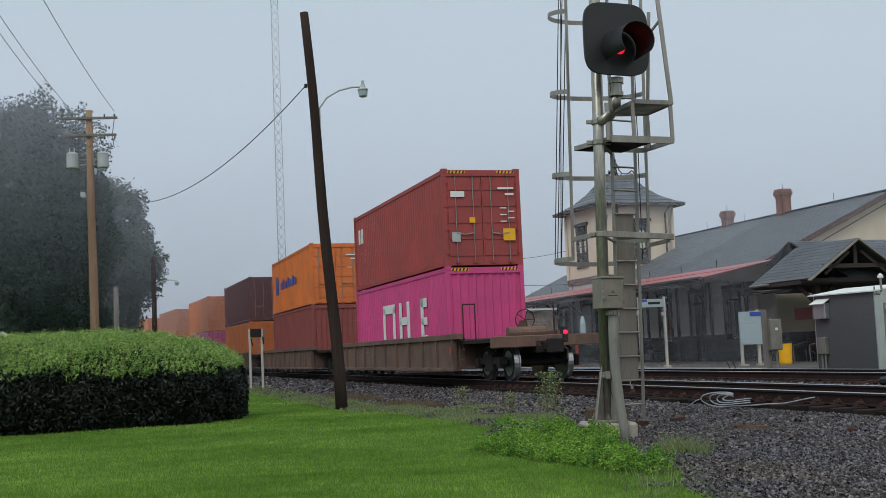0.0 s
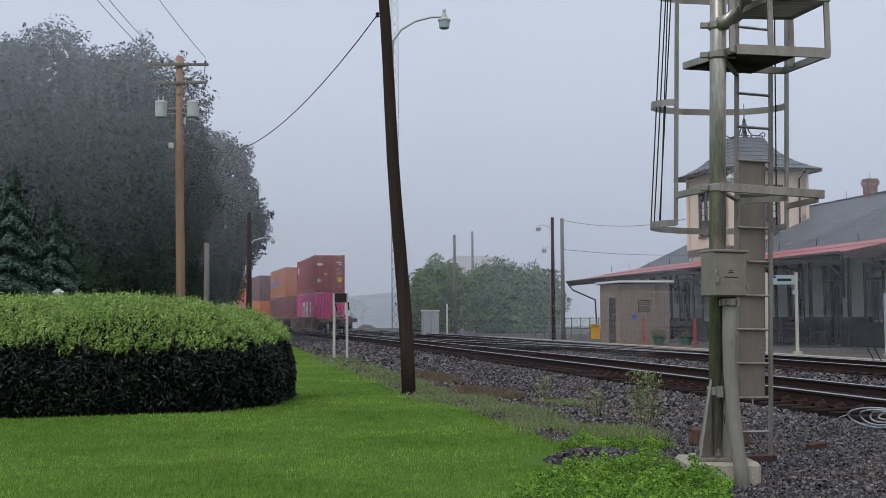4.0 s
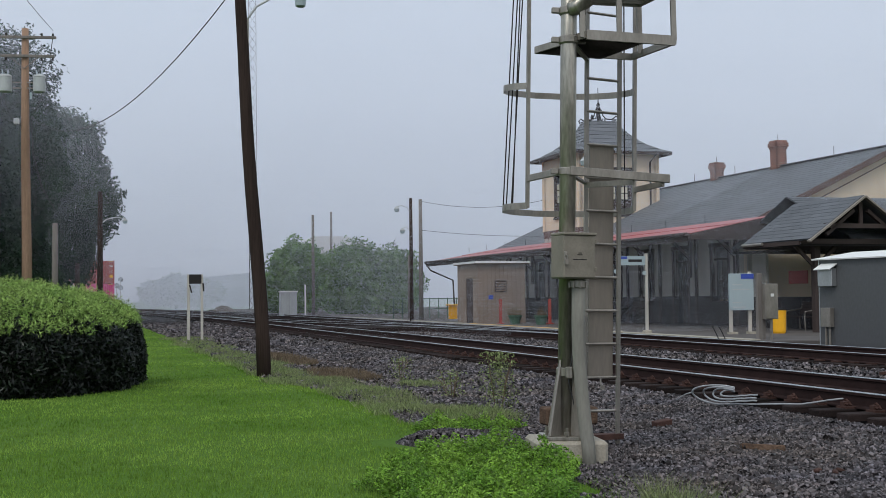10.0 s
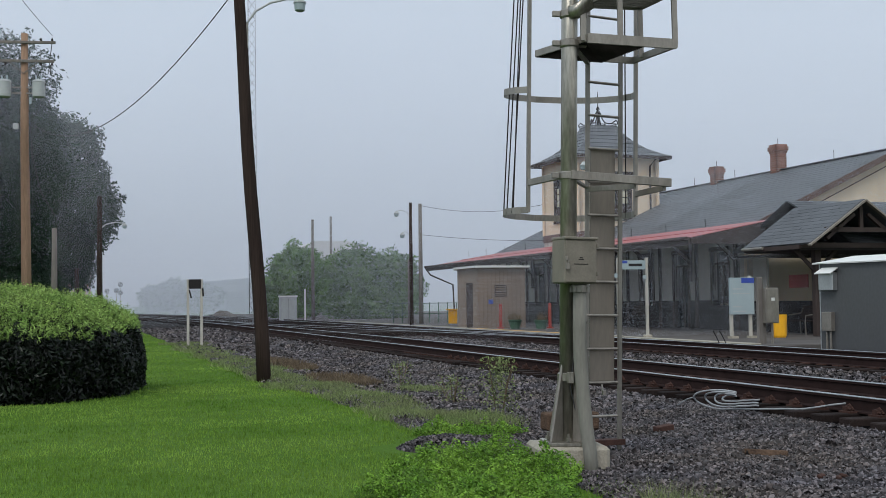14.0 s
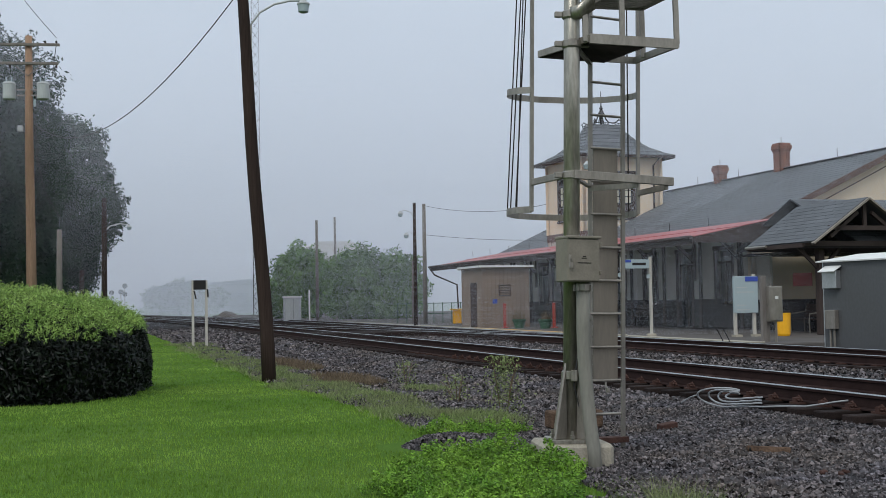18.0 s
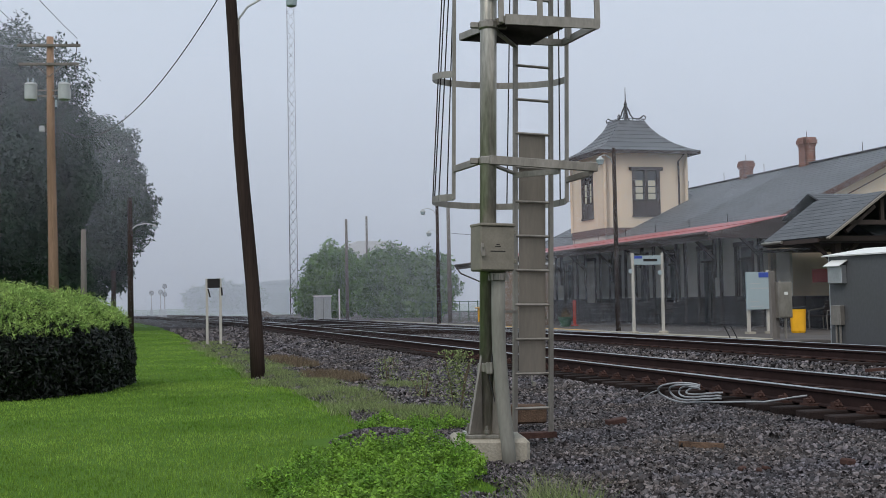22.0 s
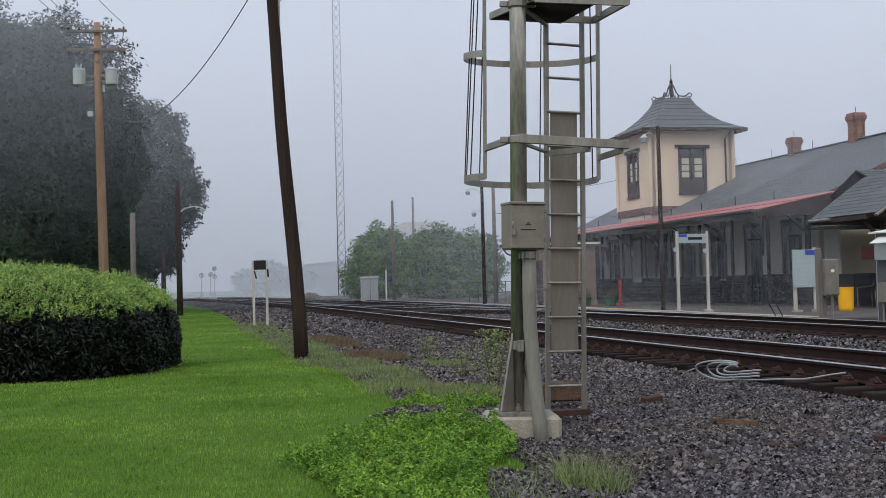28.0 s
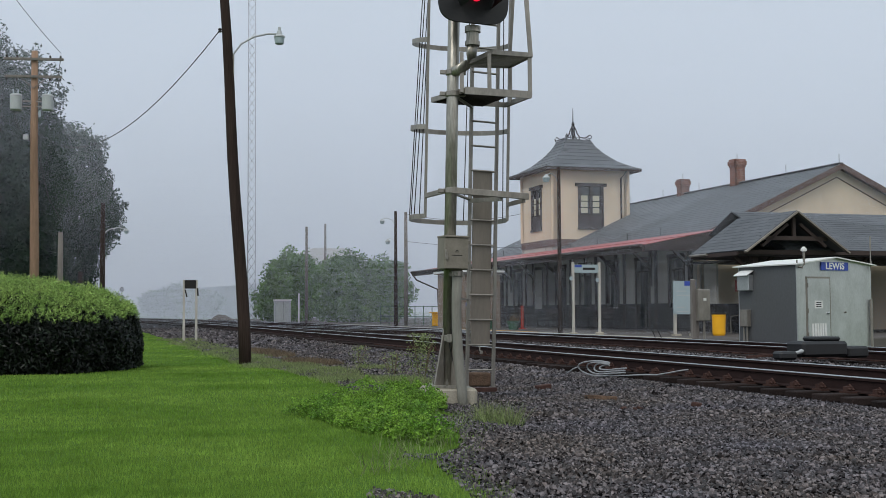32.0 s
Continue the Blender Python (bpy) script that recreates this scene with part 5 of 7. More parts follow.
for i, w in enumerate((0.35, 0.6, 0.3, 0.45)):
    part("text_bar", Geo().box(0.1, -0.0435, 1.48 - 0.14 * i - (0.26 if i > 1 else 0), 0.1 + w, -0.0405, 1.515 - 0.14 * i - (0.26 if i > 1 else 0)), M_TRAFO, nb)

mb = thing("meter_cabinet", at(17.85, 27.4, 0.1), "grey electrical cabinet on a weathered timber post", "cabinet")
part("timber_post", Geo().box(-0.36, 0.0, -0.3, -0.22, 0.12, 1.85), M_POLE3, mb, bevel=0.01)
part("timber_post", Geo().box(-0.2, 0.05, -0.3, -0.1, 0.15, 1.3), M_POLE3, mb, bevel=0.01)
mc = part("cabinet", Geo().box(-0.24, -0.16, 0.62, 0.16, 0.02, 1.56), M_GALV, mb, "grey steel cabinet", bevel=0.012)
part("cabinet_door", Geo().box(-0.22, -0.175, 0.65, 0.14, -0.16, 1.53), M_GALV, mc, bevel=0.004)
part("label_plate", Geo().box(-0.08, -0.18, 1.22, 0.02, -0.1755, 1.3), M_WHITE, mc)
part("lifting_eye", Geo().tube([(-0.15, -0.08, 1.56), (-0.15, -0.08, 1.63)], 0.02, 8), M_GALV, mc)
part("riser", Geo().tube([(0.0, -0.06, 0.62), (0.0, -0.06, -0.3)], 0.035, 8), M_GALV, mb)

bn = thing("litter_bin", at(20.75, 31.4, PZ), "bright yellow plastic litter bin on the platform", "bin")
part("body", Geo().lathe([(0.19, 0.0), (0.215, 0.06), (0.23, 0.62), (0.24, 0.7), (0.22, 0.72), (0.2, 0.68)], 20), M_YELLOW, bn)
part("liner", Geo().lathe([(0.235, 0.69), (0.24, 0.75), (0.2, 0.78), (0.05, 0.77)], 20), M_BLACK, bn, "black bag folded over the rim")


def bench(l, a, rz, metal):
    t = thing("bench", at(l, a, PZ, 0, 0, rz), "dark slatted platform bench with curved metal arms", "bench", "platform benches")
    for i in range(4):
        part("seat_slat", Geo().box(-0.75, -0.2 + 0.11 * i, 0.43, 0.75, -0.11 + 0.11 * i, 0.46), M_TRIM, t, bevel=0.005)
        part("back_slat", Geo().box(-0.75, 0.26 + 0.03 * i, 0.52 + 0.11 * i, 0.75, 0.28 + 0.03 * i, 0.61 + 0.11 * i), M_TRIM, t, bevel=0.005)
    for x in (-0.72, 0.72):
        part("arm", Geo().tube([(x, -0.22, 0.0), (x, -0.24, 0.4), (x, -0.22, 0.62), (x, 0.05, 0.66), (x, 0.3, 0.7), (x, 0.4, 0.95)], 0.022, 8), metal, t, "curved metal arm")
        part("leg", Geo().tube([(x, 0.26, 0.0), (x, 0.24, 0.44)], 0.022, 8), metal, t)


bench(23.1, 33.6, -100, M_GALV)
bench(23.2, 46.0, -90, M_TRUCK)
bench(23.2, 52.4, -90, M_TRUCK)

# ---- whistle board on two white posts ----
wb = thing("lineside_board", at(4.35, 43.4, -0.1), "small dark lineside board on two white posts", "sign")
for x in (-0.24, 0.24):
    part("post", Geo().box(x - 0.045, -0.03, -0.2, x + 0.045, 0.03, 2.42), M_POST, wb, "white painted post", bevel=0.006)
part("board", Geo().box(-0.22, -0.05, 2.08, 0.22, -0.03, 2.42), M_WAIN, wb, "dark weathered board", bevel=0.006)
part("bracket", Geo().bar((-0.2, -0.04, 2.04), (-0.13, -0.06, 1.75), 0.02, 0.05), M_WAIN, wb)
part("bracket", Geo().bar((0.28, -0.02, 2.1), (0.3, -0.02, 1.8), 0.03, 0.06), M_WAIN, wb)

# ---- relay cabinet, pipe, far signals, dirt heap ----
rc = thing("relay_cabinet", at(15.5, 87.0, 0.15), "pale grey relay cabinet beside the far track", "cabinet")
part("body", Geo().box(-0.6, -0.4, 0, 0.6, 0.4, 1.75), M_TRAFO, rc, bevel=0.02)
part("cap", Geo().box(-0.66, -0.46, 1.75, 0.66, 0.46, 1.85), M_WHITE, rc)
part("door_seam", Geo().box(-0.01, -0.41, 0.1, 0.01, -0.4, 1.65), M_TRUCK, rc)
solo("pipe_post", Geo().tube([(0, 0, -0.2), (0, 0, 2.3)], 0.06, 10), M_WHITE, at(16.6, 86, 0.15), "slim white pipe post", "post")


def far_signal(l, a, h, two):
    t = thing("colour_signal", at(l, a, 0.1), "distant mast signal with two round black heads", "signal mast", "distant signals")
    part("post", Geo().tube([(0, 0, 0), (0, 0, h)], 0.07, 10), M_GALV, t)
    for z in ((h - 0.2, h - 1.4) if two else (h - 0.2,)):
        hd = part("head", Geo().lathe([(0.0, -0.03), (0.36, -0.03), (0.36, 0.03), (0.0, 0.03)], 24), M_TRUCK, t, m=pose(0, -0.25, z, 90))
        part("case", Geo().lathe([(0.17, -0.3), (0.2, 0.0)], 14), M_TRUCK, hd)
    part("base_box", Geo().box(-0.25, -0.25, 0, 0.25, 0.25, 1.0), M_TRAFO, t)


far_signal(5.2, 176, 3.6, False)
far_signal(6.5, 176, 3.7, False)
far_signal(7.15, 178.5, 4.6, True)
heap = Geo().lathe([(1.7, -0.2), (1.35, 0.12), (0.9, 0.42), (0.45, 0.62), (0.15, 0.66)], 24)
heap.v = [(x + 0.25 * noise.noise((x, y, z)), y, z + 0.22 * noise.noise((x * 1.3, y * 1.3, z + 5))) for x, y, z in heap.v]
solo("dirt_heap", heap, M_DIRT, at(15.5, 125, 0.1), "low heap of brown spoil beside the tracks", "spoil heap", smooth=True)

# ---- railing beyond the shed ----
rail_ = thing("platform_railing", at(19.5, 66, PZ), "green metal platform railing", "railing")
for i in range(9):
    part("post", Geo().tube([(-1.6 + i * 0.55, 0, 0), (-1.6 + i * 0.55, 0, 1.2)], 0.025, 6), M_GREEN, rail_)
for z in (0.55, 1.15):
    part("rail", Geo().tube([(-1.6, 0, z), (2.8, 0, z)], 0.022, 6), M_GREEN, rail_)
solo("yellow_barrier", Geo().box(0, 0, 0, 0.5, 0.1, 0.75).box(-0.1, -0.1, 0.75, 0.6, 0.3, 0.82), M_YELLOW, at(20.15, 62.5, PZ), "yellow and white equipment barrier", "barrier", bevel=0.02)
solo("white_hut", Geo().box(0, 0, 0, 0.78, 0.9, 1.62).prism([(-0.05, 1.62), (0.83, 1.62), (0.83, 1.68), (-0.05, 1.72)], -0.06, 0.96), M_WHITE, at(-0.68, 72, -0.1), "narrow pale equipment hut half hidden behind the hedge", "hut")

bird = thing("birdhouse", Matrix.Translation((-10.75, 34.0, 0.0)), "small white birdhouse on a slim post behind the hedge", "birdhouse")
part("post", Geo().tube([(0, 0, -0.3), (0, 0, 2.02)], 0.03, 8), M_WHITE, bird)
part("box", Geo().box(-0.1, -0.1, 2.0, 0.1, 0.1, 2.2), M_WHITE, bird, bevel=0.006)
part("roof", Geo().prism([(-0.15, 2.19), (0.15, 2.19), (0.0, 2.29)], -0.14, 0.14), M_WHITE, bird)
part("entrance", Geo().lathe([(0.0, 0), (0.025, 0), (0.025, 0.006), (0.0, 0.006)], 12), M_BLACK, bird, m=pose(0, -0.1, 2.1, 90))

# ---- pale warehouse far away ----
wh = thing("warehouse", at(34, 215, 0.0), "pale warehouse with a low gabled roof, lost in the fog", "building")
part("wall", Geo().prism([(-16, 0), (16, 0), (16, 5), (-16, 5)], 0, 14), M_WALLFAR, wh)
part("roof", Geo().prism([(-17, 5), (17, 5), (0, 6.4)], -0.5, 14.5), M_TRAFO, wh)
for i in range(5):
    part("door", Geo().box(-13 + i * 6, -0.12, 0, -9.5 + i * 6, -0.01, 3.6), M_TRAFO, wh)
wh2 = thing("warehouse", at(33, 152, 0.0), "pale grain shed with a rounded roof, lost in the fog", "building")
part("wall", Geo().prism([(-6, 0), (6, 0), (6, 7), (4.5, 8.6), (2, 9.6), (-2, 9.6), (-4.5, 8.6), (-6, 7)], 0, 14), M_WALLFAR, wh2)

# ---- lattice mast ----
lat = thing("lattice_mast", Matrix.Translation((-4.55, 150, 0.0)), "tall thin lattice radio mast fading into the fog", "radio mast")
LH = 75
for k in range(3):
    an = 2.094 * k
    part("leg", Geo().tube([(0.64 * math.cos(an), 0.64 * math.sin(an), 0), (0.56 * math.cos(an), 0.56 * math.sin(an), LH)], 0.04, 5), M_TRUCK, lat)
g = Geo()
for i in range(60):
    z = i * LH / 60
    for k in range(3):
        a0, a1 = 2.094 * k, 2.094 * (k + 1)
        g.bar((0.6 * math.cos(a0), 0.6 * math.sin(a0), z), (0.6 * math.cos(a1), 0.6 * math.sin(a1), z + LH / 60), 0.03, 0.03)
        g.bar((0.6 * math.cos(a1), 0.6 * math.sin(a1), z), (0.6 * math.cos(a0), 0.6 * math.sin(a0), z + LH / 60), 0.03, 0.03)
part("lattice", g, M_TRUCK, lat)

# ---- coil of cable, brick and switch machine by the track ----
g = Geo()
for k in range(4):
    pts = []
    ru, rz, cu = 0.34 - 0.07 * k, 0.115 - 0.026 * k, 0.36 + 0.05 * k
    for i in range(28):
        an = 0.9 + 4.0 * i / 27
        pts.append((cu + ru * math.cos(an), 0.05 * math.sin(an * 2 + k) + 0.02 * k, 0.1 + rz * math.sin(an) + 0.006 * k))
    end = pts[-1]
    for i in range(1, 10):
        u = end[0] + i * (0.17 if k == 0 else 0.055 - 0.006 * k)
        lift = 0.02 * max(0, i - 6) if k == 0 else 0.004 * i
        pts.append((u, end[1] + 0.02 * math.sin(i + k), end[2] + lift + (0.009 * i if k == 0 else 0.0) + 0.003 * math.sin(i * 1.7 + k)))
    g.tube(pts, 0.0115, 6)
g.tube([(0.03, 0, 0.12), (-0.1, 0.02, 0.08), (-0.22, 0.0, 0.0)], 0.008, 6)
solo("cable_coil", g, M_CABLE, at(7.42, 13.15, 0.06, 0, 0, -59), "loose coil of grey signal cable lying along the tie ends", "cable", smooth=True)
solo("brick_piece", Geo().box(-0.11, -0.05, 0, 0.11, 0.05, 0.065), M_RUST, at(6.29, 11.8, bed_z(6.29, 11.8) + 0.01, 4, -6, 8), "broken red-brown brick lying on the ballast", "brick", bevel=0.008)
solo("rusty_plate", Geo().box(-0.16, -0.1, 0, 0.18, 0.1, 0.03), M_RUST, Matrix.Translation((5.35, 11.6, -0.06)) @ pose(0, 0, 0, 8, 5, 35), "rusty iron plate half sunk in the ballast", "scrap", bevel=0.006)
solo("brick_piece", Geo().box(-0.06, -0.04, 0, 0.06, 0.04, 0.06), M_RUST, at(6.6, 8.05, bed_z(6.6, 8.05) + 0.005, 3, 8, 15), "chipped dark red-brown brick lying on the stones", "brick", bevel=0.015)
sm_ = thing("switch_machine", at(12.75, 14.5, 0.12), "black electric switch machine on long ties between the tracks", "switch machine")
part("case", Geo().box(-0.5, -0.28, 0.08, 0.45, 0.28, 0.36), M_BLACK, sm_, bevel=0.05)
part("motor_cover", Geo().box(-0.2, -0.2, 0.36, 0.35, 0.2, 0.44), M_BLACK, sm_, bevel=0.03)
part("crank_case", Geo().box(0.5, -0.2, 0.05, 0.95, 0.2, 0.26), M_BLACK, sm_, bevel=0.04)
part("throw_rod", Geo().bar((-0.5, -0.05, 0.14), (-1.5, -0.05, 0.1), 0.06, 0.04), M_RUST, sm_)
part("junction", Geo().box(-1.1, -0.5, 0.05, -0.75, -0.2, 0.2), M_BLACK, sm_, bevel=0.04)
part("hose", Geo().tube([(-0.75, -0.35, 0.15), (-0.6, -0.4, 0.2), (-0.5, -0.2, 0.2)], 0.03, 8), M_TRAFO, sm_)
for x, y, r in ((5.78, 8.22, 10), (5.86, 8.1, 60), (5.98, 8.2, 120)):
    solo("brick_shard", Geo().box(-0.03, -0.02, 0, 0.035, 0.025, 0.03), M_RUST, at(x, y, bed_z(x, y) + 0.01, 12, -9, r), "small red brick shard among the stones", "brick", "brick shards", bevel=0.008)
solo("timber_offcut", Geo().box(-0.32, -0.1, -0.02, 0.3, 0.1, 0.17), M_OLDWOOD, at(5.15, 11.75, 0.03, 2, 1, 3), "rotten brown timber offcut behind the ladder foot", "timber", bevel=0.02)
solo("sunken_timber", Geo().box(-0.2, -0.05, -0.03, 0.2, 0.05, 0.035), M_OLDWOOD, at(6.13, 9.56, bed_z(6.13, 9.56) + 0.02, -14, 3, -22), "dark rotten timber end sunk in the ballast", "timber", bevel=0.01)
rods = thing("leaning_rods", at(16.15, 27.2, 0.1), "two thin black rods leaning beside the far track", "rods")
for x in (-0.06, 0.13):
    part("rod", Geo().tube([(x + 0.14, 0, 0), (x, 0.02, 0.3), (x - 0.09, 0.03, 0.46)], 0.013, 6), M_BLACK, rods)

# ---- the container train ----
def corrugated(material, name):
    """Corrugated box of a container, doors left open at y = 0."""
    g = Geo()
    W, L, H, p, dpt = 1.2, 12.15, 2.78, 0.278, 0.036
    for s in (-1, 1):
        pts = []
        y = 0.12
        while y < L - 0.15:
            pts += [(s * W, y), (s * W, y + 0.075), (s * (W - dpt), y + 0.14), (s * (W - dpt), y + 0.21)]
            y += p
        pts.append((s * W, L - 0.05))
        k = len(pts)
        vs = [(x, yy, z) for z in (0.14, H) for x, yy in pts]
        g.add(vs, [((i, i + 1, k + i + 1, k + i) if s > 0 else (i + 1, i, k + i, k + i + 1)) for i in range(k - 1)])
    g.box(-W + 0.04, 0.06, 0.05, W - 0.04, L - 0.05, H - 0.02)
    g.box(-W, 0.02, H, W, L, H + 0.06)
    return g.mesh(name)


def end_waves(y, depth):
    g = Geo()
    pts = []
    x = -1.12
    while x < 1.1:
        pts += [(x, y), (x + 0.08, y), (x + 0.13, y + depth), (x + 0.2, y + depth)]
        x += 0.25
    pts.append((1.12, y))
    k = len(pts)
    g.add([(xx, yy, z) for z in (0.14, 2.72) for xx, yy in pts], [(i, i + 1, k + i + 1, k + i) for i in range(k - 1)])
    return g


MESHES = {}


def container(material, colour, door=True, stripes=False, marks=()):
    key = material.name
    t = thing("shipping_container", Matrix(), f"{colour} corrugated steel shipping container riding on the train", "container", "containers on the train")
    if key not in MESHES:
        MESHES[key] = corrugated(material, "body")
    part("body", MESHES[key], material, t)
    fr = Geo()
    for x in (-1.16, 1.16):
        fr.box(x - 0.06, 0.0, 0.1, x + 0.06, 0.14, 2.8).box(x - 0.06, 12.05, 0.1, x + 0.06, 12.19, 2.8).box(x - 0.05, 0.1, 2.74, x + 0.05, 12.1, 2.86).box(x - 0.05, 0.1, 0.02, x + 0.05, 12.1, 0.16)
    fr.box(-1.1, 0.0, 2.68, 1.1, 0.12, 2.86).box(-1.1, 0.0, 0.02, 1.1, 0.12, 0.16)
    part("frame", fr, material, t)
    for x in (-1.13, 1.13):
        for y in (0.08, 12.11):
            for z in (0.06, 2.84):
                part("corner_casting", Geo().box(x - 0.09, y - 0.09, z - 0.06, x + 0.09, y + 0.085, z + 0.058), material, t)
    if door:
        for s in (-1, 1):
            g = Geo()
            x0, x1 = (-1.1, -0.01) if s < 0 else (0.01, 1.1)
            g.box(x0, 0.03, 0.16, x1, 0.06, 2.68)
            for i in range(5):
                g.box(x0 + 0.05, 0.012, 0.3 + 0.49 * i, x1 - 0.05, 0.03, 0.62 + 0.49 * i)
            d = part("door", g, material, t, "ribbed container door")
            for x in (0.28, 0.82):
                xx = s * x
                rod = part("lock_rod", Geo().tube([(xx, -0.012, 0.1), (xx, -0.012, 2.74)], 0.015, 8), M_GALV, d, "galvanised locking rod")
                for z in (0.08, 2.68):
                    part("cam_keeper", Geo().box(xx - 0.06, -0.04, z, xx + 0.06, 0.02, z + 0.08), material, rod)
                part("handle", Geo().bar((xx, -0.03, 0.98), (xx + (0.36 if x < 0.5 else -0.3) * s, -0.03, 0.93), 0.02, 0.035), M_GALV, rod)
            for z in (0.35, 1.05, 1.75, 2.45):
                part("hinge", Geo().box(s * 1.13 - 0.06, -0.014, z, s * 1.13 + 0.06, 0.02, z + 0.1), material, d)
    else:
        part("end_wall", end_waves(0.03, 0.05), material, t, "corrugated end wall")
    if stripes:
        for x0 in (-1.05, 0.5):
            b = part("hazard_stripe", Geo().box(x0, -0.006, 2.76, x0 + 0.55, -0.001, 2.84), M_YELLOW, t, "yellow and black height warning")
            for i in range(5):
                part("black_bar", Geo().add([(x0 + 0.02 + 0.11 * i, -0.009, 2.76), (x0 + 0.07 + 0.11 * i, -0.009, 2.76), (x0 + 0.1 + 0.11 * i, -0.009, 2.84), (x0 + 0.05 + 0.11 * i, -0.009, 2.84)], [(0, 1, 2, 3)]), M_BLACK, b)
    for nm, mt, (x0, z0, x1, z1), lab in marks:
        part(nm, Geo().box(x0, -0.032, z0, x1, -0.026, z1), mt, t, lab)
    return t


def well_car(last=False):
    t = thing("well_car", Matrix(), "rust-brown intermodal well car with ribbed sides", "rail car", "cars of the train")
    # the well runs from y -1.6 to 14.4 and carries a container at y 0 to 12.19; a platform and a truck at each end
    for s in (-1, 1):
        sd = part("side_sill", Geo().box(s * 1.5 - 0.03, -1.6, 0.28, s * 1.5 + 0.03, 14.4, 1.18), M_CAR, t, "weathered brown side sill")
        part("top_chord", Geo().box(s * 1.5 - 0.1, -2.0, 1.14, s * 1.5 + 0.1, 14.8, 1.3).box(s * 1.5 - 0.12, -1.6, 0.26, s * 1.5 + 0.12, 14.4, 0.36), M_CAR, t, bevel=0.012)
        for i in range(11):
            part("rib", Geo().box(s * 1.5 - 0.1, -1.55 + 1.58 * i, 0.34, s * 1.5 + 0.1, -1.47 + 1.58 * i, 1.16), M_CAR, sd)
    for y in (0.0, 5.9, 11.8):
        part("floor_bar", Geo().box(-1.45, y, 0.3, 1.45, y + 0.4, 0.4), M_CAR, t)
    for y in (-1.65, 14.25):
        part("end_bulkhead", Geo().box(-1.4, y, 0.4, 1.4, y + 0.2, 1.15), M_CAR, t)
    part("deck", Geo().box(-1.4, -4.4, 1.0, 1.4, -1.6, 1.1).box(-1.4, 14.4, 1.0, 1.4, 17.0, 1.1).box(-0.3, -4.7, 0.7, 0.3, -1.6, 1.0).box(-0.3, 14.4, 0.7, 0.3, 17.3, 1.0), M_TRUCK, t, "end platform deck")
    for y in (-3.1, 15.7):
        tr = part("truck_frame", Geo().box(-1.05, y - 1.15, 0.42, -0.93, y + 1.15, 0.62).box(0.93, y - 1.15, 0.42, 1.05, y + 1.15, 0.62).box(-1.0, y - 0.25, 0.35, 1.0, y + 0.25, 0.75).box(-1.08, y - 0.3, 0.25, -0.9, y + 0.3, 0.7).box(0.9, y - 0.3, 0.25, 1.08, y + 0.3, 0.7), M_TRUCK, t, "black cast truck frame", bevel=0.02)
        for dy in (-0.88, 0.88):
            part("axle", Geo().tube([(-1.0, y + dy, 0.455), (1.0, y + dy, 0.455)], 0.08, 10), M_TRUCK, tr)
            for s in (-1, 1):
                wp = pose(s * 0.75, y + dy, 0.455, 0, -90 * s, 0)
                part("wheel", Geo().lathe([(0.0, -0.07), (0.2, -0.06), (0.36, -0.07), (0.45, -0.07), (0.45, 0.09), (0.3, 0.05), (0.0, 0.05)], 28), M_TRUCK, tr, "dark cast steel wheel", m=wp)
                part("wheel_tread", Geo().lathe([(0.451, -0.068), (0.46, -0.068), (0.456, 0.06), (0.49, 0.07), (0.49, 0.098), (0.451, 0.1)], 28), M_WHEEL, tr, "bright worn tread and flange", m=wp)
            part("journal_box", Geo().box(-1.12, y + dy - 0.13, 0.33, -0.92, y + dy + 0.13, 0.58).box(0.92, y + dy - 0.13, 0.33, 1.12, y + dy + 0.13, 0.58), M_TRUCK, tr, bevel=0.02)
        g = Geo()
        for s in (-1, 1):
            for k in range(3):
                g.lathe([(0.075, 0.28), (0.09, 0.33), (0.075, 0.38), (0.09, 0.43), (0.075, 0.48), (0.09, 0.53)], 10, s * 0.99, y - 0.2 + 0.2 * k)
        part("spring", g, M_RUST, tr)
    if last:
        part("end_sill", Geo().box(-1.45, -4.7, 0.85, 1.45, -4.4, 1.15), M_CAR, t, bevel=0.02)
        part("coupler", Geo().box(-0.12, -5.2, 0.75, 0.12, -4.6, 0.98).box(-0.2, -5.35, 0.68, 0.2, -5.1, 1.05), M_TRUCK, t, "black knuckle coupler", bevel=0.03)
        bw = part("brake_stand", Geo().box(0.3, -2.05, 1.1, 0.48, -1.85, 1.6), M_CAR, t)
        ring = Geo().tube([(0.28 * math.cos(a_ * 0.3142), 0, 0.28 * math.sin(a_ * 0.3142)) for a_ in range(21)], 0.018, 6)
        for k in range(5):
            ring.tube([(0, 0, 0), (0.28 * math.cos(k * 1.2566), 0, 0.28 * math.sin(k * 1.2566))], 0.012, 5)
        part("brake_wheel", ring, M_RUST, bw, "rusty hand-brake wheel", m=pose(0.39, -2.12, 1.62))
        for x in (-1.35, -1.0, 1.35):
            part("hand_rail", Geo().tube([(x, -1.9, 0.6), (x, -1.9, 2.1)], 0.02, 6).tube([(x, -1.9, 2.1), (x + (0.35 if x == -1.35 else 0.02), -1.9, 2.1)], 0.02, 6), M_RUST, t)
        for k in range(4):
            part("sill_step", Geo().tube([(-1.42, -2.2, 0.3 + 0.28 * k), (-1.42, -1.75, 0.3 + 0.28 * k)], 0.018, 6), M_RUST, t)
        part("reflector", Geo().box(-1.62, -1.5, 0.75, -1.6, -1.35, 0.95), M_RED, t)
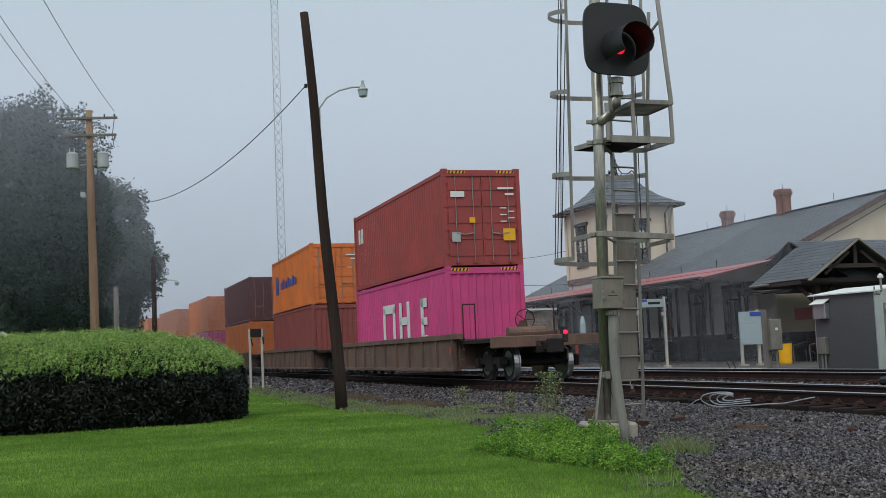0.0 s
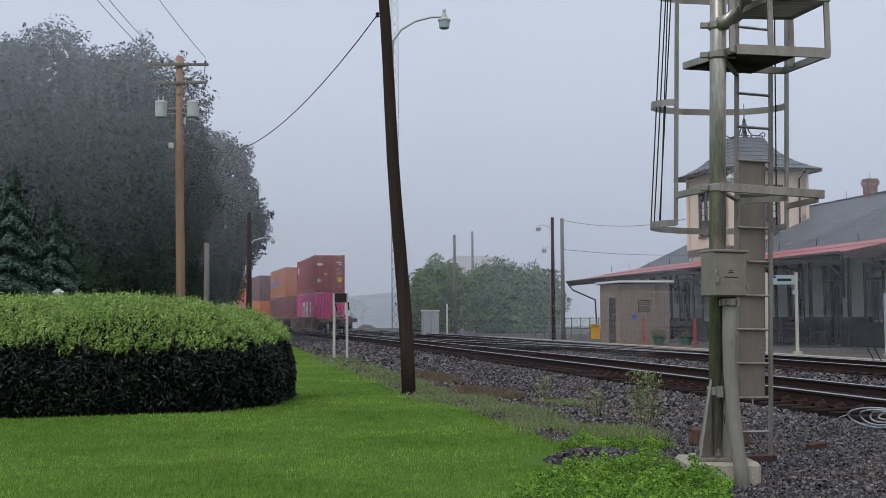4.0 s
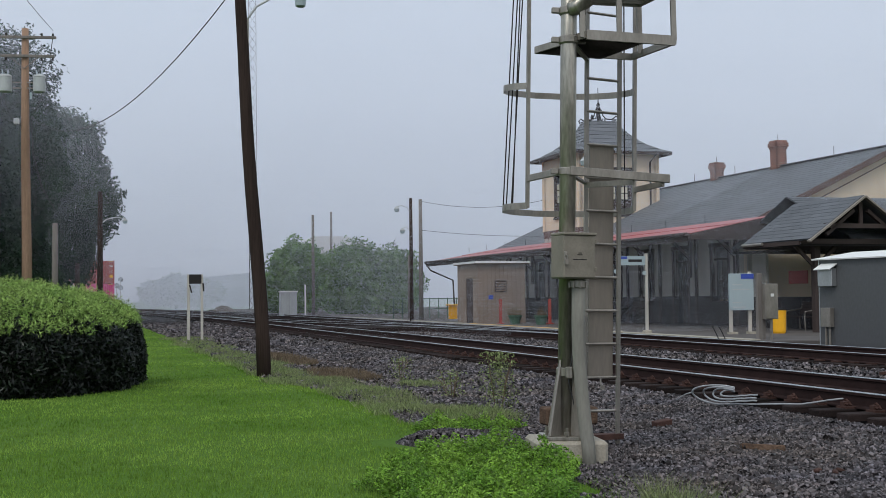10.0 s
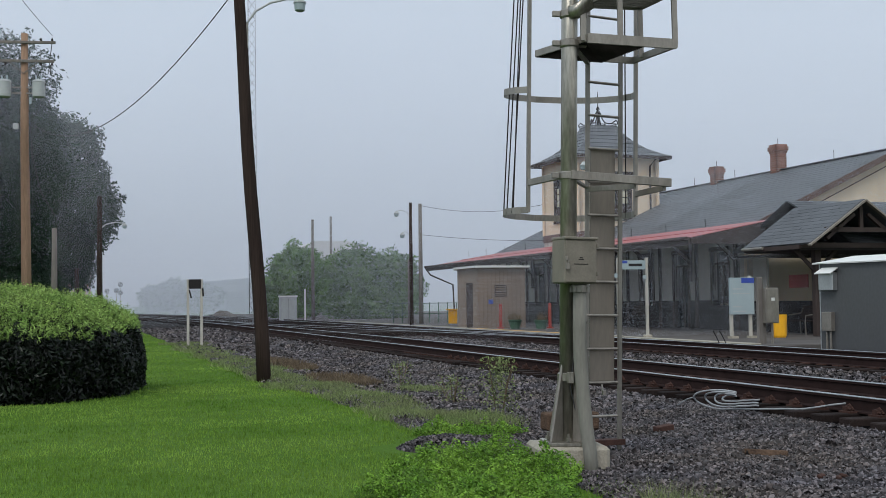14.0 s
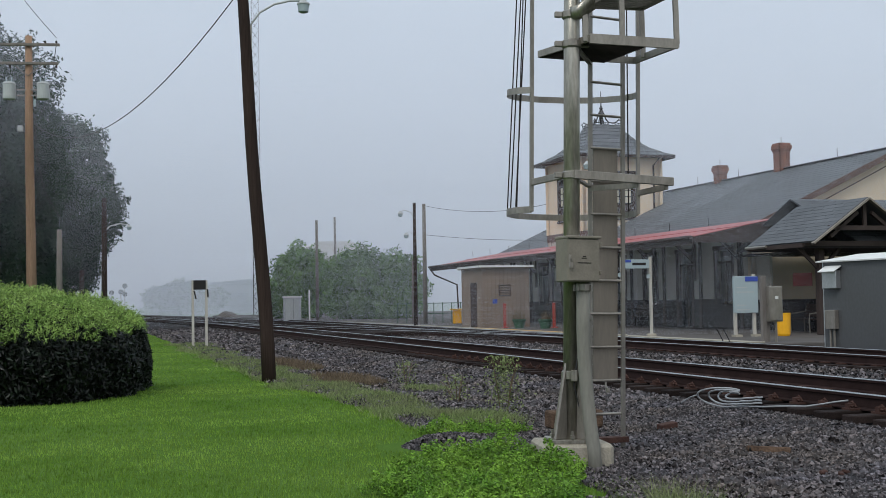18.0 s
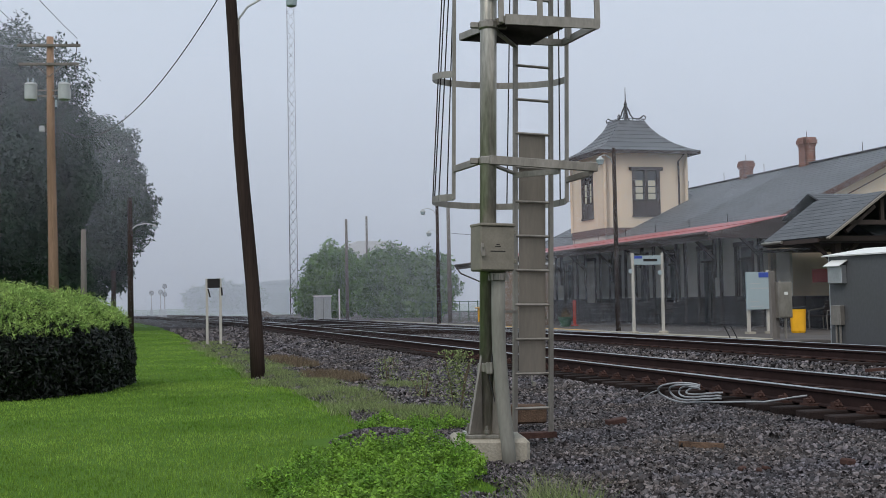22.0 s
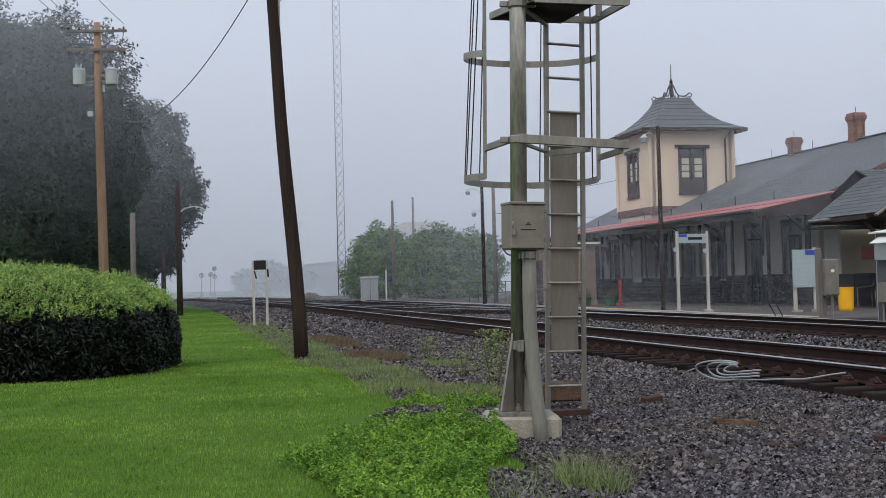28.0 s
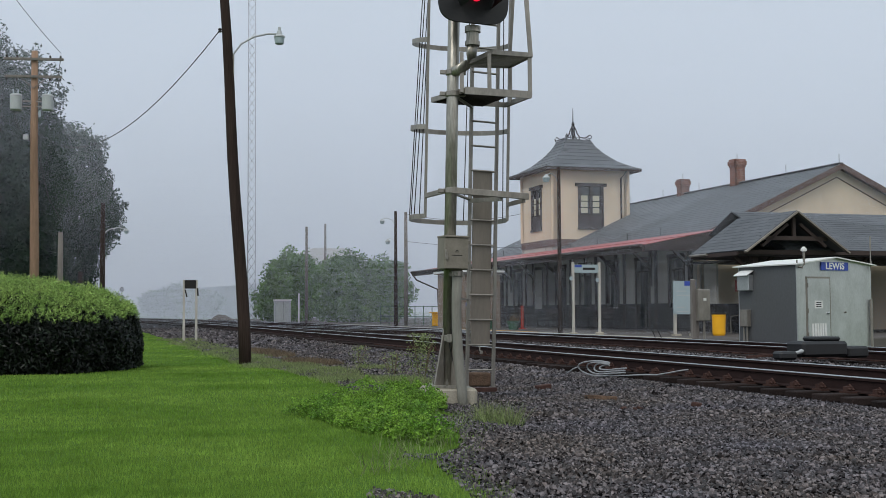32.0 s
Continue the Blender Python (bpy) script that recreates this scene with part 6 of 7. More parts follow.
        part("marker_lamp", Geo().lathe([(0.0, 0.0), (0.06, 0.0), (0.06, 0.03), (0.0, 0.045)], 14), M_REDLAMP, t, "red end-of-train lamp", m=pose(0.5, -4.72, 1.2, 90))
        part("lamp_box", Geo().box(0.42, -4.72, 0.95, 0.58, -4.55, 1.34), M_BLACK, t, bevel=0.01)
        part("hose_bag", Geo().lathe([(0.07, 0.95), (0.08, 1.0), (0.08, 1.4), (0.03, 1.6)], 12, 1.05, -4.6), M_SIGN, t, "pale blue gauge bottle")
        part("air_hose", Geo().tube([(0.4, -4.65, 0.9), (0.45, -4.95, 0.75), (0.42, -5.0, 0.5), (0.4, -4.85, 0.35)], 0.03, 6), M_BLACK, t)
        part("tank", Geo().tube([(-0.2, -2.3, 1.26), (0.9, -2.3, 1.26)], 0.16, 12), M_CAR, t)
    return t


CAR = 22.0
DATA_BARS = [("data_bar", M_WHITE, (0.5, 2.28, 1.0, 2.34), ""), ("data_bar", M_WHITE, (0.72, 2.1, 1.0, 2.16), "")] + [("data_bar", M_WHITE, (0.55 + 0.25 * (i % 2), 1.7 - 0.1 * i, 0.75 + 0.25 * (i % 2), 1.73 - 0.1 * i), "") for i in range(5)]
MARK1 = DATA_BARS + [("logo_shape", M_WHITE, (-0.98, 2.05, -0.55, 2.22), "white logo patch"), ("warning_triangle", M_YELLOW, (-0.42, 1.28, -0.24, 1.44), "yellow warning label"), ("notice_label", M_YELLOW, (0.62, 0.74, 1.0, 1.1), "yellow notice label"), ("plate", M_TRAFO, (-0.98, 0.72, -0.72, 1.0), "grey data plate")]
STACKS = [((C_PINK, "bright magenta", False, True, ()), (C_RED, "rust-red", True, True, MARK1)),
          ((C_BROWN, "dull brown", False, False, ()), (C_ORANGE, "orange", True, False, DATA_BARS[:3])),
          ((C_ORANGE, "orange", True, False, ()), (C_MAROON, "dark maroon", True, False, DATA_BARS)),
          ((C_PINK, "magenta", False, False, ()), (C_ORANGE, "orange", True, False, ())),
          ((C_ORANGE, "orange", False, False, ()), (C_ORANGE, "orange", True, False, ())),
          ((C_BROWN, "dull brown", True, False, ()), (C_ORANGE, "orange", False, False, ())),
          ((C_RED, "rust-red", False, False, ()), (C_ORANGE, "orange", True, False, ())),
          ((C_MAROON, "dark maroon", True, False, ()), (C_RED, "rust-red", False, False, ())),
          ((C_BROWN, "dull brown", False, False, ()), (C_MAROON, "dark maroon", True, False, ()))]
TRAIN = []
for i, (low, high) in enumerate(STACKS):
    TRAIN.append((well_car(i == 0), i, 0.0))
    TRAIN.append((container(*low), i, 0.41))
    TRAIN.append((container(*high), i, 0.41 + 2.9))
# big logo blocks on the sides that face the camera, as plain shapes
for (ob, i, z) in TRAIN:
    if i == 0 and 0 < z < 1:
        for y0, y1, z0, z1 in ((6.2, 6.5, 0.7, 2.0), (6.2, 7.9, 1.8, 2.1), (7.6, 7.9, 0.7, 2.0), (4.3, 4.6, 0.7, 2.1), (5.3, 5.6, 0.7, 2.1), (4.4, 5.5, 1.35, 1.6), (2.6, 2.9, 0.7, 2.1), (2.2, 2.9, 1.82, 2.1), (2.2, 2.9, 1.27, 1.5), (2.2, 2.9, 0.7, 0.95)):
            part("logo_block", Geo().box(-1.222, y0, z0, -1.205, y1, z1), M_WHITE, ob, "pale logo block")
    if i == 0 and z > 1:
        part("logo_block", Geo().box(-1.222, 10.7, 1.75, -1.205, 11.0, 2.3).box(-1.222, 11.15, 1.75, -1.205, 11.4, 2.3), M_WHITE, ob, "white logo block")
    if i == 1 and z > 1:
        for k in range(7):
            part("logo_block", Geo().box(-1.222, 4.2 + 0.75 * k, 1.25, -1.205, 4.7 + 0.75 * k, 1.6 + 0.15 * (k % 2)), M_BLUE, ob, "dark blue logo block")
        part("emblem", Geo().box(-1.222, 10.0, 1.0, -1.205, 10.9, 2.0), M_BLUE, ob)


def rail_pose(a, z):
    d = (bend(a + 0.5) - bend(a - 0.5))
    return TR @ pose(9.25 + bend(a), a, z) @ Matrix.Rotation(-math.atan(d), 4, "Z")


TRAIN_AT = [(0.0, 29.0), (1.0, 44.5), (2.0, 60.5), (3.0, 78.0), (4.5, 101.0), (6.0, 120.0), (7.0, 131.0), (8.0, 140.0), (10.0, 154.0), (13.0, 170.0), (17.0, 186.0), (22.0, 205.0), (32.0, 240.0)]
RTOP = 0.277


def motions():
    for ob, i, z in TRAIN:
        rows = []
        for t, a in TRAIN_AT:
            # a car rides on its two ends
            p, q = rail_pose(a + i * CAR, RTOP + z).translation, rail_pose(a + i * CAR + 12.19, RTOP + z).translation
            d = q - p
            rows.append((t, Matrix.Translation(p) @ Matrix.Rotation(math.atan2(-d.x, d.y), 4, "Z")))
        walk(ob, rows)

# ---- hedge, trees, weeds and grass ----
def leaf_mesh(name, pts, nrm, size, flat=0.6, slim=0.45):
    """Small pointed leaves at pts, facing roughly along nrm."""
    n = len(pts)
    r = rng.normal(size=(n, 3)) * flat + nrm
    r /= np.linalg.norm(r, axis=1, keepdims=True) + 1e-9
    u = np.cross(r, rng.normal(size=(n, 3)))
    u /= np.linalg.norm(u, axis=1, keepdims=True) + 1e-9
    v = np.cross(r, u)
    s = (size * rng.uniform(0.6, 1.35, n))[:, None]
    q = np.stack([pts - u * s, pts + v * s * slim, pts + u * s, pts - v * s * slim], 1).reshape(-1, 3)
    b = np.arange(n)[:, None] * 4
    return bulk(name, q, np.concatenate([b + [0, 1, 2], b + [0, 2, 3]]))


def ball(n):
    d = rng.normal(size=(n, 3))
    return d / np.linalg.norm(d, axis=1, keepdims=True)


HC, HR = np.array((-6.38, 21.5, -0.09)), np.array((4.0, 4.19, 1.72))


def hedge_at(d, grow=1.0):
    """Where a ray from the hedge's heart leaves its clipped outline."""
    q = np.abs(d) / HR
    k = ((q[:, 0] ** 2.6 + q[:, 1] ** 2.6) ** (3.0 / 2.6) + q[:, 2] ** 3.0) ** (-1 / 3.0)
    p = HC + d * k[:, None] * grow
    tuck = 1 - 0.075 * np.clip((0.95 - p[:, 2]) / 0.95, 0, 1)
    p[:, :2] = HC[:2] + (p[:, :2] - HC[:2]) * tuck[:, None]
    return p


hedge = thing("clipped_hedge", Matrix(), "large rounded clipped evergreen hedge with new shoots painted lit on top", "hedge")
core = Geo()
nu, nv = 48, 14
for j in range(nv + 1):
    for i in range(nu):
        th, ph = 2 * math.pi * i / nu, 0.5 * math.pi * j / nv
        d = np.array([[math.cos(th) * math.cos(ph), math.sin(th) * math.cos(ph), math.sin(ph) + 0.001]])
        p = hedge_at(d, 0.955)[0]
        core.v.append((p[0], p[1], p[2]))
core.f += [(j * nu + i, j * nu + (i + 1) % nu, (j + 1) * nu + (i + 1) % nu, (j + 1) * nu + i) for j in range(nv) for i in range(nu)]
part("inner_core", core, M_HEDGE_CORE, hedge, "inner twigs, painted near black for shade", smooth=True)


def hedge_leaves(n, size, lo, hi, up):
    d = ball(n * 3)
    d[:, 2] = np.abs(d[:, 2])
    d = d * HR
    d /= np.linalg.norm(d, axis=1, keepdims=True)
    d = d[(d[:, 1] < 0.45)]
    p = hedge_at(d, 1.0)
    e = hedge_at(d + np.array((0.02, 0, 0)), 1.0) - p
    f = hedge_at(d + np.array((0, 0, 0.02)), 1.0) - p
    nr = np.cross(e, f)
    nr /= np.linalg.norm(nr, axis=1, keepdims=True) + 1e-9
    nr *= np.sign((nr * (p - HC)).sum(1))[:, None]
    bumpy = np.array([noise.noise((x * 0.9, y * 0.9, z * 0.9)) * 0.12 + noise.noise((x * 3.5, y * 3.5, z * 3.5)) * 0.07 for x, y, z in p])
    p = p + nr * (bumpy + rng.uniform(lo, hi, len(p)))[:, None]
    keep = p[:, 2] > -0.16
    p, nr = p[keep][:n], nr[keep][:n]
    nr = nr + np.array((0, 0, up))
    return p, nr


p, nr = hedge_leaves(70000, 0.05, -0.14, 0.02, 0.2)
part("foliage", leaf_mesh("foliage", p, nr, 0.05, 0.9, 0.28), M_HEDGE, hedge, "dense clipped foliage, its shade painted in near black")
p, nr = hedge_leaves(36000, 0.04, -0.06, 0.05, 0.0)
tuft_ = np.array([noise.noise((x * 2.6, y * 2.6, z * 2.6)) for x, y, z in p])
# the painted-bright shoots go where the hedge faces up to the sky
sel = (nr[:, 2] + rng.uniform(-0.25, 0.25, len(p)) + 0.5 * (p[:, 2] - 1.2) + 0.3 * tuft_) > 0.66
p, nr = p[sel], nr[sel] + np.array((0.35, 0, 0.7)) + rng.normal(size=(sel.sum(), 3)) * 0.35
nr /= np.linalg.norm(nr, axis=1, keepdims=True)
ht = rng.uniform(0.07, 0.26, len(p)) * rng.uniform(0.5, 1.0, len(p))
q, qn = [], []
for k in range(7):
    f = (k + 0.5) / 7
    side = ball(len(p)) * (0.026 * (1 - 0.5 * f))
    q.append(p + nr * (ht * f)[:, None] + side)
    qn.append(side * 40 + nr * 0.3)
part("shoot_layer", leaf_mesh("shoot_layer", np.concatenate(q), np.concatenate(qn), 0.031, 0.5, 0.24), M_SHOOT, hedge, "new green shoots, painted brighter for light from above")


def crown(lobes, n, size, ragged=0.3):
    """Leaf places through rounded lobes, thick at their skins and ragged."""
    out, nrm = [], []
    vol = np.array([l[3] * l[4] * l[5] for l in lobes]) ** 0.67
    for l, k in zip(lobes, (n * vol / vol.sum()).astype(int)):
        d = ball(k)
        r = rng.uniform(0.55, 1.0, k) ** 0.5
        c = d * r[:, None]
        w = np.array([noise.noise((x * 2.2 + l[0], y * 2.2, z * 2.2)) + 0.6 * noise.noise((x * 6 + l[0], y * 6, z * 6)) for x, y, z in d])
        c *= (1 + ragged * w)[:, None]
        hole = np.array([noise.noise((x * 3 + l[0], y * 3 + 9, z * 3)) for x, y, z in c]) > -0.28
        out.append((c * np.array(l[3:6]) + np.array(l[:3]))[hole])
        nrm.append((d + np.array((0, 0, 0.5)))[hole])
    return np.concatenate(out), np.concatenate(nrm)


def tree(x, y, h, lobes, n, size, material, label, trunk=0.35):
    t = thing("tree", Matrix.Translation((x, y, -0.2)), label, "tree")
    g = Geo().tube([(0, 0, -0.3), (0.1, 0, h * 0.25), (-0.1, 0.1, h * 0.5), (0, 0, h * 0.75)], trunk, 12, trunk * 0.3)
    part("trunk", g, M_BARK, t, smooth=True)
    for l in lobes:
        part("limb", Geo().tube([(0, 0, h * 0.2), (l[0] * 0.5, l[1] * 0.5, h * 0.2 + (l[2] - h * 0.2) * 0.6), (l[0], l[1], l[2])], trunk * 0.45, 8, 0.05), M_BARK, t)
    p, nr = crown(lobes, n, size)
    part("crown", leaf_mesh("crown", p, nr, size, 0.9), material, t, "mass of leaves with an uneven outline")
    p, nr = crown([(a, b, c, d * 0.8, e * 0.8, f * 0.82) for a, b, c, d, e, f in lobes], n // 8, size)
    part("inner_leaves", leaf_mesh("inner_leaves", p, nr, size * 2.6, 0.9), material, t, "shaded inner leaves")
    return t


tree(-20, 70, 19, [(-3, 0, 11.5, 7, 6, 7.5), (1.8, 1, 11.4, 5.2, 5.5, 6.6), (-2, -1, 5.5, 7.2, 5, 5.5), (3.2, 0, 8.4, 3.8, 4.5, 4.4), (4.4, 0, 3.2, 2.4, 2.5, 3.2), (1.0, 0, 2.6, 4.5, 3, 3.0)], 190000, 0.135, M_LEAF, "huge dark broadleaf tree fading in the fog", 0.6)
tree(-29.5, 72, 18, [(0, 0, 10.5, 8, 6, 8), (3, -3, 5, 8, 5, 5.5), (-7, 0, 8, 7, 6, 7)], 115000, 0.15, M_LEAF, "huge dark broadleaf tree standing behind the hedge", 0.6)
tree(-22.4, 90, 15, [(5.8, 0, 11.8, 3.4, 3.5, 4.2), (7.0, 0, 8.6, 3.0, 3.0, 3.4), (5.4, 0, 5.2, 2.9, 3.0, 3.2), (2.2, 0, 8.2, 3.8, 3, 3.8)], 42000, 0.17, M_LEAF, "ragged broadleaf tree at the edge of the tracks", 0.35)
tree(6.2, 92, 6.2, [(-1.2, 0, 3.3, 2.8, 2.6, 2.8), (1.6, 0, 3.0, 2.8, 2.6, 2.6), (0.2, -0.5, 1.6, 3.6, 2.6, 1.8)], 20000, 0.17, M_LEAF2, "round green shrubby tree beside the far track", 0.18)
tree(0.8, 104, 7, [(0, 0, 4.0, 2.8, 2.6, 2.9), (-0.6, 0, 2.0, 3.0, 2.6, 2.2), (2.0, 0, 3.2, 2.2, 2.2, 2.4)], 16000, 0.19, M_LEAF2, "round green shrubby tree farther off in the fog", 0.18)
tree(-19, 205, 8, [(-3.2, 0, 2.8, 3.0, 3, 2.2), (0, 0, 3.4, 3.6, 3, 2.5), (4, 0, 2.9, 4.0, 3, 2.2)], 9000, 0.5, M_LEAF2, "pale trees almost lost in the fog", 0.3)
tree(60, 100, 15, [(0, 0, 9, 6, 6, 5), (6, 0, 9, 6, 5, 5)], 14000, 0.35, M_LEAF, "broadleaf tree rising behind the station roof", 0.4)

# conifers behind the hedge
def conifer(x, y, h, r, n, material, label):
    t = thing("conifer", Matrix.Translation((x, y, -0.2)), label, "tree")
    part("trunk", Geo().tube([(0, 0, -0.2), (0, 0, h * 0.97)], 0.16, 10, 0.03), M_BARK, t)
    f = rng.uniform(0, 1, n) ** 0.6
    an = rng.uniform(0, 2 * math.pi, n)
    tier = 0.74 + 0.26 * np.cos(f * 62 + 1.5 * np.sin(an * 3))
    rad = r * f * tier * rng.uniform(0.45, 1.0, n) ** 0.4 * (1 + 0.18 * np.sin(an * 7))
    p = np.stack([rad * np.cos(an), rad * np.sin(an), h * (1 - f) + 0.2 - 0.25 * rad], 1)
    part("needles", leaf_mesh("needles", p, np.stack([np.cos(an) * 0.5, np.sin(an) * 0.5, 0.8 + 0 * an], 1), 0.085, 0.5), material, t, "drooping tiers of needles")


conifer(-16.1, 45.5, 7.4, 2.6, 30000, M_NEEDLE, "blue-green spruce behind the hedge")
conifer(-15.9, 50.0, 6.6, 2.2, 24000, M_NEEDLE, "smaller green spruce beside the tall one")


def ground_pts(n, l0, l1, a0, a1, power=1.0):
    a = a0 + (a1 - a0) * rng.uniform(0, 1, n) ** power
    l = rng.uniform(l0, l1, n)
    return l, a


def blades(name, l, a, z, height, width, material, label, category, lean=0.35):
    """Thin upright blades of grass standing at the places given."""
    n = len(l)
    x, y = l * math.cos(TH) - a * math.sin(TH), l * math.sin(TH) + a * math.cos(TH)
    an = rng.uniform(0, 2 * math.pi, n)
    h = height * rng.uniform(0.55, 1.3, n)
    w = width
    dx, dy = np.cos(an) * w / 2, np.sin(an) * w / 2
    lx, ly = rng.normal(size=n) * lean * h, rng.normal(size=n) * lean * h
    v = np.stack([np.stack([x - dx, y - dy, z - 0.01], 1), np.stack([x + dx, y + dy, z - 0.01], 1), np.stack([x + lx, y + ly, z + h], 1)], 1).reshape(-1, 3)
    me = bulk(name, v, np.arange(n * 3).reshape(-1, 3))
    return solo(name, me, material, Matrix(), label, category, kind="stuff")


# blades spread ever thinner and broader with the distance
far_ = 5.4 * (75.0 / 5.4) ** rng.uniform(0, 1, 430000) - 3.0
side_ = 0.3 + (far_ + 2.0) * rng.uniform(-0.56, 0.3, len(far_))
l, a = side_ * math.cos(TH) + far_ * math.sin(TH), far_ * math.cos(TH) - side_ * math.sin(TH)
gz = np.array([ground_z(x, y) for x, y in zip(l, a)])
bz = np.array([bed_z(x, y) for x, y in zip(l, a)])
thin = rng.uniform(0, 1, len(l)) < np.clip((gz - bz) * 9 + 0.35, 0, 1)
k = (gz > bz - 0.03) & thin & (((l - 3.4) / 0.6) ** 2 + ((a - 11.15) / 0.5) ** 2 > 1)
blades("grass", l[k], a[k], np.maximum(gz, bz)[k], 0.03, 0.0035 + 0.0009 * a[k], M_BLADE, "short mown lawn grass", "grass")

# weeds on the mound by the mast, dry tufts on the bank
l, a = ground_pts(330000, 1.3, 5.2, 5.2, 13.2)
m_ = np.array([noise.noise((x * 1.1, y * 1.1, 7.0)) + 0.5 * noise.noise((x * 3.1, y * 3.1, 2.0)) for x, y in zip(l, a)])
lump = np.array([noise.noise((x * 4.5, y * 3.2, 5.0)) + 0.6 * noise.noise((x * 10, y * 7, 9.0)) for x, y in zip(l, a)])
left_ = l > np.interp(a, (5.2, 6.8, 8.6, 9.4, 10.2), (2.5, 2.3, 2.05, 2.5, 3.05)) + 0.16 * m_
right_ = l < np.interp(a, (5.2, 7.0, 8.0, 9.4, 10.3), (2.75, 3.05, 3.6, 3.85, 3.7)) + 0.22 * m_
row_ = 1 - ((l - 4.2) / 0.75) ** 2 - ((a - 12.3) / 0.3) ** 2
gap_ = (0.6 * m_ + lump) > -0.42
k = (left_ & right_ & gap_ & (a < 10.15 + 0.2 * m_)) | ((row_ + 0.5 * m_) > 0.1)
l, a, m_, lump = l[k], a[k], m_[k], lump[k]
top_ = np.clip(0.1 + 0.07 * m_ + 0.17 * lump, 0.015, 0.34)
hz = top_ * (1 - 0.75 * rng.uniform(0, 1, len(l)) ** 1.6)
z = np.array([max(ground_z(x, y), bed_z(x, y)) for x, y in zip(l, a)]) + hz
P3 = np.stack([l * math.cos(TH) - a * math.sin(TH), l * math.sin(TH) + a * math.cos(TH), z], 1)
solo("weed_patch", leaf_mesh("weed_patch", P3, np.tile((0, -0.25, 0.9), (len(l), 1)), 0.0155, 0.6), M_WEED, Matrix(), "bright green leafy weeds creeping over the stones", "weeds", kind="stuff")


def on_ground(l, a):
    return np.array([max(ground_z(x, y), bed_z(x, y)) for x, y in zip(l, a)])


l, a = ground_pts(26000, 4.3, 6.3, 17, 36)
m_ = np.array([noise.noise((x * 0.9, y * 0.45, 11.0)) for x, y in zip(l, a)])
near_ = np.maximum(1 - ((l - 5.2) / 0.55) ** 2 - ((a - 23.2) / 2.6) ** 2, 1 - ((l - 5.2) / 0.5) ** 2 - ((a - 29.5) / 3.5) ** 2)
k = (near_ + m_) > 0.3
l, a = l[k], a[k]
blades("dry_tufts", l, a, on_ground(l, a), 0.13, 0.006 + 0.0006 * a, M_DRY, "dry reddish grass tufts on the ballast bank", "dry grass", 0.5)
# grey-green grass creeping from the lawn over the stones
l, a = ground_pts(140000, 3.0, 6.3, 12.7, 48, 1.3)
m_ = np.array([noise.noise((x * 1.3, y * 0.7, 21.0)) + 0.5 * noise.noise((x * 4, y * 3, 2.0)) for x, y in zip(l, a)])
band = 1 - np.abs(l - 4.3) / 0.75
tuft = 1.1 - ((l - 5.75) / 0.4) ** 2 - ((a - 19.3) / 1.0) ** 2
k = (np.maximum(band, tuft) + 0.9 * m_ + rng.uniform(-0.5, 0.2, len(l))) > 0.35
l, a = l[k], a[k]
blades("creeping_grass", l, a, on_ground(l, a), 0.09, 0.006 + 0.0005 * a, M_SAGE, "thin grey-green grass creeping over the ballast", "grass", 0.6)
l, a = ground_pts(6000, 3.2, 4.7, 5.6, 7.8)
k = ((l - 3.82) / 0.24) ** 2 + ((a - 6.95) / 0.42) ** 2 < rng.uniform(0.3, 1.1, len(l))
blades("grass_tuft", l[k], a[k], np.array([bed_z(x, y) for x, y in zip(l[k], a[k])]), 0.19, 0.009, M_SAGE, "tuft of pale green grass in the stones", "grass tuft", 0.55)


l, a = ground_pts(2600, 1.6, 4.4, 3.6, 7.2)
k = np.abs(l - (3.3 + 0.45 * (a - 7.0))) < 0.32 * rng.uniform(0.2, 1.2, len(l))
blades("edge_grass", l[k], a[k], on_ground(l[k], a[k]), 0.12, 0.008, M_SAGE, "mixed coarse grass between the weeds and the stones", "grass", 0.55)


def stalk_weed(l, a, h, n):
    t = thing("tall_weed", at(l, a, bed_z(l, a)), "tall straggling weed with small grey-green leaves", "weed", "tall weeds on the bank")
    g = Geo()
    for k in range(5):
        x, y = rng.uniform(-0.16, 0.16), rng.uniform(-0.12, 0.12)
        g.tube([(x * 0.3, y * 0.3, 0), (x, y, h * 0.6), (x * 1.5, y * 1.4, h * rng.uniform(0.75, 1.0))], 0.006, 5)
    part("stems", g, M_DRY, t)
    zz = rng.uniform(0.1, 1.0, n)
    p = np.stack([rng.normal(size=n) * 0.12 * (1.2 - 0.5 * zz), rng.normal(size=n) * 0.1, zz * h], 1)
    part("leaves", leaf_mesh("leaves", p, np.tile((0, 0, 1.0), (n, 1)), 0.022, 0.9), M_SAGE, t)


stalk_weed(5.05, 13.7, 0.75, 900)
stalk_weed(5.3, 16.3, 0.4, 260)
stalk_weed(5.7, 20.5, 0.45, 300)

# ---- morning mist, imitated by rows of thin pale slats, denser with height and distance ----
M_MIST = mat("mist_slat_colour", (0.585, 0.62, 0.70), 1.0, vary=0.02, size=0.05, fine=1, bump=0, spec=0)


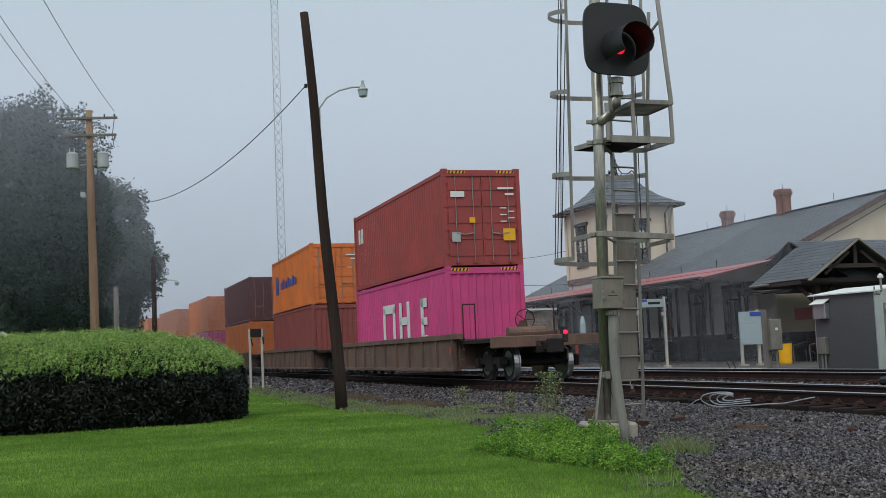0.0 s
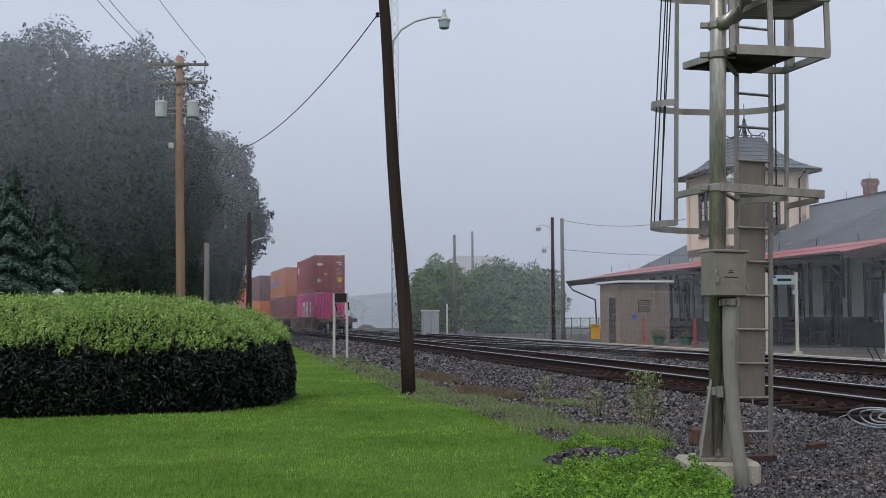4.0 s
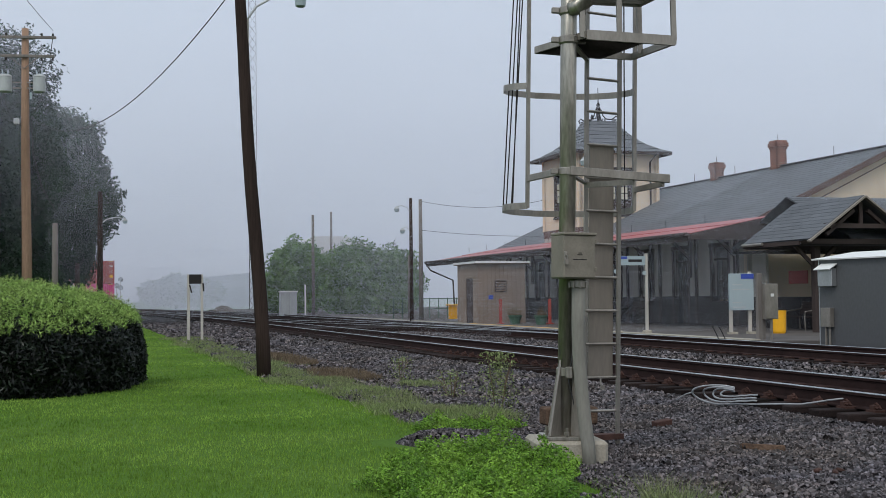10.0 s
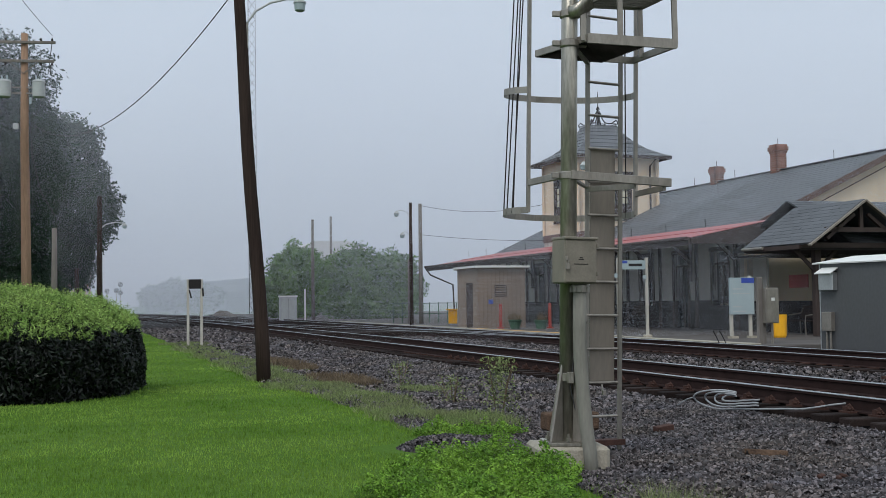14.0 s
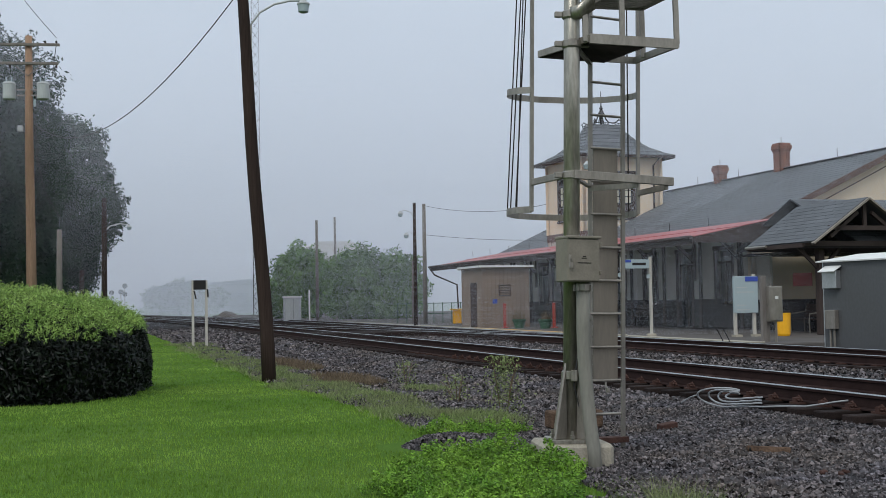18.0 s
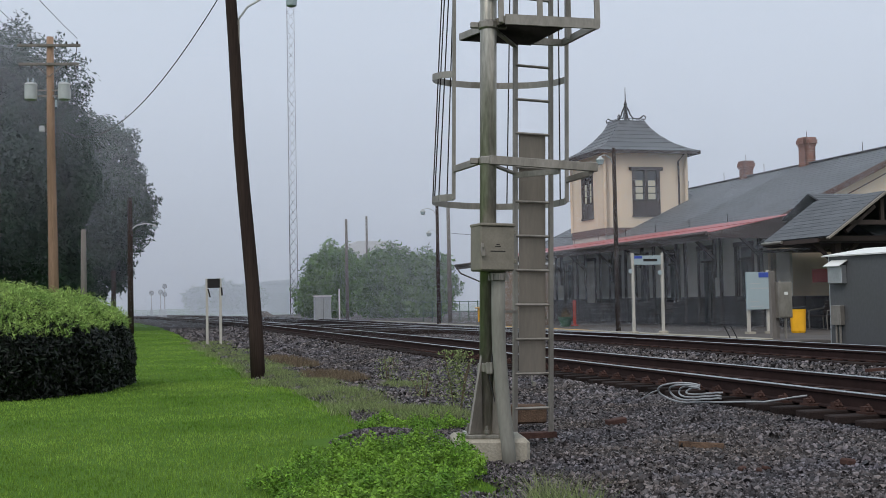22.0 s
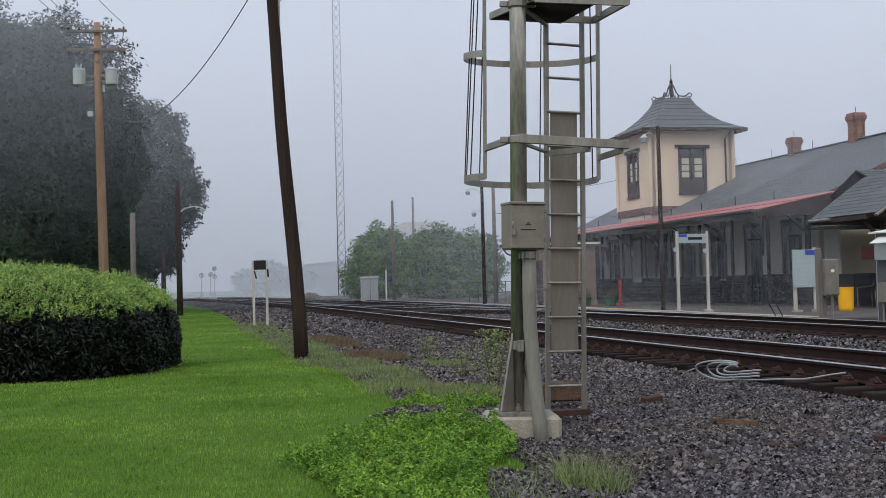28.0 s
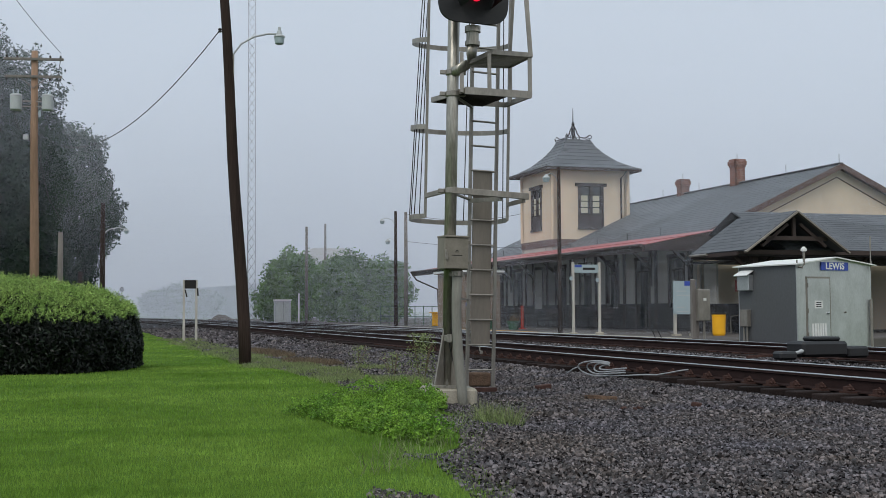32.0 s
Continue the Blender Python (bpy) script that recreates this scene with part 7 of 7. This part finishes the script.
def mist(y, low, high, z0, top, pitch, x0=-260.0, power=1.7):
    """Slats at y; cover grows from low at the ground to high above z0."""
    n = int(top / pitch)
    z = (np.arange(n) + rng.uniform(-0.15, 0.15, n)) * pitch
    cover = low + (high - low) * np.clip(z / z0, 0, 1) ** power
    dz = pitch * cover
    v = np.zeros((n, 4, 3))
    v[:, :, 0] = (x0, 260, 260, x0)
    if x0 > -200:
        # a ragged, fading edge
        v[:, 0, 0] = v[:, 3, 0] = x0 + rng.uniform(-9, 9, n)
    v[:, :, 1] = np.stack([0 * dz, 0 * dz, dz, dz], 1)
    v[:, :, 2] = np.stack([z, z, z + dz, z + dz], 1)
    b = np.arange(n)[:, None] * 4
    me = bulk("mist_slat_bank", v.reshape(-1, 3), np.concatenate([b + [0, 1, 2], b + [0, 2, 3]]))
    return solo("mist_slat_bank", me, M_MIST, Matrix.Translation((0, y, -0.1)), "upright rows of thin pale slats standing in for morning mist", "mist", "banks of morning mist", "stuff")


# the banks at 38 and 51 are added only to brighten the station side
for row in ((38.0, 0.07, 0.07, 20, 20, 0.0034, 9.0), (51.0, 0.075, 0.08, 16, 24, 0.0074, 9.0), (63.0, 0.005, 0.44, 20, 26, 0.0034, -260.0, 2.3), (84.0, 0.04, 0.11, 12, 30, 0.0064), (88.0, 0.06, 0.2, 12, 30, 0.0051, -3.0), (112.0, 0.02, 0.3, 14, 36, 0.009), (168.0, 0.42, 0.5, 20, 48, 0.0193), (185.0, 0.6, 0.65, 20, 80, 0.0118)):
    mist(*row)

# ---- ties, tie plates, and loose ballast stones ----
TIE = Geo().box(-1.3, -0.11, -0.18, 1.3, 0.11, 0.0).mesh("tie", 0.012)
TIE.materials.append(M_TIE)
PLATE = Geo().box(-0.18, -0.09, 0.0, 0.18, 0.09, 0.022).mesh("tie_plate")
PLATE.materials.append(M_RUST)
CLIP = Geo().tube([(-0.09, -0.06, 0.03), (-0.09, 0.02, 0.09), (-0.13, 0.06, 0.05), (-0.16, 0.0, 0.06), (-0.13, -0.06, 0.04)], 0.014, 6).box(-0.17, -0.035, 0.02, -0.08, 0.035, 0.075).mesh("rail_clip")
CLIP.materials.append(M_RUST)


def tie_pose(c, a, z=0.0):
    return pose(c + bend(a), a, z, 0, 0, 0.8 * math.sin(a * 37.0))


for trk, c in ((near_track, 9.25), (far_track, 14.8)):
    for i in range(124):
        a = 2.0 + 0.52 * i
        tie = part("tie", TIE, M_TIE, trk, m=tie_pose(c, a, 0.088 + 0.006 * math.sin(i * 5.3)))
        if a < 30:
            for s in (-0.755, 0.755):
                part("tie_plate", PLATE, M_RUST, tie, m=Matrix.Translation((s, 0, 0.0)))
            if c < 10 and a < 26:
                part("rail_clip", CLIP, M_RUST, tie, m=Matrix.Translation((-0.755, 0, 0.0)))
    g = Geo()
    for i in range(260):
        a = 66.5 + 0.52 * i
        g.box(-1.3, -0.11, -0.1, 1.3, 0.11, 0.088, tie_pose(c, a))
    tagged(part("tie_row", g, M_TIE, trk), kind="stuff")
cw = thing("track_crossing", TR, "dark timber foot crossing between the rails", "crossing", kind="structure")
for i in range(14):
    part("plank", Geo().box(8.6, 44.0 + 0.3 * i, 0.1, 9.9, 44.28 + 0.3 * i, 0.262).box(10.15, 44.0 + 0.3 * i, 0.1, 13.9, 44.28 + 0.3 * i, 0.255).box(14.15, 44.0 + 0.3 * i, 0.1, 15.45, 44.28 + 0.3 * i, 0.262), M_TIE, cw)


def stones(name, n, l0, l1, a0, a1, size, power, label):
    l, a = ground_pts(n, l0, l1, a0, a1, power)
    z = np.array([bed_z(x, y) for x, y in zip(l, a)])
    gz = np.array([ground_z(x, y) for x, y in zip(l, a)])
    k = z > gz - 0.01
    l, a, z = l[k], a[k], z[k]
    n = len(l)
    s = size * rng.uniform(0.5, 1.45, n) * (1 + 0.016 * np.maximum(0, a - 14))
    wedge = np.array(((-1, -1, -0.6), (1, -1, -0.6), (1, 1, -0.6), (-1, 1, -0.6), (-0.5, 0.1, 0.8), (0.6, -0.1, 0.7)), float)
    v = wedge[None] * rng.uniform(0.55, 1.1, (n, 6, 3)) * (s * 0.5)[:, None, None]
    ax = ball(n) * (0.5, 0.5, 1.0)
    ax /= np.linalg.norm(ax, axis=1, keepdims=True)
    an = rng.uniform(0, 6.28, n)
    c_, s_ = np.cos(an)[:, None, None], np.sin(an)[:, None, None]
    ax = ax[:, None, :]
    v = v * c_ + np.cross(np.broadcast_to(ax, v.shape), v) * s_ + ax * (v * ax).sum(-1, keepdims=True) * (1 - c_)
    v += np.stack([l, a, z + s * rng.uniform(-0.05, 0.45, n)], 1)[:, None, :]
    f = np.array([(0, 1, 5), (0, 5, 4), (1, 2, 5), (2, 3, 4), (2, 4, 5), (3, 0, 4)])
    tris = (np.arange(n)[:, None, None] * 6 + f[None]).reshape(-1, 3)
    return solo(name, bulk(name, v.reshape(-1, 3), tris), M_STONE, TR, label, "ballast", kind="stuff")


stones("ballast_stones", 42000, 0.9, 7.0, 0.8, 4.7, 0.028, 1.0, "angular dark ballast stones in front")
stones("ballast_stones", 190000, 1.6, 7.95, 4.6, 14.5, 0.026, 1.0, "angular dark blue-grey ballast stones")
stones("ballast_stones", 56000, 3.2, 7.95, 14.0, 36.0, 0.044, 1.1, "dark ballast stones along the bank")
stones("ballast_stones", 5000, 4.4, 7.8, 7.0, 16.0, 0.045, 1.0, "larger angular ballast stones beside the mast")
stones("ballast_stones", 10000, 8.7, 9.8, 6.0, 40.0, 0.045, 1.2, "ballast stones between the rails")
stones("ballast_stones", 15000, 10.1, 13.5, 9.0, 44.0, 0.045, 1.2, "ballast stones between the two tracks")
stones("ballast_stones", 14000, 3.9, 7.9, 33.0, 75.0, 0.06, 1.3, "dark ballast stones farther along the bank")

motions()
